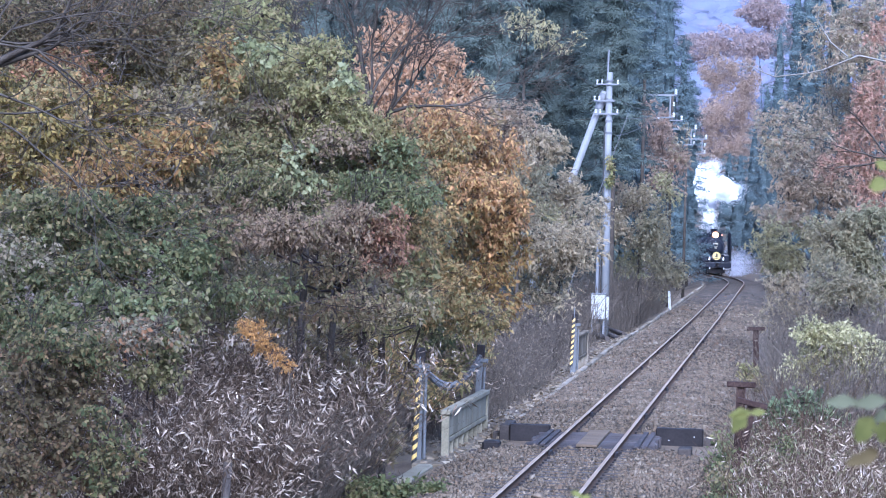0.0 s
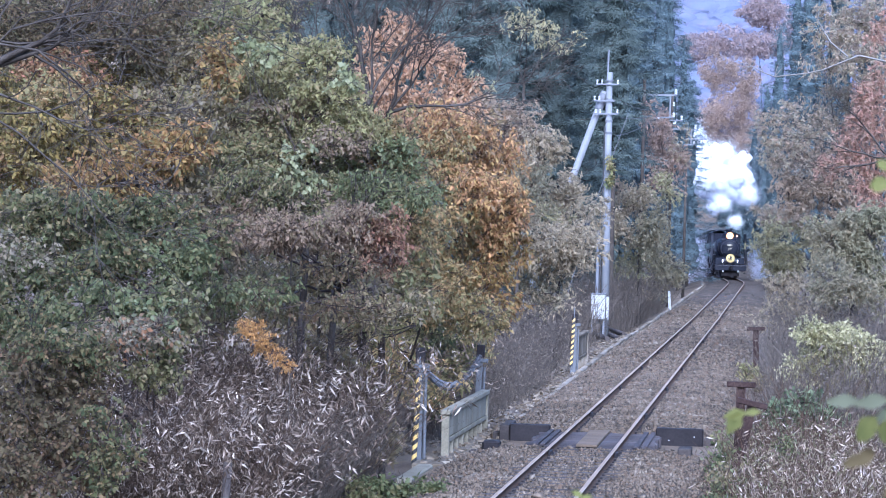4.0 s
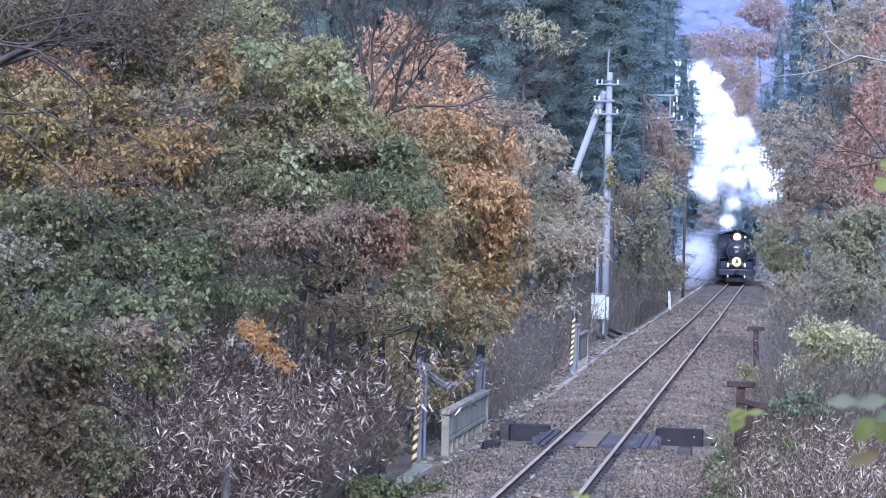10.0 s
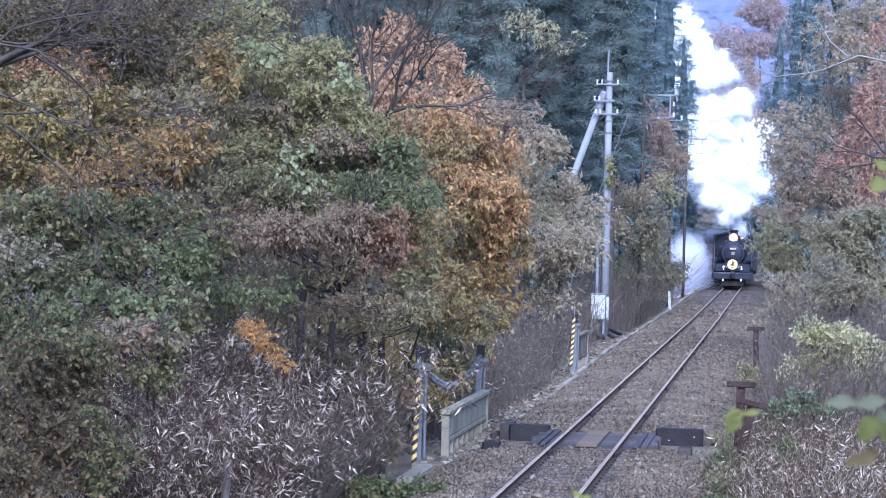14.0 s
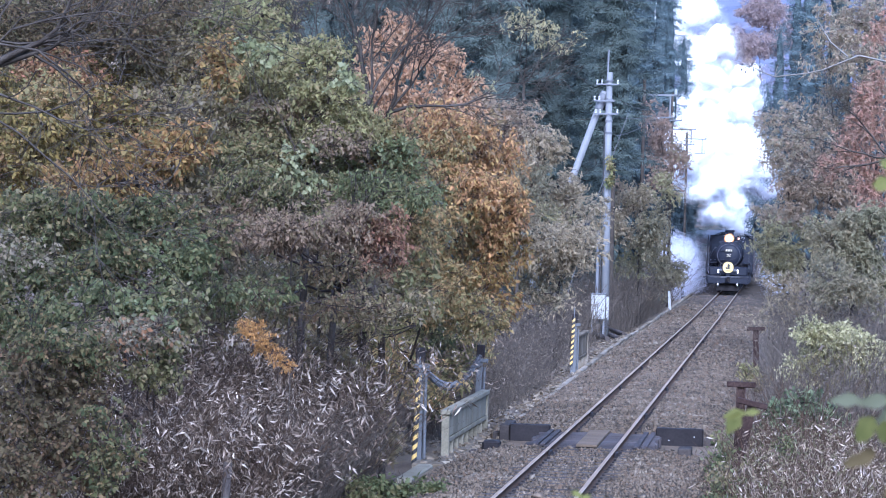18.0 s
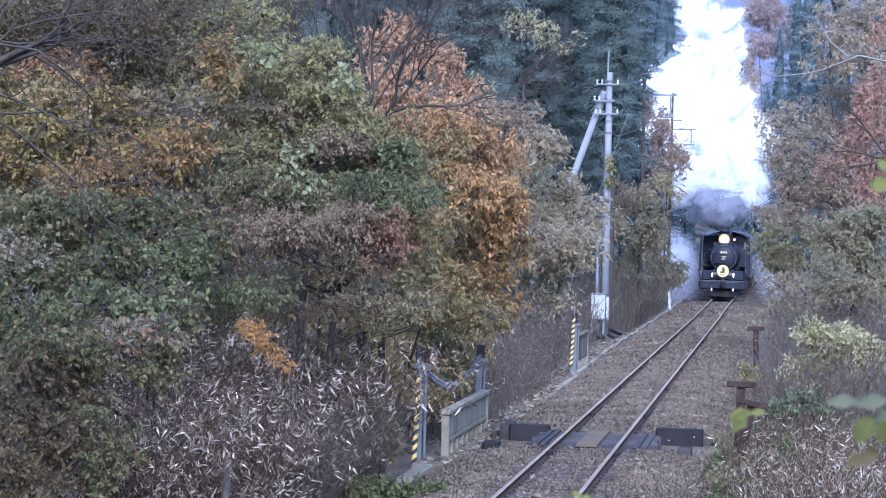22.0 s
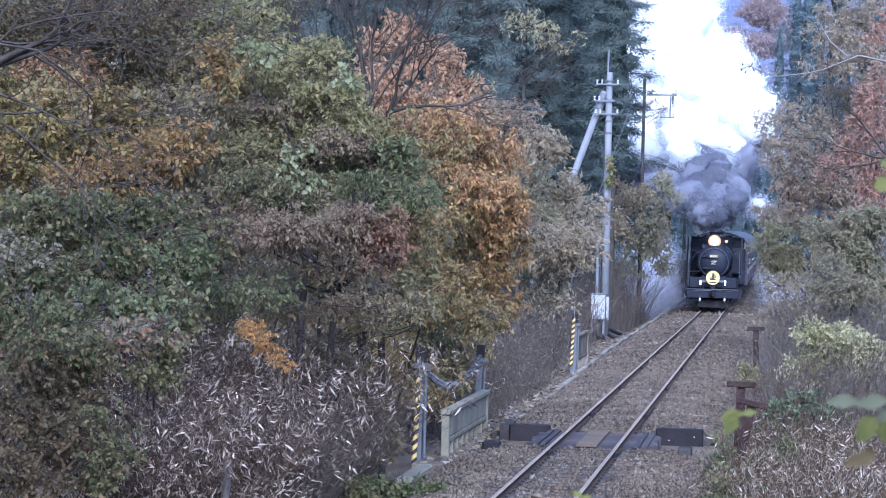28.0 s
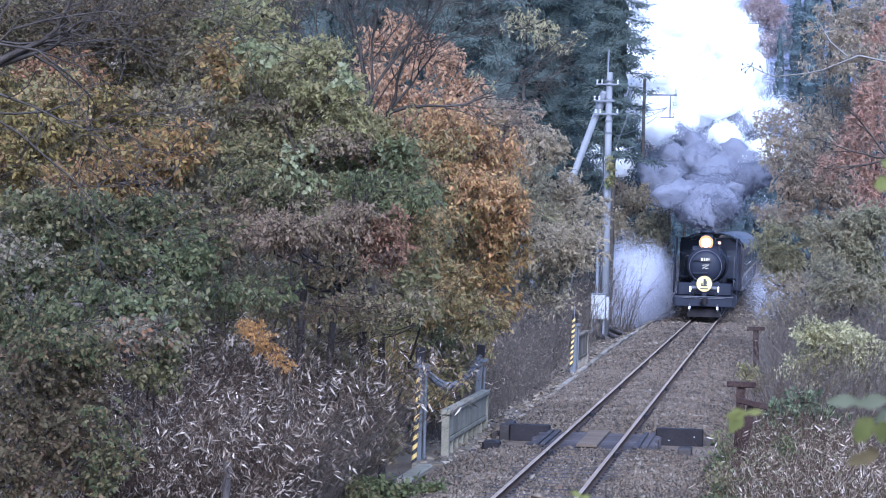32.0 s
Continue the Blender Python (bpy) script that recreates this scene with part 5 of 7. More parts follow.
def thicket(name, label, category, x0, x1, y0, y1, h0, h1, n, seed, leaf, mat, leaves_each, droop=0.8, stalk=M_STALK, r=0.006, lean=0.25, top=0.35, fan=0):
    """Many thin stalks with leaves along them, as one stuff."""
    rng = np.random.default_rng(seed)
    cx, cy = (x0 + x1) / 2, (y0 + y1) / 2
    o = np.array([cx, cy, float(land(cx, cy))])
    ob = thing(name, pose(*o), label, category, "", "stuff")
    lines, ps, ws = [], [], []
    for k in range(n):
        x, y = rng.uniform(x0, x1), rng.uniform(y0, y1)
        b = np.array([x, y, float(land(x, y)) - 0.05]) - o
        h = rng.uniform(h0, h1)
        w = np.array([rng.normal(0, lean), rng.normal(0, lean), 1.0]) * h
        bow = np.array([rng.normal(0, 0.12), rng.normal(0, 0.12), 0]) * h
        pts = [b, b + w * 0.4 + bow * 0.3, b + w * 0.75 + bow, b + w + bow * 2.2]
        lines.append([(p, r * (1.2 - 0.28 * i)) for i, p in enumerate(pts)])
        if leaves_each:
            t = rng.uniform(top, 1.0, leaves_each)
            if fan:
                t = np.repeat(rng.uniform(top, 1.0, leaves_each // fan), fan)
            q = np.stack([np.interp(t, [0, 0.4, 0.75, 1.0], [p[i] for p in pts]) for i in range(3)], 1)
            ps.append(q + rng.normal(0, 0.05, q.shape))
            v = rng.normal(0, 0.7, q.shape)
            v[:, 2] -= droop
            if fan:
                v = 0.75 * v + np.repeat(rng.normal(0, 0.9, (leaves_each // fan, 3)), fan, axis=0)
                q -= rng.normal(0, 0.02, q.shape)
            ws.append(v)
    tagged(part_of("stalk_mass", twig_mesh("stalk_mass", lines, 3), stalk, ob), "", "", "", "stuff")
    if leaves_each:
        part_of("leaf_mass", leaf_mesh("leaf_mass", np.concatenate(ps), leaf[0], leaf[1], np.concatenate(ws), rng), mat, ob)
    return ob


def bare_branches(name, label, base, start, ways, length, r, seed, depth=3, mat=M_BARK, group="", lift=0.03, forks=3, bendy=0.34):
    """A leafless tree: a trunk from the ground to start, and branches from there."""
    rng = np.random.default_rng(seed)
    o = np.array([base[0], base[1], float(land(*base)) - 0.1])
    ob = thing(name, pose(*o), label, "tree", group)
    s = np.array(start, float) - o
    part_of("trunk", twig_mesh("trunk", [[(np.zeros(3), r * 1.5), (s * 0.5 + rng.normal(0, 0.06, 3), r * 1.25), (s, r)]], 8), mat, ob)
    for w in ways:
        lines = []
        branch(lines, rng, s, w, length * rng.uniform(0.85, 1.1), r * 0.7, depth, bendy, forks, lift)
        part_of("branch", twig_mesh("branch", lines, 4), mat, ob)
    return ob


def conifer(x, y, h, w, mat, seed, n=10000, bare=0.08, group="cedars", label="tall dark blue-green cedar in the plantation"):
    """A cedar: straight trunk, layered boughs that droop and lift again at their ends, tufts of needle sprays along each."""
    rng = np.random.default_rng(seed)
    z = float(land(x, y)) - 0.2
    ob = thing("cedar", pose(x, y, z), label, "tree", group)
    part_of("trunk", twig_mesh("trunk", [[(np.array([0, 0, h * f]), 0.16 * (1 - 0.93 * f)) for f in (0, 0.3, 0.6, 1.0)]], 8), M_BARK, ob)
    k = int(h * 4.6)
    f = bare + (1 - bare) * (np.arange(k) + rng.random(k)) / k
    a = np.arange(k) * 2.4 + rng.normal(0, 0.35, k)
    reach = (w * (1 - f) ** 0.7 * rng.uniform(0.62, 1.15, k) + 0.3)[:, None, None]
    root = np.stack([0 * f, 0 * f, h * f], 1)[:, None]
    way = np.stack([np.cos(a), np.sin(a), 0 * a], 1)[:, None]
    cross = np.stack([-np.sin(a), np.cos(a), 0 * a], 1)[:, None]
    tufts = 14
    t = np.sort(rng.uniform(0.25, 1.0, (k, tufts, 1)), axis=1)
    sag = -0.42 * t + 0.20 * t ** 3
    spread = rng.uniform(-1, 1, (k, tufts, 1)) * 0.42 * (1.2 - t)
    c = root + reach * (way * t + cross * spread) + np.array([0, 0, 1.0]) * (reach * sag - 0.5 * spread ** 2) + rng.normal(0, 0.05, (k, tufts, 3))
    per = max(6, n // (k * tufts))
    out = unit(way + cross * spread * 1.6 + np.array([0, 0, -0.25]))[:, :, None]
    d = unit(rng.normal(0, 1, (k, tufts, per, 3)) * np.array([1, 1, 0.5]) + out * 0.9)
    p = (c[:, :, None] + d * rng.uniform(0.0, 0.46, (k, tufts, per, 1)) * np.array([1, 1, 0.85]) + rng.normal(0, 0.03, (k, tufts, per, 3))).reshape(-1, 3)
    face = (out * 0.5 + np.array([0, 0, 0.75]) + rng.normal(0, 0.33, (k, tufts, per, 3))).reshape(-1, 3)
    d = (d + np.array([0, 0, -0.25])).reshape(-1, 3)
    side = unit(np.cross(d, face)) * rng.uniform(0.016, 0.04, (len(d), 1))
    sprays = np.stack([p + side, p + d * rng.uniform(0.08, 0.19, (len(d), 1)), p - side], 1).reshape(-1, 3)
    lines = []
    for i in range(k):
        r, b = reach[i, 0, 0], root[i, 0]
        lines.append([(b + r * (way[i, 0] * u + np.array([0, 0, -0.42 * u + 0.20 * u ** 3])), 0.035 * (1 - 0.8 * u)) for u in (0.0, 0.5, 0.97)])
    tagged(part_of("bough_work", twig_mesh("bough_work", lines, 3), M_BARK, ob), "", "", "", "stuff")
    # opaque core added to close gaps in the crown, coloured as in shade
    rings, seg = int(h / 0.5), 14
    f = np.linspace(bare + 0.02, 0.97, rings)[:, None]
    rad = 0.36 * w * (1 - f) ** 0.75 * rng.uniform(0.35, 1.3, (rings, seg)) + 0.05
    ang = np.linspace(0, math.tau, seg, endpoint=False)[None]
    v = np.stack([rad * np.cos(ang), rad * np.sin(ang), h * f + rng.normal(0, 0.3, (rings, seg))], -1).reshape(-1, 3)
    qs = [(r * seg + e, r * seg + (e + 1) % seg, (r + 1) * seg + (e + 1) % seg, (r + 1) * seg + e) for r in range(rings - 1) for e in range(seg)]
    part_of("inner_crown", raw_mesh("inner_crown", v, qs), M_FARINNER if mat == L_FARFIR else M_INNERFIR, ob, "opaque inner core coloured as shaded foliage")
    part_of("crown", raw_mesh("crown", sprays, np.arange(len(sprays)).reshape(-1, 3)), mat, ob)
    return ob


def hill_forest():
    """The far valley side: rounded crowns by the thousand, one stuff."""
    rng = np.random.default_rng(77)
    ob = thing("far_forest", pose(0, 700, 0), "haze-tinted blue and red autumn forest on the far hillside", "forest", "", "stuff")
    n = 1500
    x, y = rng.uniform(-32, 16, n), rng.uniform(455, 950, n)
    z = land(x, y)
    bm = bm_new()
    bmesh.ops.create_icosphere(bm, subdivisions=2, radius=1.0)
    bm.verts.index_update()
    ball = np.array([v.co[:] for v in bm.verts]).reshape(-1, 3)
    tris = np.array([[v.index for v in f.verts] for f in bm.faces]).reshape(-1, 3)
    bm.free()
    lumps = 1 + rng.normal(0, 0.16, (n, len(ball), 1))
    size = rng.uniform(2.6, 4.6, (n, 1, 1)) * np.array([1, 1, 0.6])
    v = (np.stack([x, y - 700, z + 2.0], 1)[:, None] + ball[None] * lumps * size).reshape(-1, 3)
    tris = (tris[None] + len(ball) * np.arange(n)[:, None, None]).reshape(-1, 3)
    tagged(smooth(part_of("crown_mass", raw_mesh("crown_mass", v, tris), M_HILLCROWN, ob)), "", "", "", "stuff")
    gx, gy = np.meshgrid(np.linspace(-260, 240, 60), np.linspace(470, 1250, 40))
    v = np.stack([gx, gy, land(gx, gy) + 1.5], -1).reshape(-1, 3)
    i = (np.arange(39)[:, None] * 60 + np.arange(59)[None]).ravel()
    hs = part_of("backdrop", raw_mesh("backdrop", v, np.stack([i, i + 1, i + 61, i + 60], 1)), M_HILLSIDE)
    smooth(tagged(hs, "haze-tinted blue far hillside with reddish woods", "hillside", "", "structure"))



def leaf_litter(x0, x1, y0, y1, n, seed, top=None):
    rng = np.random.default_rng(seed)
    x, y = x1 - (x1 - x0) * rng.random(n) ** 1.5, rng.uniform(y0, y1, n)
    ways = rng.normal(0, 1, (n, 3)) * np.array([1, 1, 0.15])
    me = leaf_mesh("leaf_litter", np.stack([x, y, land(x, y) + 0.03 if top is None else 0 * x + top], 1), 0.10, 0.06, ways, rng, far=True)
    tagged(part_of("leaf_litter", me, L_LITTER), "fallen dry brown leaves beside the track", "leaves", "", "stuff")


def pod_branch(points, d, pods):
    """A pale dead bough with dark seed pods hanging on it."""
    a = np.array(points[0])
    ob = thing("dead_bough", pose(*a), "pale dead bough with small dark hanging seed pods", "bough")
    pts = [np.array(p) - a for p in points]
    part_of("bough", twig_mesh("bough", [[(p, 0.034 * (1 - 0.7 * i / len(pts))) for i, p in enumerate(pts)]], 5), M_PALEBRANCH, ob)
    for p in pods:
        q = np.array(p) - a
        near = min(pts, key=lambda e: np.linalg.norm(e - q))
        pod = part_of("pod_twig", twig_mesh("pod_twig", [[(near, 0.016), ((near + q) / 2 + np.array([0, 0, 0.04]), 0.013), (q, 0.010)]], 4), M_PALEBRANCH, ob)
        bm = bm_new()
        bmesh.ops.create_icosphere(bm, subdivisions=2, radius=1.0)
        for v in bm.verts:
            v.co = Vector((v.co.x * 0.028, v.co.y * 0.028, v.co.z * 0.05)) + Vector(q)
        part("seed_pod", bm, M_CABLE, pod, "small dark seed pod")


def sprig(label, stem, leaves, mat, seed, sway, group="sprigs before the camera"):
    """A near vine sprig: a thin stem and single broad leaves, which stirs in the wind.
    leaves: (place, way, length, width)."""
    rng = np.random.default_rng(seed)
    a = np.array(stem[0], float)
    ob = thing("vine_sprig", pose(*a), label, "vine", group)
    part_of("stem", twig_mesh("stem", [[(np.array(p) - a, 0.0022 - 0.0003 * i) for i, p in enumerate(stem)]], 5), M_TWIG, ob)
    for place, way, length, width in leaves:
        w = Vector(way).normalized()
        side = w.cross(Vector((0.15, -1, 0.35)))
        side.normalize()
        up = side.cross(w)
        bm = bm_new()
        rows = []
        for i in range(9):
            t = i / 8
            half = width * 0.5 * math.sin(math.pi * min(1, t * 0.96 + 0.04)) ** 0.8 * (1.25 - 0.5 * t) * (1 + 0.13 * math.sin(11 * t + seed + 40 * width))
            rows.append([bm.verts.new(Vector(place) - Vector(a) + w * length * t + side * half * u + up * (abs(u) * 0.12 * width - 0.2 * length * t * t)) for u in (-1, -0.5, 0, 0.5, 1)])
        for r0, r1 in zip(rows, rows[1:]):
            for k in range(4):
                bm.faces.new((r0[k], r0[k + 1], r1[k + 1], r1[k]))
        smooth(part("leaf", bm, mat, ob))
    SPRIGS.append((ob, a, sway, seed))
    return ob


SPRIGS = []




# ---- trees and shrubs, from the near left bank outwards
leafy_tree('tree', 'dull olive and brown tree with thinning leaves', 'tree', (-7.19, 54.5), (
    (-8.48, 52.6, 6.81, 1.04, 0.57, L_DIM, 0.8),
    (-7.19, 52.5, 6.65, 1.04, 0.57, L_DIM, 0.9),
    (-7.87, 52.4, 6.10, 0.85, 0.38, L_RUSSET, 0.6),
    (-6.45, 53.3, 7.03, 0.86, 0.43, L_DIM, 0.8),
    (-6.43, 53.3, 6.27, 0.86, 0.57, L_DULL, 0.8),
    (-5.56, 52.9, 6.71, 0.57, 0.48, L_MIXED, 0.8),
    (-4.90, 53.3, 7.06, 0.77, 0.38, L_YELLOWING, 0.5),
    (-7.35, 53.4, 5.80, 1.15, 0.48, L_GOLDEN, 0.8),
    (-8.55, 52.2, 5.55, 0.84, 0.47, L_GOLDEN, 0.8),
    (-9.08, 52.6, 5.24, 0.57, 0.57, L_GOLDEN, 1.0),
), 1, leaf=(0.063, 0.031), droop=0.5, r0=0.048, twig=M_TWIG)
leafy_tree('tree', 'ochre and gold autumn tree on the bank', 'tree', (-6.44, 50.5), (
    (-7.75, 49.5, 5.00, 0.89, 0.49, L_GOLDEN, 1.0),
    (-6.85, 50.1, 5.04, 0.90, 0.54, L_GOLDEN, 1.0),
    (-5.66, 48.6, 4.77, 0.70, 0.48, L_RUSTGOLD, 1.0),
    (-7.75, 49.6, 4.41, 0.89, 0.45, L_GOLDEN, 1.0),
    (-6.37, 48.3, 4.34, 0.87, 0.43, L_RUSTGOLD, 1.0),
    (-5.80, 50.4, 5.41, 0.63, 0.45, L_DULL, 0.9),
    (-7.32, 49.9, 5.52, 0.81, 0.36, L_OCHRE, 0.8),
    (-5.18, 50.5, 6.06, 0.27, 0.63, L_RUSTGOLD, 0.8),
    (-5.28, 49.1, 4.34, 0.53, 0.35, L_DULL, 0.8),
), 2, leaf=(0.074, 0.037), droop=0.5, r0=0.048, twig=M_TWIG)
leafy_tree('tree', 'spreading tree with dark green and withered beige leaves', 'tree', (-5.77, 48.5), (
    (-6.98, 45.9, 3.81, 0.91, 0.45, L_MIXED, 1.0),
    (-5.94, 46.2, 3.76, 0.91, 0.46, L_DEEP, 1.0),
    (-4.98, 46.2, 3.71, 0.66, 0.46, L_DEEP, 1.0),
    (-6.81, 45.2, 3.20, 0.69, 0.37, L_BEIGE, 0.9),
    (-5.82, 45.3, 3.15, 0.90, 0.45, L_DEEP, 1.0),
    (-4.88, 45.3, 3.10, 0.65, 0.41, L_GREEN, 1.0),
    (-6.60, 44.7, 2.60, 0.88, 0.44, L_DEEP, 1.0),
    (-5.33, 43.3, 2.59, 0.86, 0.35, L_GREEN, 1.0),
    (-4.59, 43.8, 2.60, 0.55, 0.31, L_MIXED, 0.9),
), 3, leaf=(0.07, 0.041), droop=0.5, r0=0.048, twig=M_TWIG)
leafy_tree('tree', 'low spreading tree with green leaves and beige withered tips', 'tree', (-5.39, 47.0), (
    (-5.88, 42.2, 2.06, 0.83, 0.38, L_DEEP, 1.0),
    (-4.97, 42.7, 2.22, 0.69, 0.31, L_BEIGE, 1.0),
    (-4.56, 42.9, 1.97, 0.46, 0.31, L_MIXED, 0.9),
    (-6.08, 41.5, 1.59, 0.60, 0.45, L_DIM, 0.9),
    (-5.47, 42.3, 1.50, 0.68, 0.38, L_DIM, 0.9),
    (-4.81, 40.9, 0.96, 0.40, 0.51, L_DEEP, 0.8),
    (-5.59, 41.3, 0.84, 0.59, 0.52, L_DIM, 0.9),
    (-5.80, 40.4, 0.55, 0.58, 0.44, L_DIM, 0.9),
), 4, leaf=(0.063, 0.037), droop=0.5, r0=0.048, twig=M_TWIG)
leafy_tree('tree', 'vine-hung mound of olive and yellow-green leaves', 'tree', (-4.13, 52.5), (
    (-5.07, 53.3, 6.34, 0.72, 0.38, L_YELLOWING, 1.0),
    (-4.07, 52.1, 6.24, 0.79, 0.42, L_YELLOWING, 1.0),
    (-4.33, 51.6, 5.53, 0.56, 0.24, L_PINKBROWN, 0.7),
    (-3.43, 50.8, 5.01, 0.55, 0.24, L_PINKBROWN, 0.7),
    (-4.81, 52.9, 5.79, 0.90, 0.43, L_YELLOWING, 1.1),
    (-3.60, 51.6, 5.76, 0.60, 0.42, L_YELLOWING, 1.0),
    (-5.42, 52.8, 5.51, 0.62, 0.52, L_DULL, 0.9),
    (-4.22, 52.0, 5.33, 0.98, 0.37, L_OLIVE, 1.0),
    (-3.27, 51.5, 5.25, 0.60, 0.42, L_YELLOWING, 1.0),
    (-4.88, 51.2, 4.88, 0.83, 0.41, L_OLIVE, 1.0),
    (-3.94, 51.7, 4.80, 1.02, 0.42, L_MIXED, 1.0),
    (-2.95, 51.5, 4.73, 0.74, 0.42, L_GREEN, 1.0),
    (-5.21, 50.4, 4.40, 0.54, 0.41, L_MIXED, 0.9),
    (-2.63, 51.7, 5.09, 0.42, 0.42, L_OCHRE, 0.9),
), 5, leaf=(0.063, 0.031), droop=0.5, r0=0.048, twig=M_TWIG)
leafy_tree('tree', 'tree with green boughs and dull pinkish-brown withered leaves', 'tree', (-3.92, 53.0), (
    (-4.72, 50.3, 4.24, 0.86, 0.36, L_MIXED, 1.0),
    (-3.63, 50.5, 4.19, 0.86, 0.38, L_MIXED, 1.0),
    (-2.52, 49.8, 4.25, 0.67, 0.38, L_GREEN, 1.0),
    (-4.88, 49.9, 3.69, 0.67, 0.43, L_PINKBROWN, 0.9),
    (-3.76, 48.6, 3.65, 0.92, 0.39, L_PINKBROWN, 1.0),
    (-2.92, 49.1, 3.73, 0.66, 0.37, L_PINKBROWN, 1.0),
    (-2.34, 49.2, 3.42, 0.49, 0.49, L_DARKRED, 0.9),
    (-2.25, 50.9, 3.89, 0.46, 0.46, L_OCHRE, 0.9),
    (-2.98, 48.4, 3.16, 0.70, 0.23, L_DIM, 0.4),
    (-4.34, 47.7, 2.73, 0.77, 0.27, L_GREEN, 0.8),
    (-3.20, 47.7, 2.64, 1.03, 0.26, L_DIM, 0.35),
    (-2.27, 48.1, 2.62, 0.69, 0.35, L_DULL, 0.45),
), 6, leaf=(0.067, 0.027), droop=0.8, r0=0.048, twig=M_TWIG)
leafy_tree('tree', 'tree with salmon, orange and gold autumn leaves', 'tree', (-5.30, 67.5), (
    (-4.68, 69.3, 7.59, 0.81, 0.56, L_SALMON, 0.55),
    (-3.67, 67.6, 7.06, 0.67, 0.55, L_SALMON, 0.6),
    (-4.49, 66.9, 6.61, 0.66, 0.46, L_SALMON, 0.7),
    (-5.19, 68.8, 7.09, 0.56, 0.62, L_SALMON, 0.4),
    (-3.20, 67.6, 6.39, 0.61, 0.49, L_SALMON, 0.5),
    (-3.81, 66.4, 6.10, 0.89, 0.50, L_SALMON, 0.9),
    (-3.14, 66.0, 5.61, 0.89, 0.53, L_ORANGE, 0.9),
    (-2.46, 66.7, 5.25, 0.60, 0.54, L_ORANGE, 0.9),
    (-3.46, 65.5, 5.09, 0.71, 0.53, L_OCHRE, 1.0),
    (-2.63, 65.0, 4.55, 0.93, 0.53, L_ORANGE, 1.0),
    (-2.06, 64.9, 4.13, 0.47, 0.64, L_ORANGE, 1.0),
    (-3.24, 64.7, 4.15, 0.87, 0.52, L_OCHRE, 1.0),
), 7, leaf=(0.089, 0.037), droop=0.8, r0=0.048, twig=M_TWIG)
leafy_tree('tree', 'low boughs of orange and olive-gold leaves', 'tree', (-4.88, 69.0), (
    (-3.03, 66.0, 3.56, 1.01, 0.53, L_OCHRE, 1.0),
    (-2.08, 65.4, 3.26, 0.49, 0.65, L_RUSTGOLD, 1.0),
    (-3.28, 64.3, 2.91, 0.87, 0.52, L_OCHRE, 1.0),
    (-2.41, 65.0, 2.55, 0.76, 0.53, L_RUSTGOLD, 0.9),
    (-2.89, 63.8, 2.28, 0.86, 0.48, L_OCHRE, 0.9),
    (-2.12, 63.7, 2.09, 0.46, 0.32, L_OCHRE, 0.8),
    (-4.04, 64.8, 2.67, 0.64, 0.47, L_MIXED, 0.6),
    (-4.01, 63.9, 1.69, 0.86, 0.30, L_YELLOWING, 0.5),
), 8, leaf=(0.081, 0.033), droop=0.7, r0=0.048, twig=M_TWIG)
leafy_tree('tree', 'dull brown and olive tree at the back of the bank', 'tree', (-7.43, 60.5), (
    (-10.72, 59.1, 5.17, 1.27, 1.17, L_DULL, 0.6),
    (-9.80, 61.3, 7.12, 1.54, 0.77, L_DIM, 0.8),
    (-10.87, 61.3, 7.41, 1.32, 0.66, L_DIM, 0.8),
    (-7.85, 62.7, 7.25, 1.35, 0.68, L_DULL, 0.6),
    (-8.58, 59.6, 5.64, 1.50, 0.75, L_DULL, 0.6),
    (-6.81, 59.9, 5.69, 1.29, 0.75, L_OLIVE, 0.6),
    (-5.30, 60.8, 5.85, 1.09, 0.65, L_OLIVE, 0.6),
    (-3.92, 59.7, 5.15, 0.97, 0.64, L_OLIVE, 0.6),
    (-10.48, 58.3, 3.07, 1.15, 1.15, L_MIXED, 0.6),
    (-8.19, 56.9, 3.43, 1.43, 0.82, L_MIXED, 0.6),
    (-6.32, 57.4, 3.67, 1.24, 0.72, L_DULL, 0.6),
    (-4.61, 57.7, 3.72, 1.24, 0.73, L_PINKBROWN, 0.6),
    (-3.19, 57.3, 3.56, 0.82, 0.72, L_OLIVE, 0.6),
), 23, leaf=(0.104, 0.052), droop=0.5, r0=0.048, twig=M_TWIG)
leafy_tree('shrub', 'dull brown undergrowth under the trees', 'shrub', (-6.56, 58.5), (
    (-9.23, 53.7, 1.40, 0.96, 1.06, L_DULL, 0.6),
    (-8.22, 54.5, 1.58, 1.27, 0.88, L_MIXED, 0.6),
    (-6.54, 56.1, 2.34, 1.21, 0.50, L_DULL, 0.6),
    (-4.46, 54.2, 2.71, 1.26, 0.49, L_DULL, 0.6),
    (-3.17, 55.7, 2.63, 0.90, 0.50, L_OLIVE, 0.6),
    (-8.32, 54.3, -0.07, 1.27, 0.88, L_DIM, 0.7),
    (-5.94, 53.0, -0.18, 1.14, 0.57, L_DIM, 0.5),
), 24, leaf=(0.089, 0.037), droop=0.5, r0=0.048, twig=M_TWIG)
leafy_tree('shrub', 'light green and yellowing shrub behind the hanging cables', 'shrub', (-4.19, 73.5), (
    (-4.94, 72.0, 1.09, 0.78, 0.52, L_YELLOWING, 0.8),
    (-3.96, 72.0, 0.88, 0.65, 0.57, L_YELLOWING, 0.8),
    (-3.42, 72.0, 1.20, 0.47, 0.52, L_OLIVE, 0.7),
    (-4.44, 72.0, 0.50, 0.65, 0.39, L_BANKGREEN, 0.6),
), 26, leaf=(0.074, 0.037), droop=0.5, r0=0.048, twig=M_TWIG)
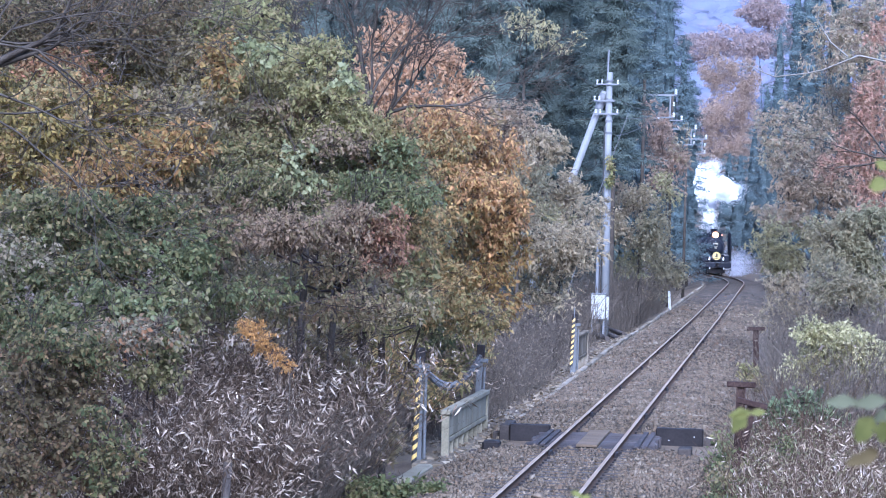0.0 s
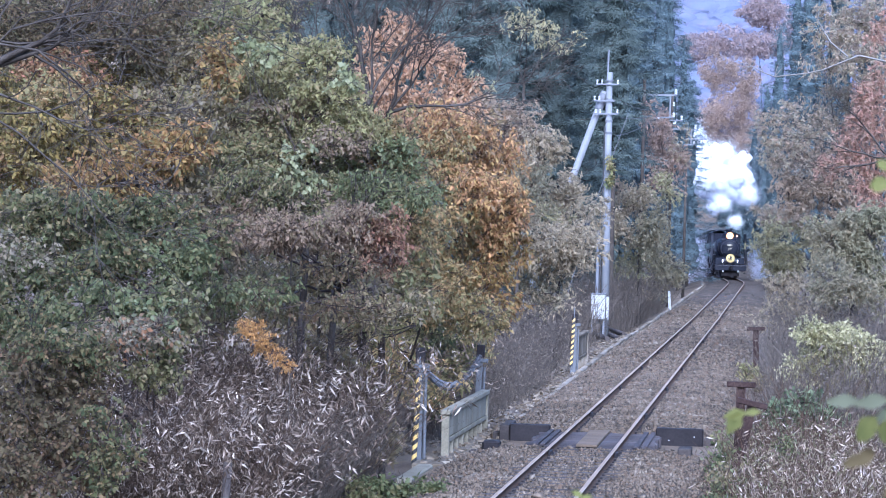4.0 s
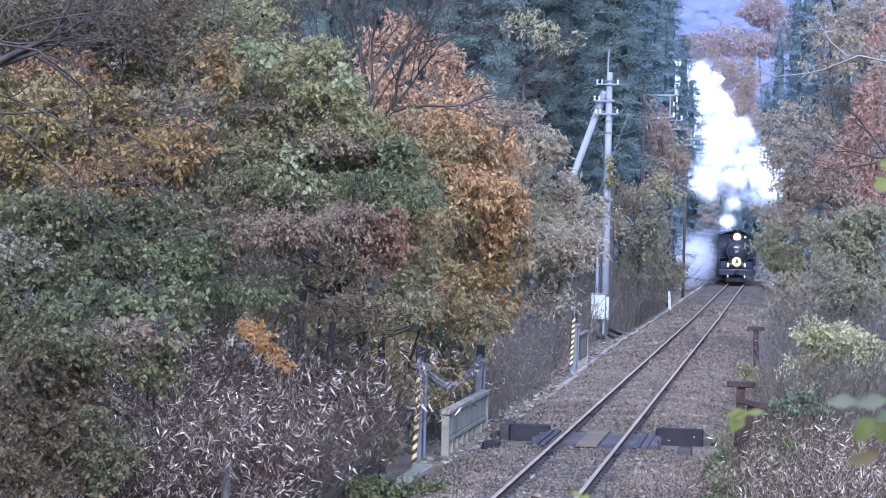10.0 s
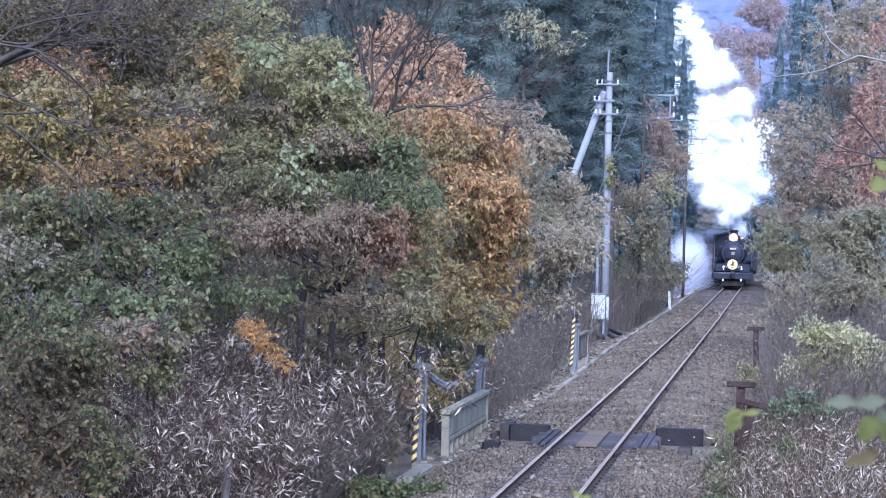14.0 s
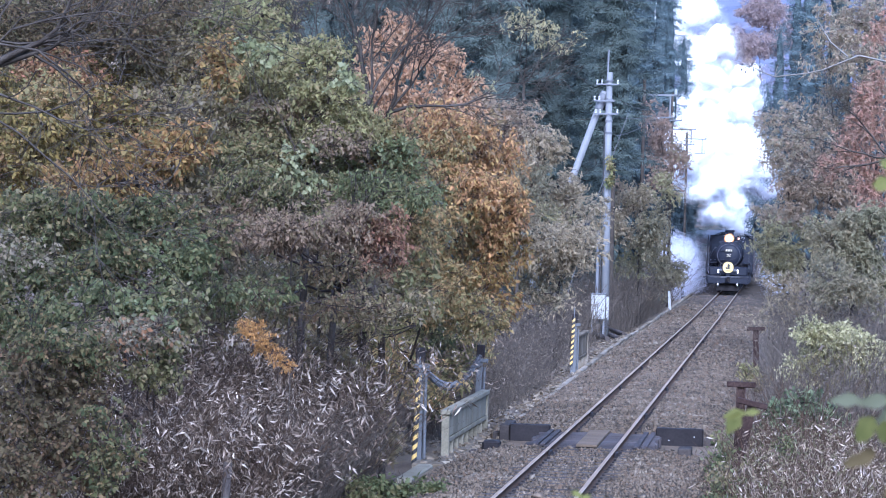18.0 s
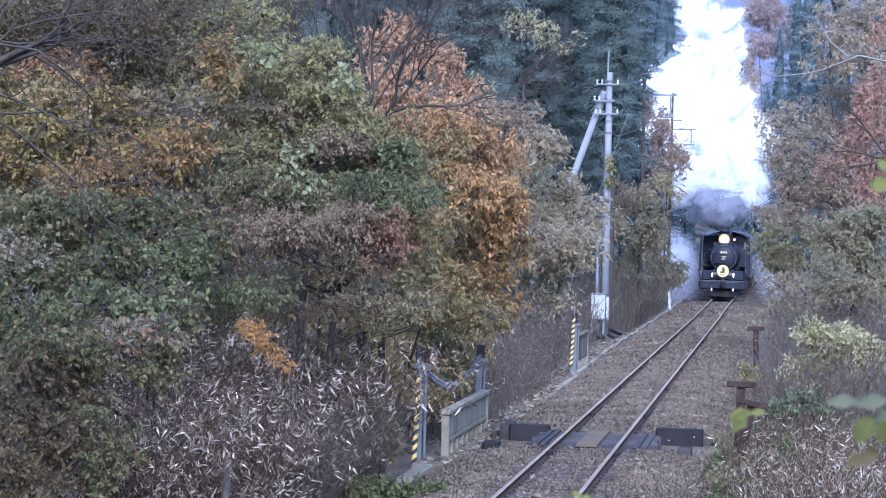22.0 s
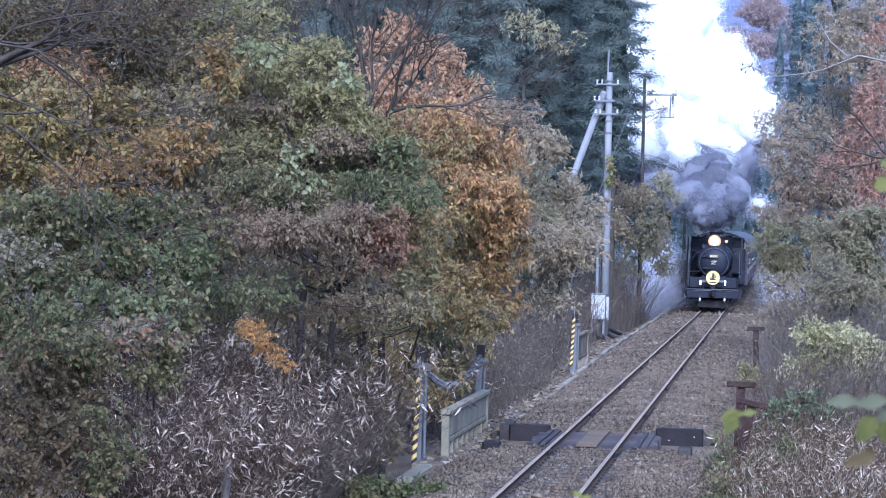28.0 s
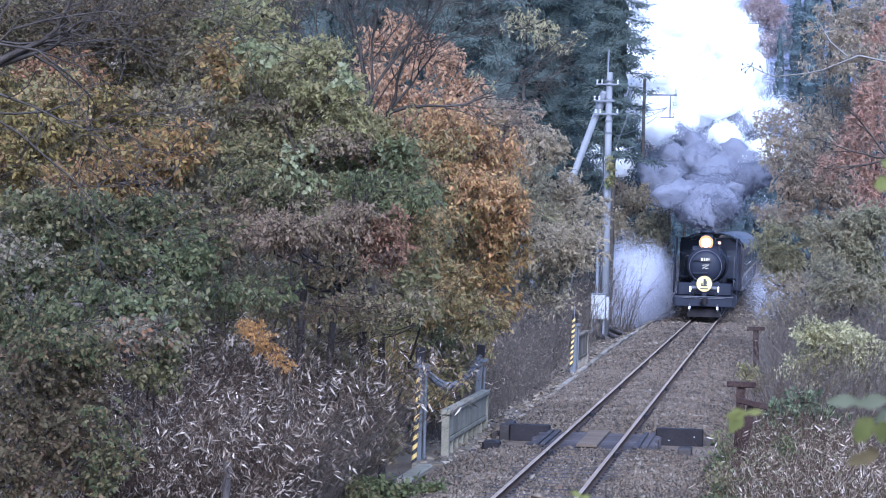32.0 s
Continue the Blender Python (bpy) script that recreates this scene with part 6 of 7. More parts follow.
leafy_tree('vine', 'broad pale green vine leaves climbing over the trees', 'vine', (-4.02, 50.3), (
    (-4.45, 50.9, 6.38, 0.27, 0.26, L_VINE, 0.5),
    (-3.59, 48.9, 4.66, 0.30, 0.30, L_VINE, 0.55),
    (-4.81, 51.1, 6.53, 0.18, 0.15, L_VINE, 0.4),
    (-3.23, 50.4, 5.93, 0.27, 0.16, L_VINE, 0.35),
), 12, leaf=(0.074, 0.060), droop=0.6, r0=0.01, twig=M_TWIG)
leafy_tree('fern', 'withered bright orange fern frond clump', 'fern', (-3.37, 46.0), (
    (-3.62, 44.5, 2.35, 0.16, 0.13, L_FERN, 1.0),
    (-3.45, 44.5, 2.19, 0.16, 0.13, L_FERN, 1.0),
    (-3.29, 44.5, 2.02, 0.13, 0.10, L_FERN, 1.0),
    (-3.14, 44.5, 1.88, 0.10, 0.07, L_FERN, 1.0),
), 10, leaf=(0.037, 0.012), droop=1.0, r0=0.008, twig=M_TWIG)
leafy_tree('tree', 'pinkish-brown tree with thinning, haze-tinted leaves', 'tree', (-4.40, 99.5), (
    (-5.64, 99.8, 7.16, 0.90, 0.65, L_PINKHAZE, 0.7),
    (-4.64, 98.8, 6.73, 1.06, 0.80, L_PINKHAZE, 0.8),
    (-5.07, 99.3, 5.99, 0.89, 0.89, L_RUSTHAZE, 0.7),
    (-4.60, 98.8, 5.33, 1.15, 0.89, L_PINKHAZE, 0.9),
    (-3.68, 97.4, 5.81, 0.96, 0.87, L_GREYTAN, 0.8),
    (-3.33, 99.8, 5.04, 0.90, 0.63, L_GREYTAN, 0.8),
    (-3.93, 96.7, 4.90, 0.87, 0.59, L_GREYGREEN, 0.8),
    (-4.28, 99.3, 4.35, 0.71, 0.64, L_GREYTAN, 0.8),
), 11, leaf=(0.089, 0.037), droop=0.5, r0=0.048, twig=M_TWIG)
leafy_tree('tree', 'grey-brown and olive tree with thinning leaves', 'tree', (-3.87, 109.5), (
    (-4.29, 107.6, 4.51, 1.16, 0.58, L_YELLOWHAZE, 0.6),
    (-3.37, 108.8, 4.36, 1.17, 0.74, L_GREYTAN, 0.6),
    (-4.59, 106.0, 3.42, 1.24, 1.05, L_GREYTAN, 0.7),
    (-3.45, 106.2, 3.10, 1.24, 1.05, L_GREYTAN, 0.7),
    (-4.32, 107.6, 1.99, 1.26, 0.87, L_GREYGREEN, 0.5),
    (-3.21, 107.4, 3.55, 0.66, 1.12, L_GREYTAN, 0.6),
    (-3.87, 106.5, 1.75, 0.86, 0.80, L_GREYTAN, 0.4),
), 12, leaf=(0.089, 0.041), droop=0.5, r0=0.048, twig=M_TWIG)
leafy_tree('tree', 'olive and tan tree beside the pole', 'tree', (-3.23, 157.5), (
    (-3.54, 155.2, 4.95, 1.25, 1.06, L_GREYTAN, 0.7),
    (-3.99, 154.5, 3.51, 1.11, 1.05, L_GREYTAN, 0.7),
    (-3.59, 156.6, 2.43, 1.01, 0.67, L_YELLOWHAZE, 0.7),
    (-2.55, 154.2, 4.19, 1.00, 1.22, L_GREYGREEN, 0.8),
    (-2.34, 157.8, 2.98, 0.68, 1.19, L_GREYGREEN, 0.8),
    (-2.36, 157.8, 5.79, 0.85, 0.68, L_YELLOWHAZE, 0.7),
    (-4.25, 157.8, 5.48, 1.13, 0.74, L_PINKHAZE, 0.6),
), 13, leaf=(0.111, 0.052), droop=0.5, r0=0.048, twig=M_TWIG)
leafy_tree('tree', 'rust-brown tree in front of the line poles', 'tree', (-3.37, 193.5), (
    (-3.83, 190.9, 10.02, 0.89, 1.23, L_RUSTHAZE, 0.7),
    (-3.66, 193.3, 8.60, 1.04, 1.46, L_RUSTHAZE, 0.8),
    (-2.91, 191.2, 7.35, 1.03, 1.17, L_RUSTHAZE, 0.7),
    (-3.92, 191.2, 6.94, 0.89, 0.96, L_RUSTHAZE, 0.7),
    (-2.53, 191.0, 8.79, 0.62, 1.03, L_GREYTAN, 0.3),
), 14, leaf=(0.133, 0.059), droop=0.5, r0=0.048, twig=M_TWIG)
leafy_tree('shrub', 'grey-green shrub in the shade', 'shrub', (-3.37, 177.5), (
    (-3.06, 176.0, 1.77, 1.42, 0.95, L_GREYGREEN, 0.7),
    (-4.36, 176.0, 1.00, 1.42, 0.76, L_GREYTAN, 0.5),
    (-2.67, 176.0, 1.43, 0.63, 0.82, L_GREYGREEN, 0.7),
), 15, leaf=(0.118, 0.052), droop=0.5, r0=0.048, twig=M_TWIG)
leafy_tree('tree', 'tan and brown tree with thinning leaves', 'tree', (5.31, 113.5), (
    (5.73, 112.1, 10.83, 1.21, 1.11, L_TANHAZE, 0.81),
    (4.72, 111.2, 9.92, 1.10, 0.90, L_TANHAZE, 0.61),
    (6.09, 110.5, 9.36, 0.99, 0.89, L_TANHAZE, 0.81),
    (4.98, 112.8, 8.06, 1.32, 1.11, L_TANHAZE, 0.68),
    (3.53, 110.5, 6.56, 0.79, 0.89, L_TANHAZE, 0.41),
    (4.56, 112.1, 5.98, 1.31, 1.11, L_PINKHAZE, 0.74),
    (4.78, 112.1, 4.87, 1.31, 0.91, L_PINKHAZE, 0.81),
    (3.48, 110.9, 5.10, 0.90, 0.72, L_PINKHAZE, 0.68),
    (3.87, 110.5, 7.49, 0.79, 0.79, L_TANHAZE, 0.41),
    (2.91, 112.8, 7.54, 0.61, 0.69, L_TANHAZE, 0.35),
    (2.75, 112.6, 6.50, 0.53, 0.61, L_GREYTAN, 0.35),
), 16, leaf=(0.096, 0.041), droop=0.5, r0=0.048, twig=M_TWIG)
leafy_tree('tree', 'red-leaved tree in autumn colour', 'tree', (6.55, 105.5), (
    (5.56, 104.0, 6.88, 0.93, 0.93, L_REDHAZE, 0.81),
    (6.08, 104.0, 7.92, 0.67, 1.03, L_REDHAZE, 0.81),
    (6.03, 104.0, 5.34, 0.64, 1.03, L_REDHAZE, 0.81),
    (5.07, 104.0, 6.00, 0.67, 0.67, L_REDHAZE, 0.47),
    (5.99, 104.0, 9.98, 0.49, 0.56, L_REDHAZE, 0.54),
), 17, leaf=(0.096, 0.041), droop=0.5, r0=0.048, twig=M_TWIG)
leafy_tree('shrub', 'yellowing shrub beside the line', 'shrub', (5.08, 121.5), (
    (2.94, 118.7, 3.61, 0.77, 0.68, L_YELLOWHAZE, 1.08),
    (4.03, 120.6, 3.63, 1.19, 0.91, L_YELLOWHAZE, 1.08),
    (3.65, 120.8, 2.88, 1.30, 0.61, L_YELLOWHAZE, 0.94),
    (3.31, 120.6, 4.41, 0.97, 0.65, L_TANHAZE, 0.81),
), 18, leaf=(0.104, 0.048), droop=0.5, r0=0.048, twig=M_TWIG)
leafy_tree('shrub', 'grey-olive shrub beside the line', 'shrub', (5.45, 101.5), (
    (4.90, 99.6, 3.68, 1.16, 0.93, L_GREYGREEN, 1.08),
    (5.87, 99.2, 3.79, 0.98, 0.98, L_OLIVEHAZE, 1.08),
    (5.23, 98.0, 2.47, 1.14, 0.79, L_GREYGREEN, 0.94),
    (6.11, 99.6, 2.47, 0.81, 0.98, L_OLIVEHAZE, 1.08),
    (5.16, 101.8, 1.49, 1.01, 0.66, L_GREYTAN, 0.81),
), 19, leaf=(0.089, 0.041), droop=0.5, r0=0.048, twig=M_TWIG)
leafy_tree('shrub', 'grey-brown half-bare shrub at the foot of the bank', 'shrub', (4.79, 109.5), (
    (3.20, 107.6, 2.20, 0.62, 0.58, L_GREYTAN, 0.47),
    (4.09, 107.7, 1.95, 0.87, 0.70, L_GREYTAN, 0.54),
    (3.31, 107.9, 1.21, 0.78, 0.50, L_GREYTAN, 0.41),
    (4.57, 108.8, 0.96, 0.88, 0.51, L_GREYGREEN, 0.47),
), 25, leaf=(0.081, 0.037), droop=0.5, r0=0.048, twig=M_TWIG)
leafy_tree('shrub', 'pale yellow-green shrub in flower', 'shrub', (4.57, 73.5), (
    (4.12, 72.0, 1.46, 0.67, 0.44, L_LIME, 1.2),
    (4.71, 72.0, 1.55, 0.75, 0.47, L_LIME, 1.2),
    (5.22, 72.0, 1.16, 0.54, 0.57, L_LIME, 1.1),
    (4.02, 72.0, 0.98, 0.65, 0.44, L_LIME, 0.9),
    (4.67, 72.0, 1.02, 0.75, 0.44, L_YELLOWING, 1.0),
    (4.68, 72.0, 0.66, 0.65, 0.34, L_OLIVE, 0.8),
), 20, leaf=(0.059, 0.03), droop=0.5, r0=0.048, twig=M_TWIG)
leafy_tree('shrub', 'green leafy shrub on the bank', 'shrub', (3.53, 59.5), (
    (3.81, 58.0, 0.94, 0.48, 0.33, L_BANKGREEN, 1.1),
    (3.51, 58.0, 0.61, 0.40, 0.35, L_BANKGREEN, 1.0),
    (4.16, 58.0, 0.63, 0.42, 0.23, L_BANKGREEN, 0.6),
    (2.65, 58.0, -0.43, 0.38, 0.31, L_BANKGREEN, 0.6),
), 21, leaf=(0.089, 0.063), droop=0.5, r0=0.048, twig=M_TWIG)
leafy_tree('tree', 'olive broadleaf boughs before the cedars', 'tree', (-6.10, 121.5), (
    (-5.83, 119.7, 10.98, 1.18, 0.56, L_YELLOWHAZE, 0.35),
    (-4.92, 121.3, 10.49, 0.87, 0.48, L_YELLOWHAZE, 0.3),
    (-7.56, 120.6, 8.88, 0.65, 0.43, L_YELLOWHAZE, 0.2),
), 22, leaf=(0.111, 0.052), droop=0.5, r0=0.048, twig=M_TWIG)
plant('tree', 'dense dark green tree at the back of the bank', 'tree', (-9.88, 64.00), (
    (-11.72, 64.95, 7.52, 1.30, 1.17, 1.08, L_DEEP, 2600),
    (-9.86, 64.58, 7.65, 1.29, 1.16, 1.08, L_MIXED, 2600),
    (-8.15, 64.36, 7.34, 1.29, 1.16, 1.07, L_DEEP, 2600),
    (-11.04, 64.12, 5.74, 1.28, 1.15, 1.07, L_DEEP, 2600),
    (-9.25, 64.01, 5.56, 1.28, 1.15, 1.07, L_MIXED, 2600),
    (-7.41, 63.53, 5.59, 1.27, 1.14, 1.06, L_DEEP, 2600),
    (-11.16, 64.89, 3.79, 1.30, 1.17, 1.08, L_DEEP, 2600),
    (-8.72, 63.80, 3.63, 1.28, 1.15, 1.06, L_DEEP, 2600),), 21, leaf=(0.1, 0.05), r0=0.12)
plant('tree', 'dense dark green tree at the back of the bank', 'tree', (-6.22, 70.00), (
    (-7.96, 69.97, 7.68, 1.28, 1.15, 1.11, L_MIXED, 2600),
    (-7.21, 69.51, 4.50, 1.27, 1.15, 1.10, L_DEEP, 2600),
    (-5.81, 69.57, 4.89, 1.28, 1.15, 1.10, L_MIXED, 2600),
    (-6.29, 69.93, 3.00, 1.28, 1.15, 1.11, L_DEEP, 2600),
    (-4.69, 70.29, 3.52, 1.29, 1.16, 1.11, L_BROWN, 2600),
    (-3.92, 69.29, 5.40, 1.27, 1.14, 1.10, L_BROWN, 2600),
    (-4.68, 69.56, 2.00, 1.28, 1.15, 1.10, L_DEEP, 2600),
    (-7.94, 69.90, 2.72, 1.28, 1.15, 1.11, L_DEEP, 2600),), 22, leaf=(0.1, 0.05), r0=0.12)
# filler shrub added as a dark backing to the pale bamboo leaves
plant('shrub', 'dark filler shrub behind the bamboo grass', 'shrub', (-5.63, 56.00), (
    (-6.99, 55.01, 1.41, 0.92, 0.83, 0.64, L_DEEP, 3000),
    (-5.88, 55.18, 0.88, 0.92, 0.83, 0.64, L_DEEP, 3000),
    (-4.71, 54.85, 1.03, 0.91, 0.82, 0.64, L_DULL, 3000),
    (-3.59, 54.85, 0.97, 0.91, 0.82, 0.64, L_DULL, 3000),
    (-6.47, 54.36, 0.26, 0.91, 0.82, 0.63, L_DEEP, 3000),
    (-5.25, 55.54, -0.05, 0.93, 0.83, 0.65, L_DEEP, 3000),
    (-3.95, 55.67, -0.02, 0.93, 0.84, 0.65, L_DULL, 3000),), 26)
plant('shrub', 'dark evergreen shrub under the trees', 'shrub', (-7.51, 60.00), (
    (-7.93, 63.96, 1.60, 1.17, 1.06, 0.85, L_DEEP, 2200),
    (-6.14, 63.01, 1.46, 1.16, 1.04, 0.84, L_DULL, 2200),
    (-5.03, 64.22, 1.67, 1.18, 1.06, 0.86, L_DULL, 2200),
    (-3.86, 63.64, 1.19, 1.17, 1.05, 0.85, L_OCHRE, 2200),
    (-7.49, 64.47, 2.36, 1.18, 1.06, 0.86, L_DULL, 2200),), 23)
thicket('bamboo_grass', 'dense dry bamboo grass with pale bleached leaves', 'bamboo grass', -5.35, -3.62, 42.5, 47, 1.4, 2.5, 1300, 51, (.105, .02), L_SASA, 20, .75, M_STALK, .004, .42, .3, 5)
thicket('bamboo_grass', 'dense dry bamboo grass with pale bleached leaves', 'bamboo grass', -6.3, -3.42, 48, 53, 1.9, 3.1, 1400, 52, (.11, .021), L_SASA, 20, .75, M_STALK, .004, .42, .4, 5)
thicket('bramble', 'tangle of grey leafless stems on the bank', 'brush', -3.75, -2.95, 45, 53, 1.0, 2.0, 1700, 53, (.08, .03), L_GREYLEAF, 2, .3, M_BRUSH, .005, .25)
thicket('bramble', 'tangle of dark leafless stems beside the kerb', 'brush', -5.4, -2.95, 71, 96, .8, 2.5, 2300, 54, (.06, .03), L_GREYLEAF, 5, .3, M_BRUSH, .0045, .3)
thicket('bramble', 'grey leafless stems along the kerb', 'brush', -6.5, -3.9, 100, 140, 1.0, 2.6, 900, 55, (.11, .04), L_GREYLEAF, 4, .3, M_BRUSH, .01, .3)
thicket('bramble', 'grey leafless stems along the far kerb', 'brush', -6.5, -3.2, 146, 205, 1.4, 3.4, 2600, 59, (.09, .035), L_GREYLEAF, 3, .3, M_BRUSH, .009, .3)
plant('shrub', 'low dark green shrub at the kerb', 'shrub', (-2.02, 49.00), (
    (-2.31, 49.00, -0.10, 0.41, 0.30, 0.20, L_GREEN, 900),
    (-1.81, 49.30, -0.06, 0.33, 0.30, 0.20, L_GREEN, 800),
    (-2.58, 48.50, -0.17, 0.32, 0.30, 0.18, L_MIXED, 600),), 36, leaf=(0.07, 0.04), r0=0.02)
plant('shrub', 'green shrub behind the cable posts', 'shrub', (-3.70, 72.00), (
    (-4.34, 72.00, 1.35, 0.48, 0.45, 0.54, L_MIXED, 900),
    (-3.69, 73.00, 0.85, 0.55, 0.49, 0.49, L_GREEN, 1000),
    (-3.84, 71.00, 0.21, 0.53, 0.48, 0.53, L_MIXED, 1000),
    (-3.40, 75.00, 1.29, 0.50, 0.45, 0.50, L_OCHRE, 800),), 37, leaf=(0.1, 0.045))
thicket('dry_grass', 'dry pale straw grass and weeds on the bank', 'grass', 2.95, 5.0, 44, 56, .4, 1.25, 1700, 56, (.10, .017), L_STRAW, 8, .5, M_STALK, .005, .3)
thicket('bramble', 'tangle of grey leafless stems on the bank', 'brush', 3.1, 6.2, 56, 130, .8, 2.0, 3600, 57, (.07, .03), L_GREYLEAF, 2, .3, M_BRUSH, .007, .3)
thicket('dry_stalks', 'long leafless reddish-brown stalks on the bank', 'stalks', 2.95, 4.6, 52, 62, .9, 1.9, 260, 60, (.05, .02), L_STRAW, 0, .5, M_STALK, .006, .35)
thicket('weeds', 'low green weeds at the ballast edge', 'weeds', 2.35, 4.4, 48, 62, .25, .75, 800, 58, (.08, .05), L_GREEN, 6, .2)
plant('weeds', 'pale green weeds at the ballast edge', 'weeds', (2.65, 80.00), (
    (2.64, 80.00, 0.52, 0.36, 0.40, 0.20, L_YELLOWING, 500),
    (2.91, 79.00, 0.30, 0.26, 0.40, 0.24, L_DULL, 300),), 60, leaf=(0.1, 0.05), r0=0.01)
plant('shrub', 'green creeper over the bank', 'shrub', (2.97, 50.00), (
    (3.08, 50.50, 0.25, 0.25, 0.40, 0.22, L_MIXED, 500),
    (2.63, 50.00, 0.18, 0.30, 0.40, 0.25, L_DULL, 450),
    (3.53, 51.00, 0.52, 0.31, 0.40, 0.29, L_GREEN, 450),), 61, leaf=(0.055, 0.032), r0=0.012)
leaf_litter(-6.0, -2.15, 66, 150, 6000, 91)
leaf_litter(-2.8, -1.8, 57.6, 67.6, 420, 92, -0.28)
bare_branches('tree', 'leafless dark-barked tree with long arching twigs', (-6.6, 38), (-5.98, 38.0, 5.82), ((1, .1, .05), (.9, .2, .35)), 2.6, .026, 66, 2, M_BARK, '', .0, 2, .5)
bare_branches('tree', 'leaning leafless dark tree on the bank', (-6.9, 41.0), (-6.32, 40.0, 5.42), ((.8, 0, .62), (.7, 0, .95)), 1.7, .08, 70, 2, M_BARK, '', .02, 2, .4)
bare_branches('tree', 'leafless dark-stemmed tree rising out of the shrubs', (-3.80, 58.0), (-3.31, 54.0, 5.69), ((.1, -.1, 1), (.42, -.1, 1), (-.3, -.1, 1), (-.05, .1, 1)), 2.1, .05, 71, 3, M_BARK, '', .02, 2, .3)
bare_branches('tree', 'leafless dark-stemmed tree leaning over the shrubs', (-3.40, 58.0), (-2.98, 54.0, 5.56), ((.85, -.1, .62), (.95, -.1, .4), (.5, -.1, .9)), 1.9, .045, 72, 3, M_BARK, '', .03, 2, .3)
bare_branches('tree', 'leafless grey tree with long level boughs', (-7.3, 39.6), (-6.08, 39.5, 4.96), ((1, .05, -.02), (1, .05, .16)), 2.4, .022, 73, 2, M_BARK, '', .0, 2, .5)
bare_branches('tree', 'leafless dark tree with long level boughs', (-7.6, 41.0), (-6.35, 40.5, 5.89), ((1, .05, -.1), (1, .05, .05)), 2.5, .024, 74, 2, M_BARK, '', .0, 2, .5)
bare_branches('tree', 'leafless dark-barked tree with spreading twigs', (-7.2, 36), (-5.54, 36.0, 5.28), ((1, .2, .3), (.8, .3, .8), (.9, 0, -.2)), 2.3, .028, 61, 2, M_BARK, '', .02, 2, .5)
bare_branches('tree', 'leafless grey tree above the shrubs', (-4.02, 60.0), (-3.71, 57.0, 5.41), ((-.3, -.5, 1), (.25, -.5, .9), (-.6, -.4, .8)), 2.7, .026, 62, 3, M_BARK, '', .03, 2)
bare_branches('tree', 'leafless dark tree above the shrubs', (-4.83, 60.0), (-4.57, 57.0, 5.92), ((-.6, -.5, .5), (.1, -.5, 1), (-.2, -.5, .9)), 2.2, .02, 63, 3, M_BARK, '', .03, 2)
bare_branches('tree', 'leafless dark tree in the thicket', (6.64, 101.0), (6.43, 101.0, 6.14), ((-.9, -.1, -.4), (-.5, 0, .7), (-.9, 0, .1)), 2.3, .05, 65, 2)
bare_branches('tree', 'thin leafless twigs under the orange tree', (-4.04, 60.0), (-2.63, 56.5, 2.11), ((-1, -.1, .1), (-.8, -.1, -.35), (-.7, -.1, .45), (-.9, .1, -.1)), 1.1, .018, 68, 2, M_BARK, '', .0, 3)
pod_branch(((6.5, 103.0, 9.05), (5.48, 103.0, 9.26), (4.42, 103.0, 8.8), (3.97, 103.0, 8.69), (2.97, 103.0, 8.56), (2.61, 103.0, 8.69), (2.26, 103.0, 8.86)), 0, ((1.99, 103.0, 8.92), (1.96, 103.0, 8.75), (2.08, 103.0, 8.68), (2.28, 103.0, 8.94), (2.33, 103.0, 8.75), (2.52, 103.0, 8.86), (3.06, 103.0, 8.92), (3.3, 103.0, 8.91), (3.8, 103.0, 9.16), (4.09, 103.0, 9.17), (4.06, 103.0, 9.0)))
pod_branch(((5.14, 103.0, 9.22), (4.62, 103.0, 9.64), (4.37, 103.0, 10.03), (4.21, 103.0, 10.31), (4.25, 103.0, 10.57)), 0, ((4.25, 103.0, 10.01), (4.41, 103.0, 9.98), (4.4, 103.0, 10.09)))
conifer(-4.33, 152.0, 25.0, 2.2, L_FIR, 100, 48000, .33)
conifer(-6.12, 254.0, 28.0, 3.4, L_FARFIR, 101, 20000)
conifer(-24.46, 238.0, 27.5, 3.3, L_FIR, 102, 6000)
conifer(-22.07, 242.0, 22.7, 3.1, L_FIR, 103, 6000)
conifer(-19.05, 236.0, 22.8, 3.6, L_FIR, 104, 7000)
conifer(-16.21, 240.0, 26.9, 3.3, L_FIR, 105, 7000)
conifer(-14.57, 245.0, 23.8, 3.0, L_FIR, 106, 7000)
conifer(-12.30, 248.0, 24.9, 3.6, L_FIR, 107, 7000)
conifer(-10.03, 252.0, 22.2, 3.4, L_FIR, 108, 7000)
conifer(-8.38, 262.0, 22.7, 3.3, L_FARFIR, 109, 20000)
conifer(-11.89, 150.0, 24.8, 3.0, L_FIR, 110, 32000)
conifer(-11.37, 158.0, 24.9, 3.7, L_FIR, 111, 54000)
conifer(-9.37, 150.0, 26.9, 3.7, L_FIR, 112, 54000)
conifer(-9.26, 165.0, 24.7, 3.3, L_FIR, 113, 54000)
conifer(-7.54, 160.0, 25.2, 3.2, L_FIR, 114, 54000)
conifer(-7.10, 175.0, 22.4, 3.5, L_FIR, 115, 60000)
conifer(-6.77, 185.0, 23.3, 3.3, L_FIR, 116, 60000)
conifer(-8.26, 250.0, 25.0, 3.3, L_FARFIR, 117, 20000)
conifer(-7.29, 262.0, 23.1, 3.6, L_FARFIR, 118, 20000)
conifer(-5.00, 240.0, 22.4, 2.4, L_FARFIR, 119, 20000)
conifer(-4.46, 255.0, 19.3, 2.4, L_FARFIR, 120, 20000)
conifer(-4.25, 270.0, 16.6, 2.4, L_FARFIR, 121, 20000)
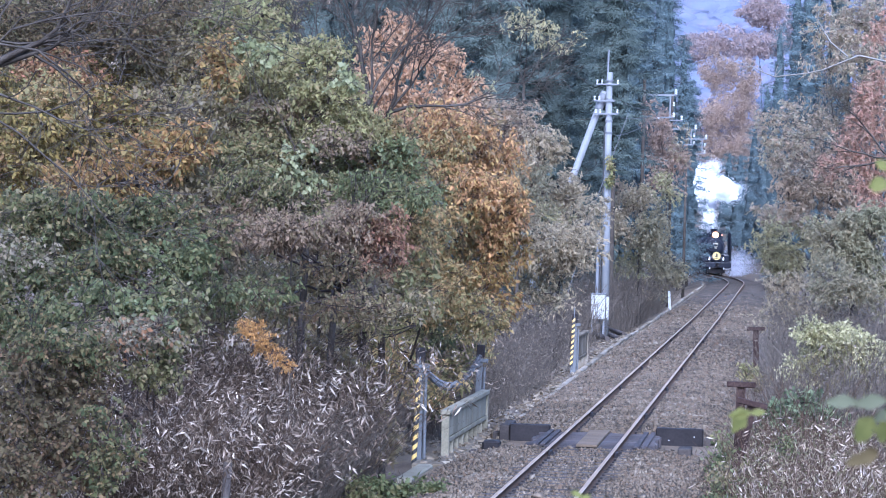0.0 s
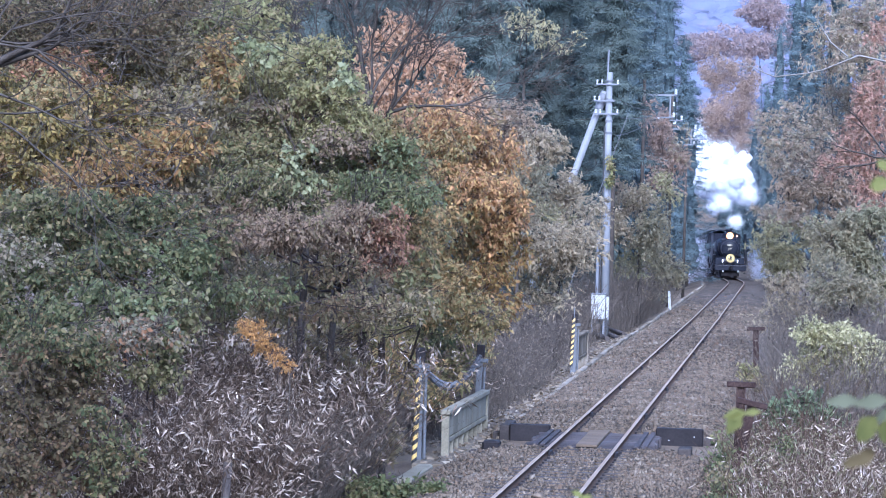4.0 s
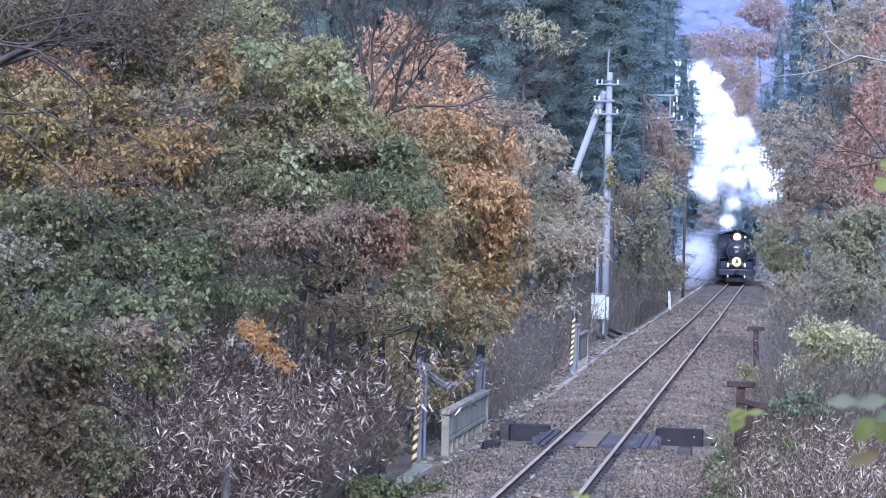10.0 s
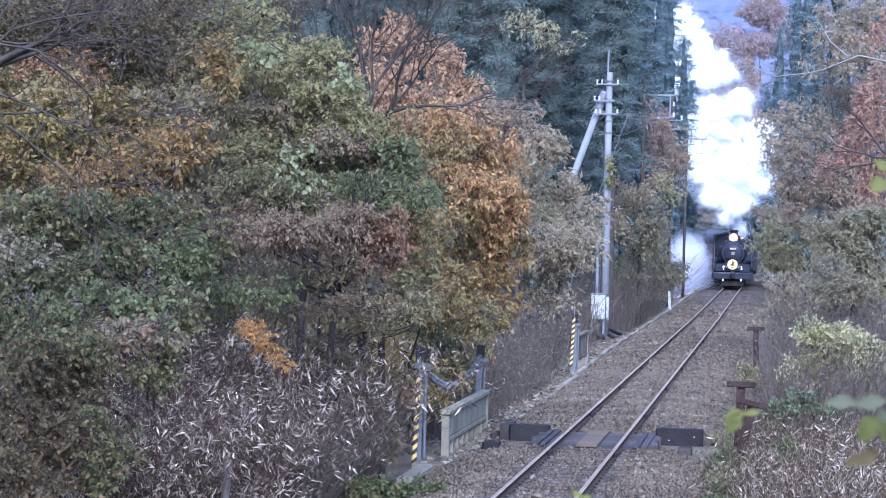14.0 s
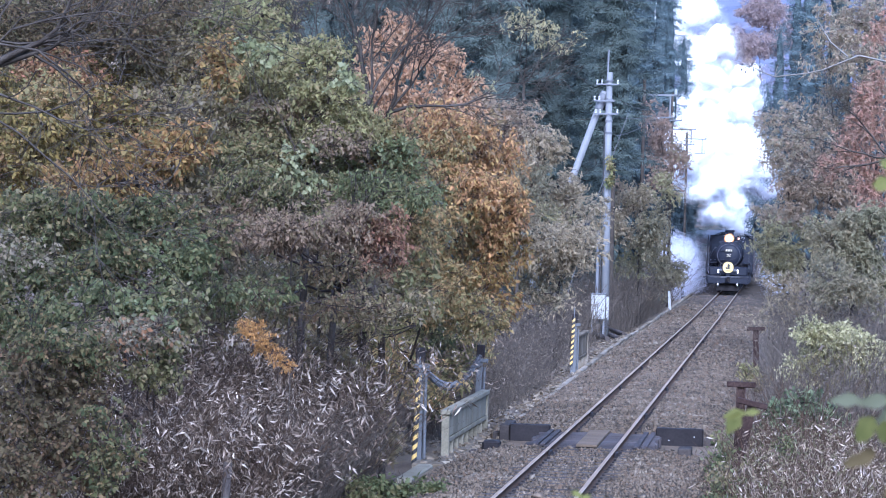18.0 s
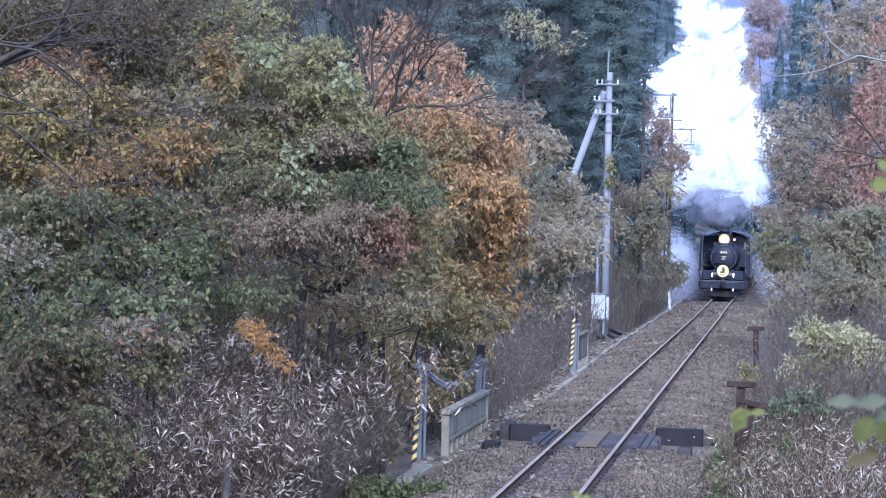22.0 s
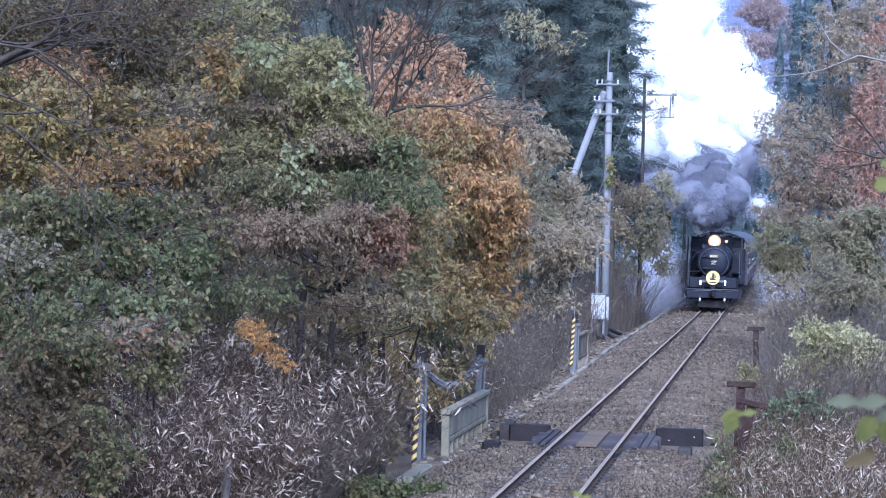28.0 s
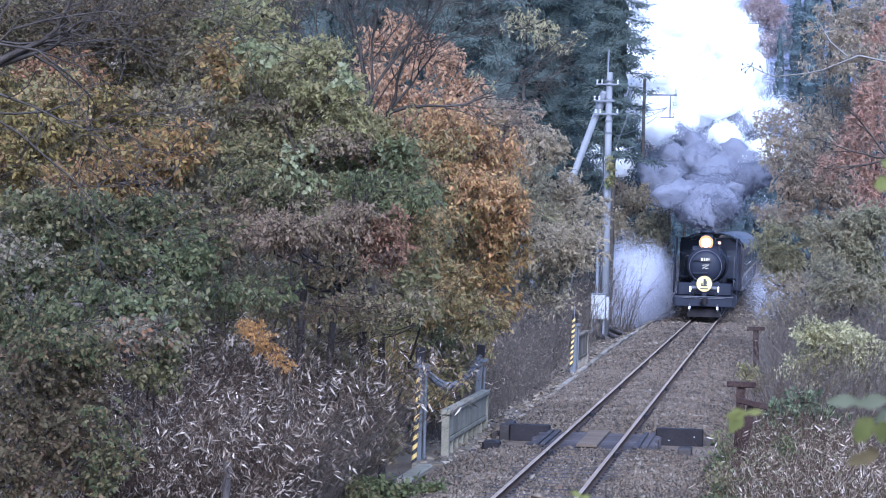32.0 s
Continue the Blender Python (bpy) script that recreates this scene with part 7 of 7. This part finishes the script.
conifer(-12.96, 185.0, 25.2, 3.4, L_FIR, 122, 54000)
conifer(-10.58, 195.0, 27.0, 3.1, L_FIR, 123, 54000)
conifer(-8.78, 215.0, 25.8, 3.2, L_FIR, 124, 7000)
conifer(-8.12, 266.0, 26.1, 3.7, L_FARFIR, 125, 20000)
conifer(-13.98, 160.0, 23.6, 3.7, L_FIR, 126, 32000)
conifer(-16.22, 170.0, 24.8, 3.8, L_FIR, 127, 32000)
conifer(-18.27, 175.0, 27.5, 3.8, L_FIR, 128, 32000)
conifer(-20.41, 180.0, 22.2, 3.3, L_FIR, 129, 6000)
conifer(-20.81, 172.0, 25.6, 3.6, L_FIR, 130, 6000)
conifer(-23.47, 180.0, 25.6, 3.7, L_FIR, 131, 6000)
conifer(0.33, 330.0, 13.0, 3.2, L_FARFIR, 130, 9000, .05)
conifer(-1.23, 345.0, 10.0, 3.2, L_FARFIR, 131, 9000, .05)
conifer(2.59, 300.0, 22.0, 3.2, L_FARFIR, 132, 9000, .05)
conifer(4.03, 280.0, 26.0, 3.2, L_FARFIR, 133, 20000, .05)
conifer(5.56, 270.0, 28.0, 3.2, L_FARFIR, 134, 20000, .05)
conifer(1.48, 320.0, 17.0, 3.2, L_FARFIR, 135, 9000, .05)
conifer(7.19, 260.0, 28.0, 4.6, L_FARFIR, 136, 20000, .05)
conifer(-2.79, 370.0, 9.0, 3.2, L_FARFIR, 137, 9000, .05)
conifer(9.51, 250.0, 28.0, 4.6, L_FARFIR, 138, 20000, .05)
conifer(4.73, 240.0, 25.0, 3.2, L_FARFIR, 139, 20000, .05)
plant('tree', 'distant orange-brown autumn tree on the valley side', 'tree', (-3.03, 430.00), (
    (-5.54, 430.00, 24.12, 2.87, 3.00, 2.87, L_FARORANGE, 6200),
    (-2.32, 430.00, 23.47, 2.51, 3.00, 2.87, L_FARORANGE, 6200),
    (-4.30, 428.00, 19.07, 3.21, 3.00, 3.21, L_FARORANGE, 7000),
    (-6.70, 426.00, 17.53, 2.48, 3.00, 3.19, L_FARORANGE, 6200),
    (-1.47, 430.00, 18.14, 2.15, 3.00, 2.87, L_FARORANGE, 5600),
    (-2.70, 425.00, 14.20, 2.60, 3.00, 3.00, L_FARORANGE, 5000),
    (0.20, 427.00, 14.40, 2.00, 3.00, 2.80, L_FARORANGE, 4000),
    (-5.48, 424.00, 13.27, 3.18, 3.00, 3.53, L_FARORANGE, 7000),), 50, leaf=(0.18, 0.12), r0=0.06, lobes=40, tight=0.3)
plant('tree', 'distant haze-tinted red and pink autumn trees on the hillside', 'tree', (0.46, 440.00), (
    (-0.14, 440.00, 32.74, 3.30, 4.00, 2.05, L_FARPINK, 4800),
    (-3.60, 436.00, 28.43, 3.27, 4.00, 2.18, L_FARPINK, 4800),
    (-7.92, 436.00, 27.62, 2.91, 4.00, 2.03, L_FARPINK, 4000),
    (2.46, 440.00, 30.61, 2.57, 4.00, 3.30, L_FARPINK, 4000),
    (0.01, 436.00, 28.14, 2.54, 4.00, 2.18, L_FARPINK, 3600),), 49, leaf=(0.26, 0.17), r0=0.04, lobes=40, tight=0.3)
hill_forest()
sprig('fresh green vine sprig close to the camera', ((3.327, 12.0, 2.608), (3.301, 12.0, 2.827), (3.27, 12.0, 3.005), (3.26, 12.0, 3.095)), (((3.267, 12.0, 3.121), (-0.9, 0.1, -0.12), 0.084, 0.040), ((3.247, 12.0, 3.124), (-0.45, 0.1, -0.8), 0.092, 0.052), ((3.263, 12.0, 3.121), (0.9, 0, 0.15), 0.060, 0.024),), L_NEARGREEN, 1, 1.2)
sprig('vine sprig with green and browning leaves close to the camera', ((3.739, 10.0, 2.796), (3.726, 10.0, 2.995), (3.712, 10.0, 3.193), (3.694, 10.0, 3.267)), (((3.697, 10.0, 3.275), (-1, 0.3, -0.1), 0.120, 0.043), ((3.608, 10.0, 3.269), (-1, 0.3, 0.0), 0.107, 0.040), ((3.711, 10.0, 3.249), (-0.6, 0.3, -0.4), 0.083, 0.033),), L_NEARPALE, 2, 1.0)
sprig('vine sprig with broad green leaves close to the camera', ((3.755, 10.0, 2.814), (3.738, 10.0, 2.962), (3.698, 10.0, 3.093), (3.655, 10.0, 3.191)), (((3.654, 10.0, 3.227), (-0.45, 0.3, -0.8), 0.100, 0.063), ((3.682, 10.0, 3.218), (0.1, 0.4, -0.9), 0.083, 0.047),), L_NEARGREEN, 3, 1.0)
sprig('vine sprig with withered brown leaves close to the camera', ((3.756, 10.0, 2.797), (3.735, 10.0, 2.962), (3.7, 10.0, 3.043), (3.665, 10.0, 3.108)), (((3.668, 10.0, 3.115), (-1, 0.3, -0.3), 0.110, 0.043), ((3.668, 10.0, 3.132), (-0.6, 0.5, -0.5), 0.100, 0.043), ((3.708, 10.0, 3.027), (0.1, 0.1, -1), 0.067, 0.030),), L_NEARBROWN, 4, 1.0)
sprig('vine sprig with a green leaf close to the camera', ((3.738, 10.0, 3.458), (3.715, 10.0, 3.705), (3.694, 10.0, 3.854), (3.68, 10.0, 3.903)), (((3.685, 10.0, 3.911), (-1, 0.1, -0.1), 0.057, 0.050), ((3.685, 10.0, 3.953), (-0.6, 0, 0.5), 0.043, 0.033),), L_NEARGREEN, 5, 1.0)
sprig('small green sprig close to the camera', ((2.697, 12.0, 2.646), (2.691, 12.0, 2.726), (2.685, 12.0, 2.796)), (((2.693, 12.0, 2.806), (-0.6, 0, 0.35), 0.044, 0.024), ((2.693, 12.0, 2.802), (0.7, 0, 0.2), 0.036, 0.020),), L_NEARGREEN, 6, 0.6)
plant('ivy', 'green ivy climbing on the concrete pole', 'ivy', (-4.06, 143.35), ((-4.06, 143.4, 6.38, .26, .24, .55, L_YELLOWING, 260), (-4.01, 143.4, 5.88, .2, .2, .3, L_GREEN, 120)), 90, leaf=(.13, .08), lobes=9, r0=.015, twigs=2)

# ---- build
M_STONES = leafy("ballast_stone_tints", [(0.057, 0.046, 0.036), (0.115, 0.09, 0.068), (0.162, 0.13, 0.099), (0.126, 0.086, 0.059), (0.232, 0.195, 0.156)], 0.6, 0.0, 0.85)
build_ground()
build_track()
build_culvert()
build_kerb()
build_panel_fence(-2.49, 59.7, 67.6, -0.29, 0.72, "weathered grey-green concrete panel fence")
build_panel_fence(-2.72, 100.5, 106.5, -0.35, 0.9, "weathered pale concrete panel fence", M_KERB, M_CABINET)
build_guard(-2.89, 58.3, -0.4, 0.05, 1.55, 2.0)
build_guard(-2.75, 99.5, -0.35, 0.1, 1.5, 2.0)
build_cable_post(-2.84, 58.5, -0.4, 2.05)
build_cable_post(-2.78, 69.0, -0.4, 1.77, 2.0)
build_cable_post(-2.68, 99.8, -0.4, 1.7)
hanging("cable_bundle", (-2.76, 58.5, 1.31), (-2.73, 69.0, 1.17), 0.42, 0.013, M_GALV, "black cables hung in a grey spiral between posts", "cable", 60)
build_t_post(2.73, 55.0, -0.2, 1.52, 1.0, 0.47)
build_t_post(2.72, 53.0, 0.0, 1.14, 12.0, 0.48)
build_t_post(2.79, 86.0, -0.25, 1.63, -2.0, 0.45)
build_marker(-2.40, 175.4, -0.1)
build_pole()
build_timber_pile()
build_stake(-3.57, 42.2, 0.72)
build_arm_pole(-3.27, 158.0, 10.90, ((10.16, 0.12, 1.52, 1.00),))
build_arm_pole(-3.19, 195.0, 11.80, ((10.22, -0.83, 0.59, 0.00), (9.72, -0.11, 1.41, 0.84)))
build_arm_pole(-2.99, 218.0, 10.23, ((9.83, -0.13, 1.28, 0.91),))
VEHICLES = [(build_locomotive(), 0.0, 12.0), (build_tender(), 13.1, 7.0)]
for n_coach in range(4):
    VEHICLES.append((build_coach(20.6 + 20.0 * n_coach), 20.6 + 20.0 * n_coach, 19.5))
PUFFS = build_steam()
MIST = build_mist()
motions()
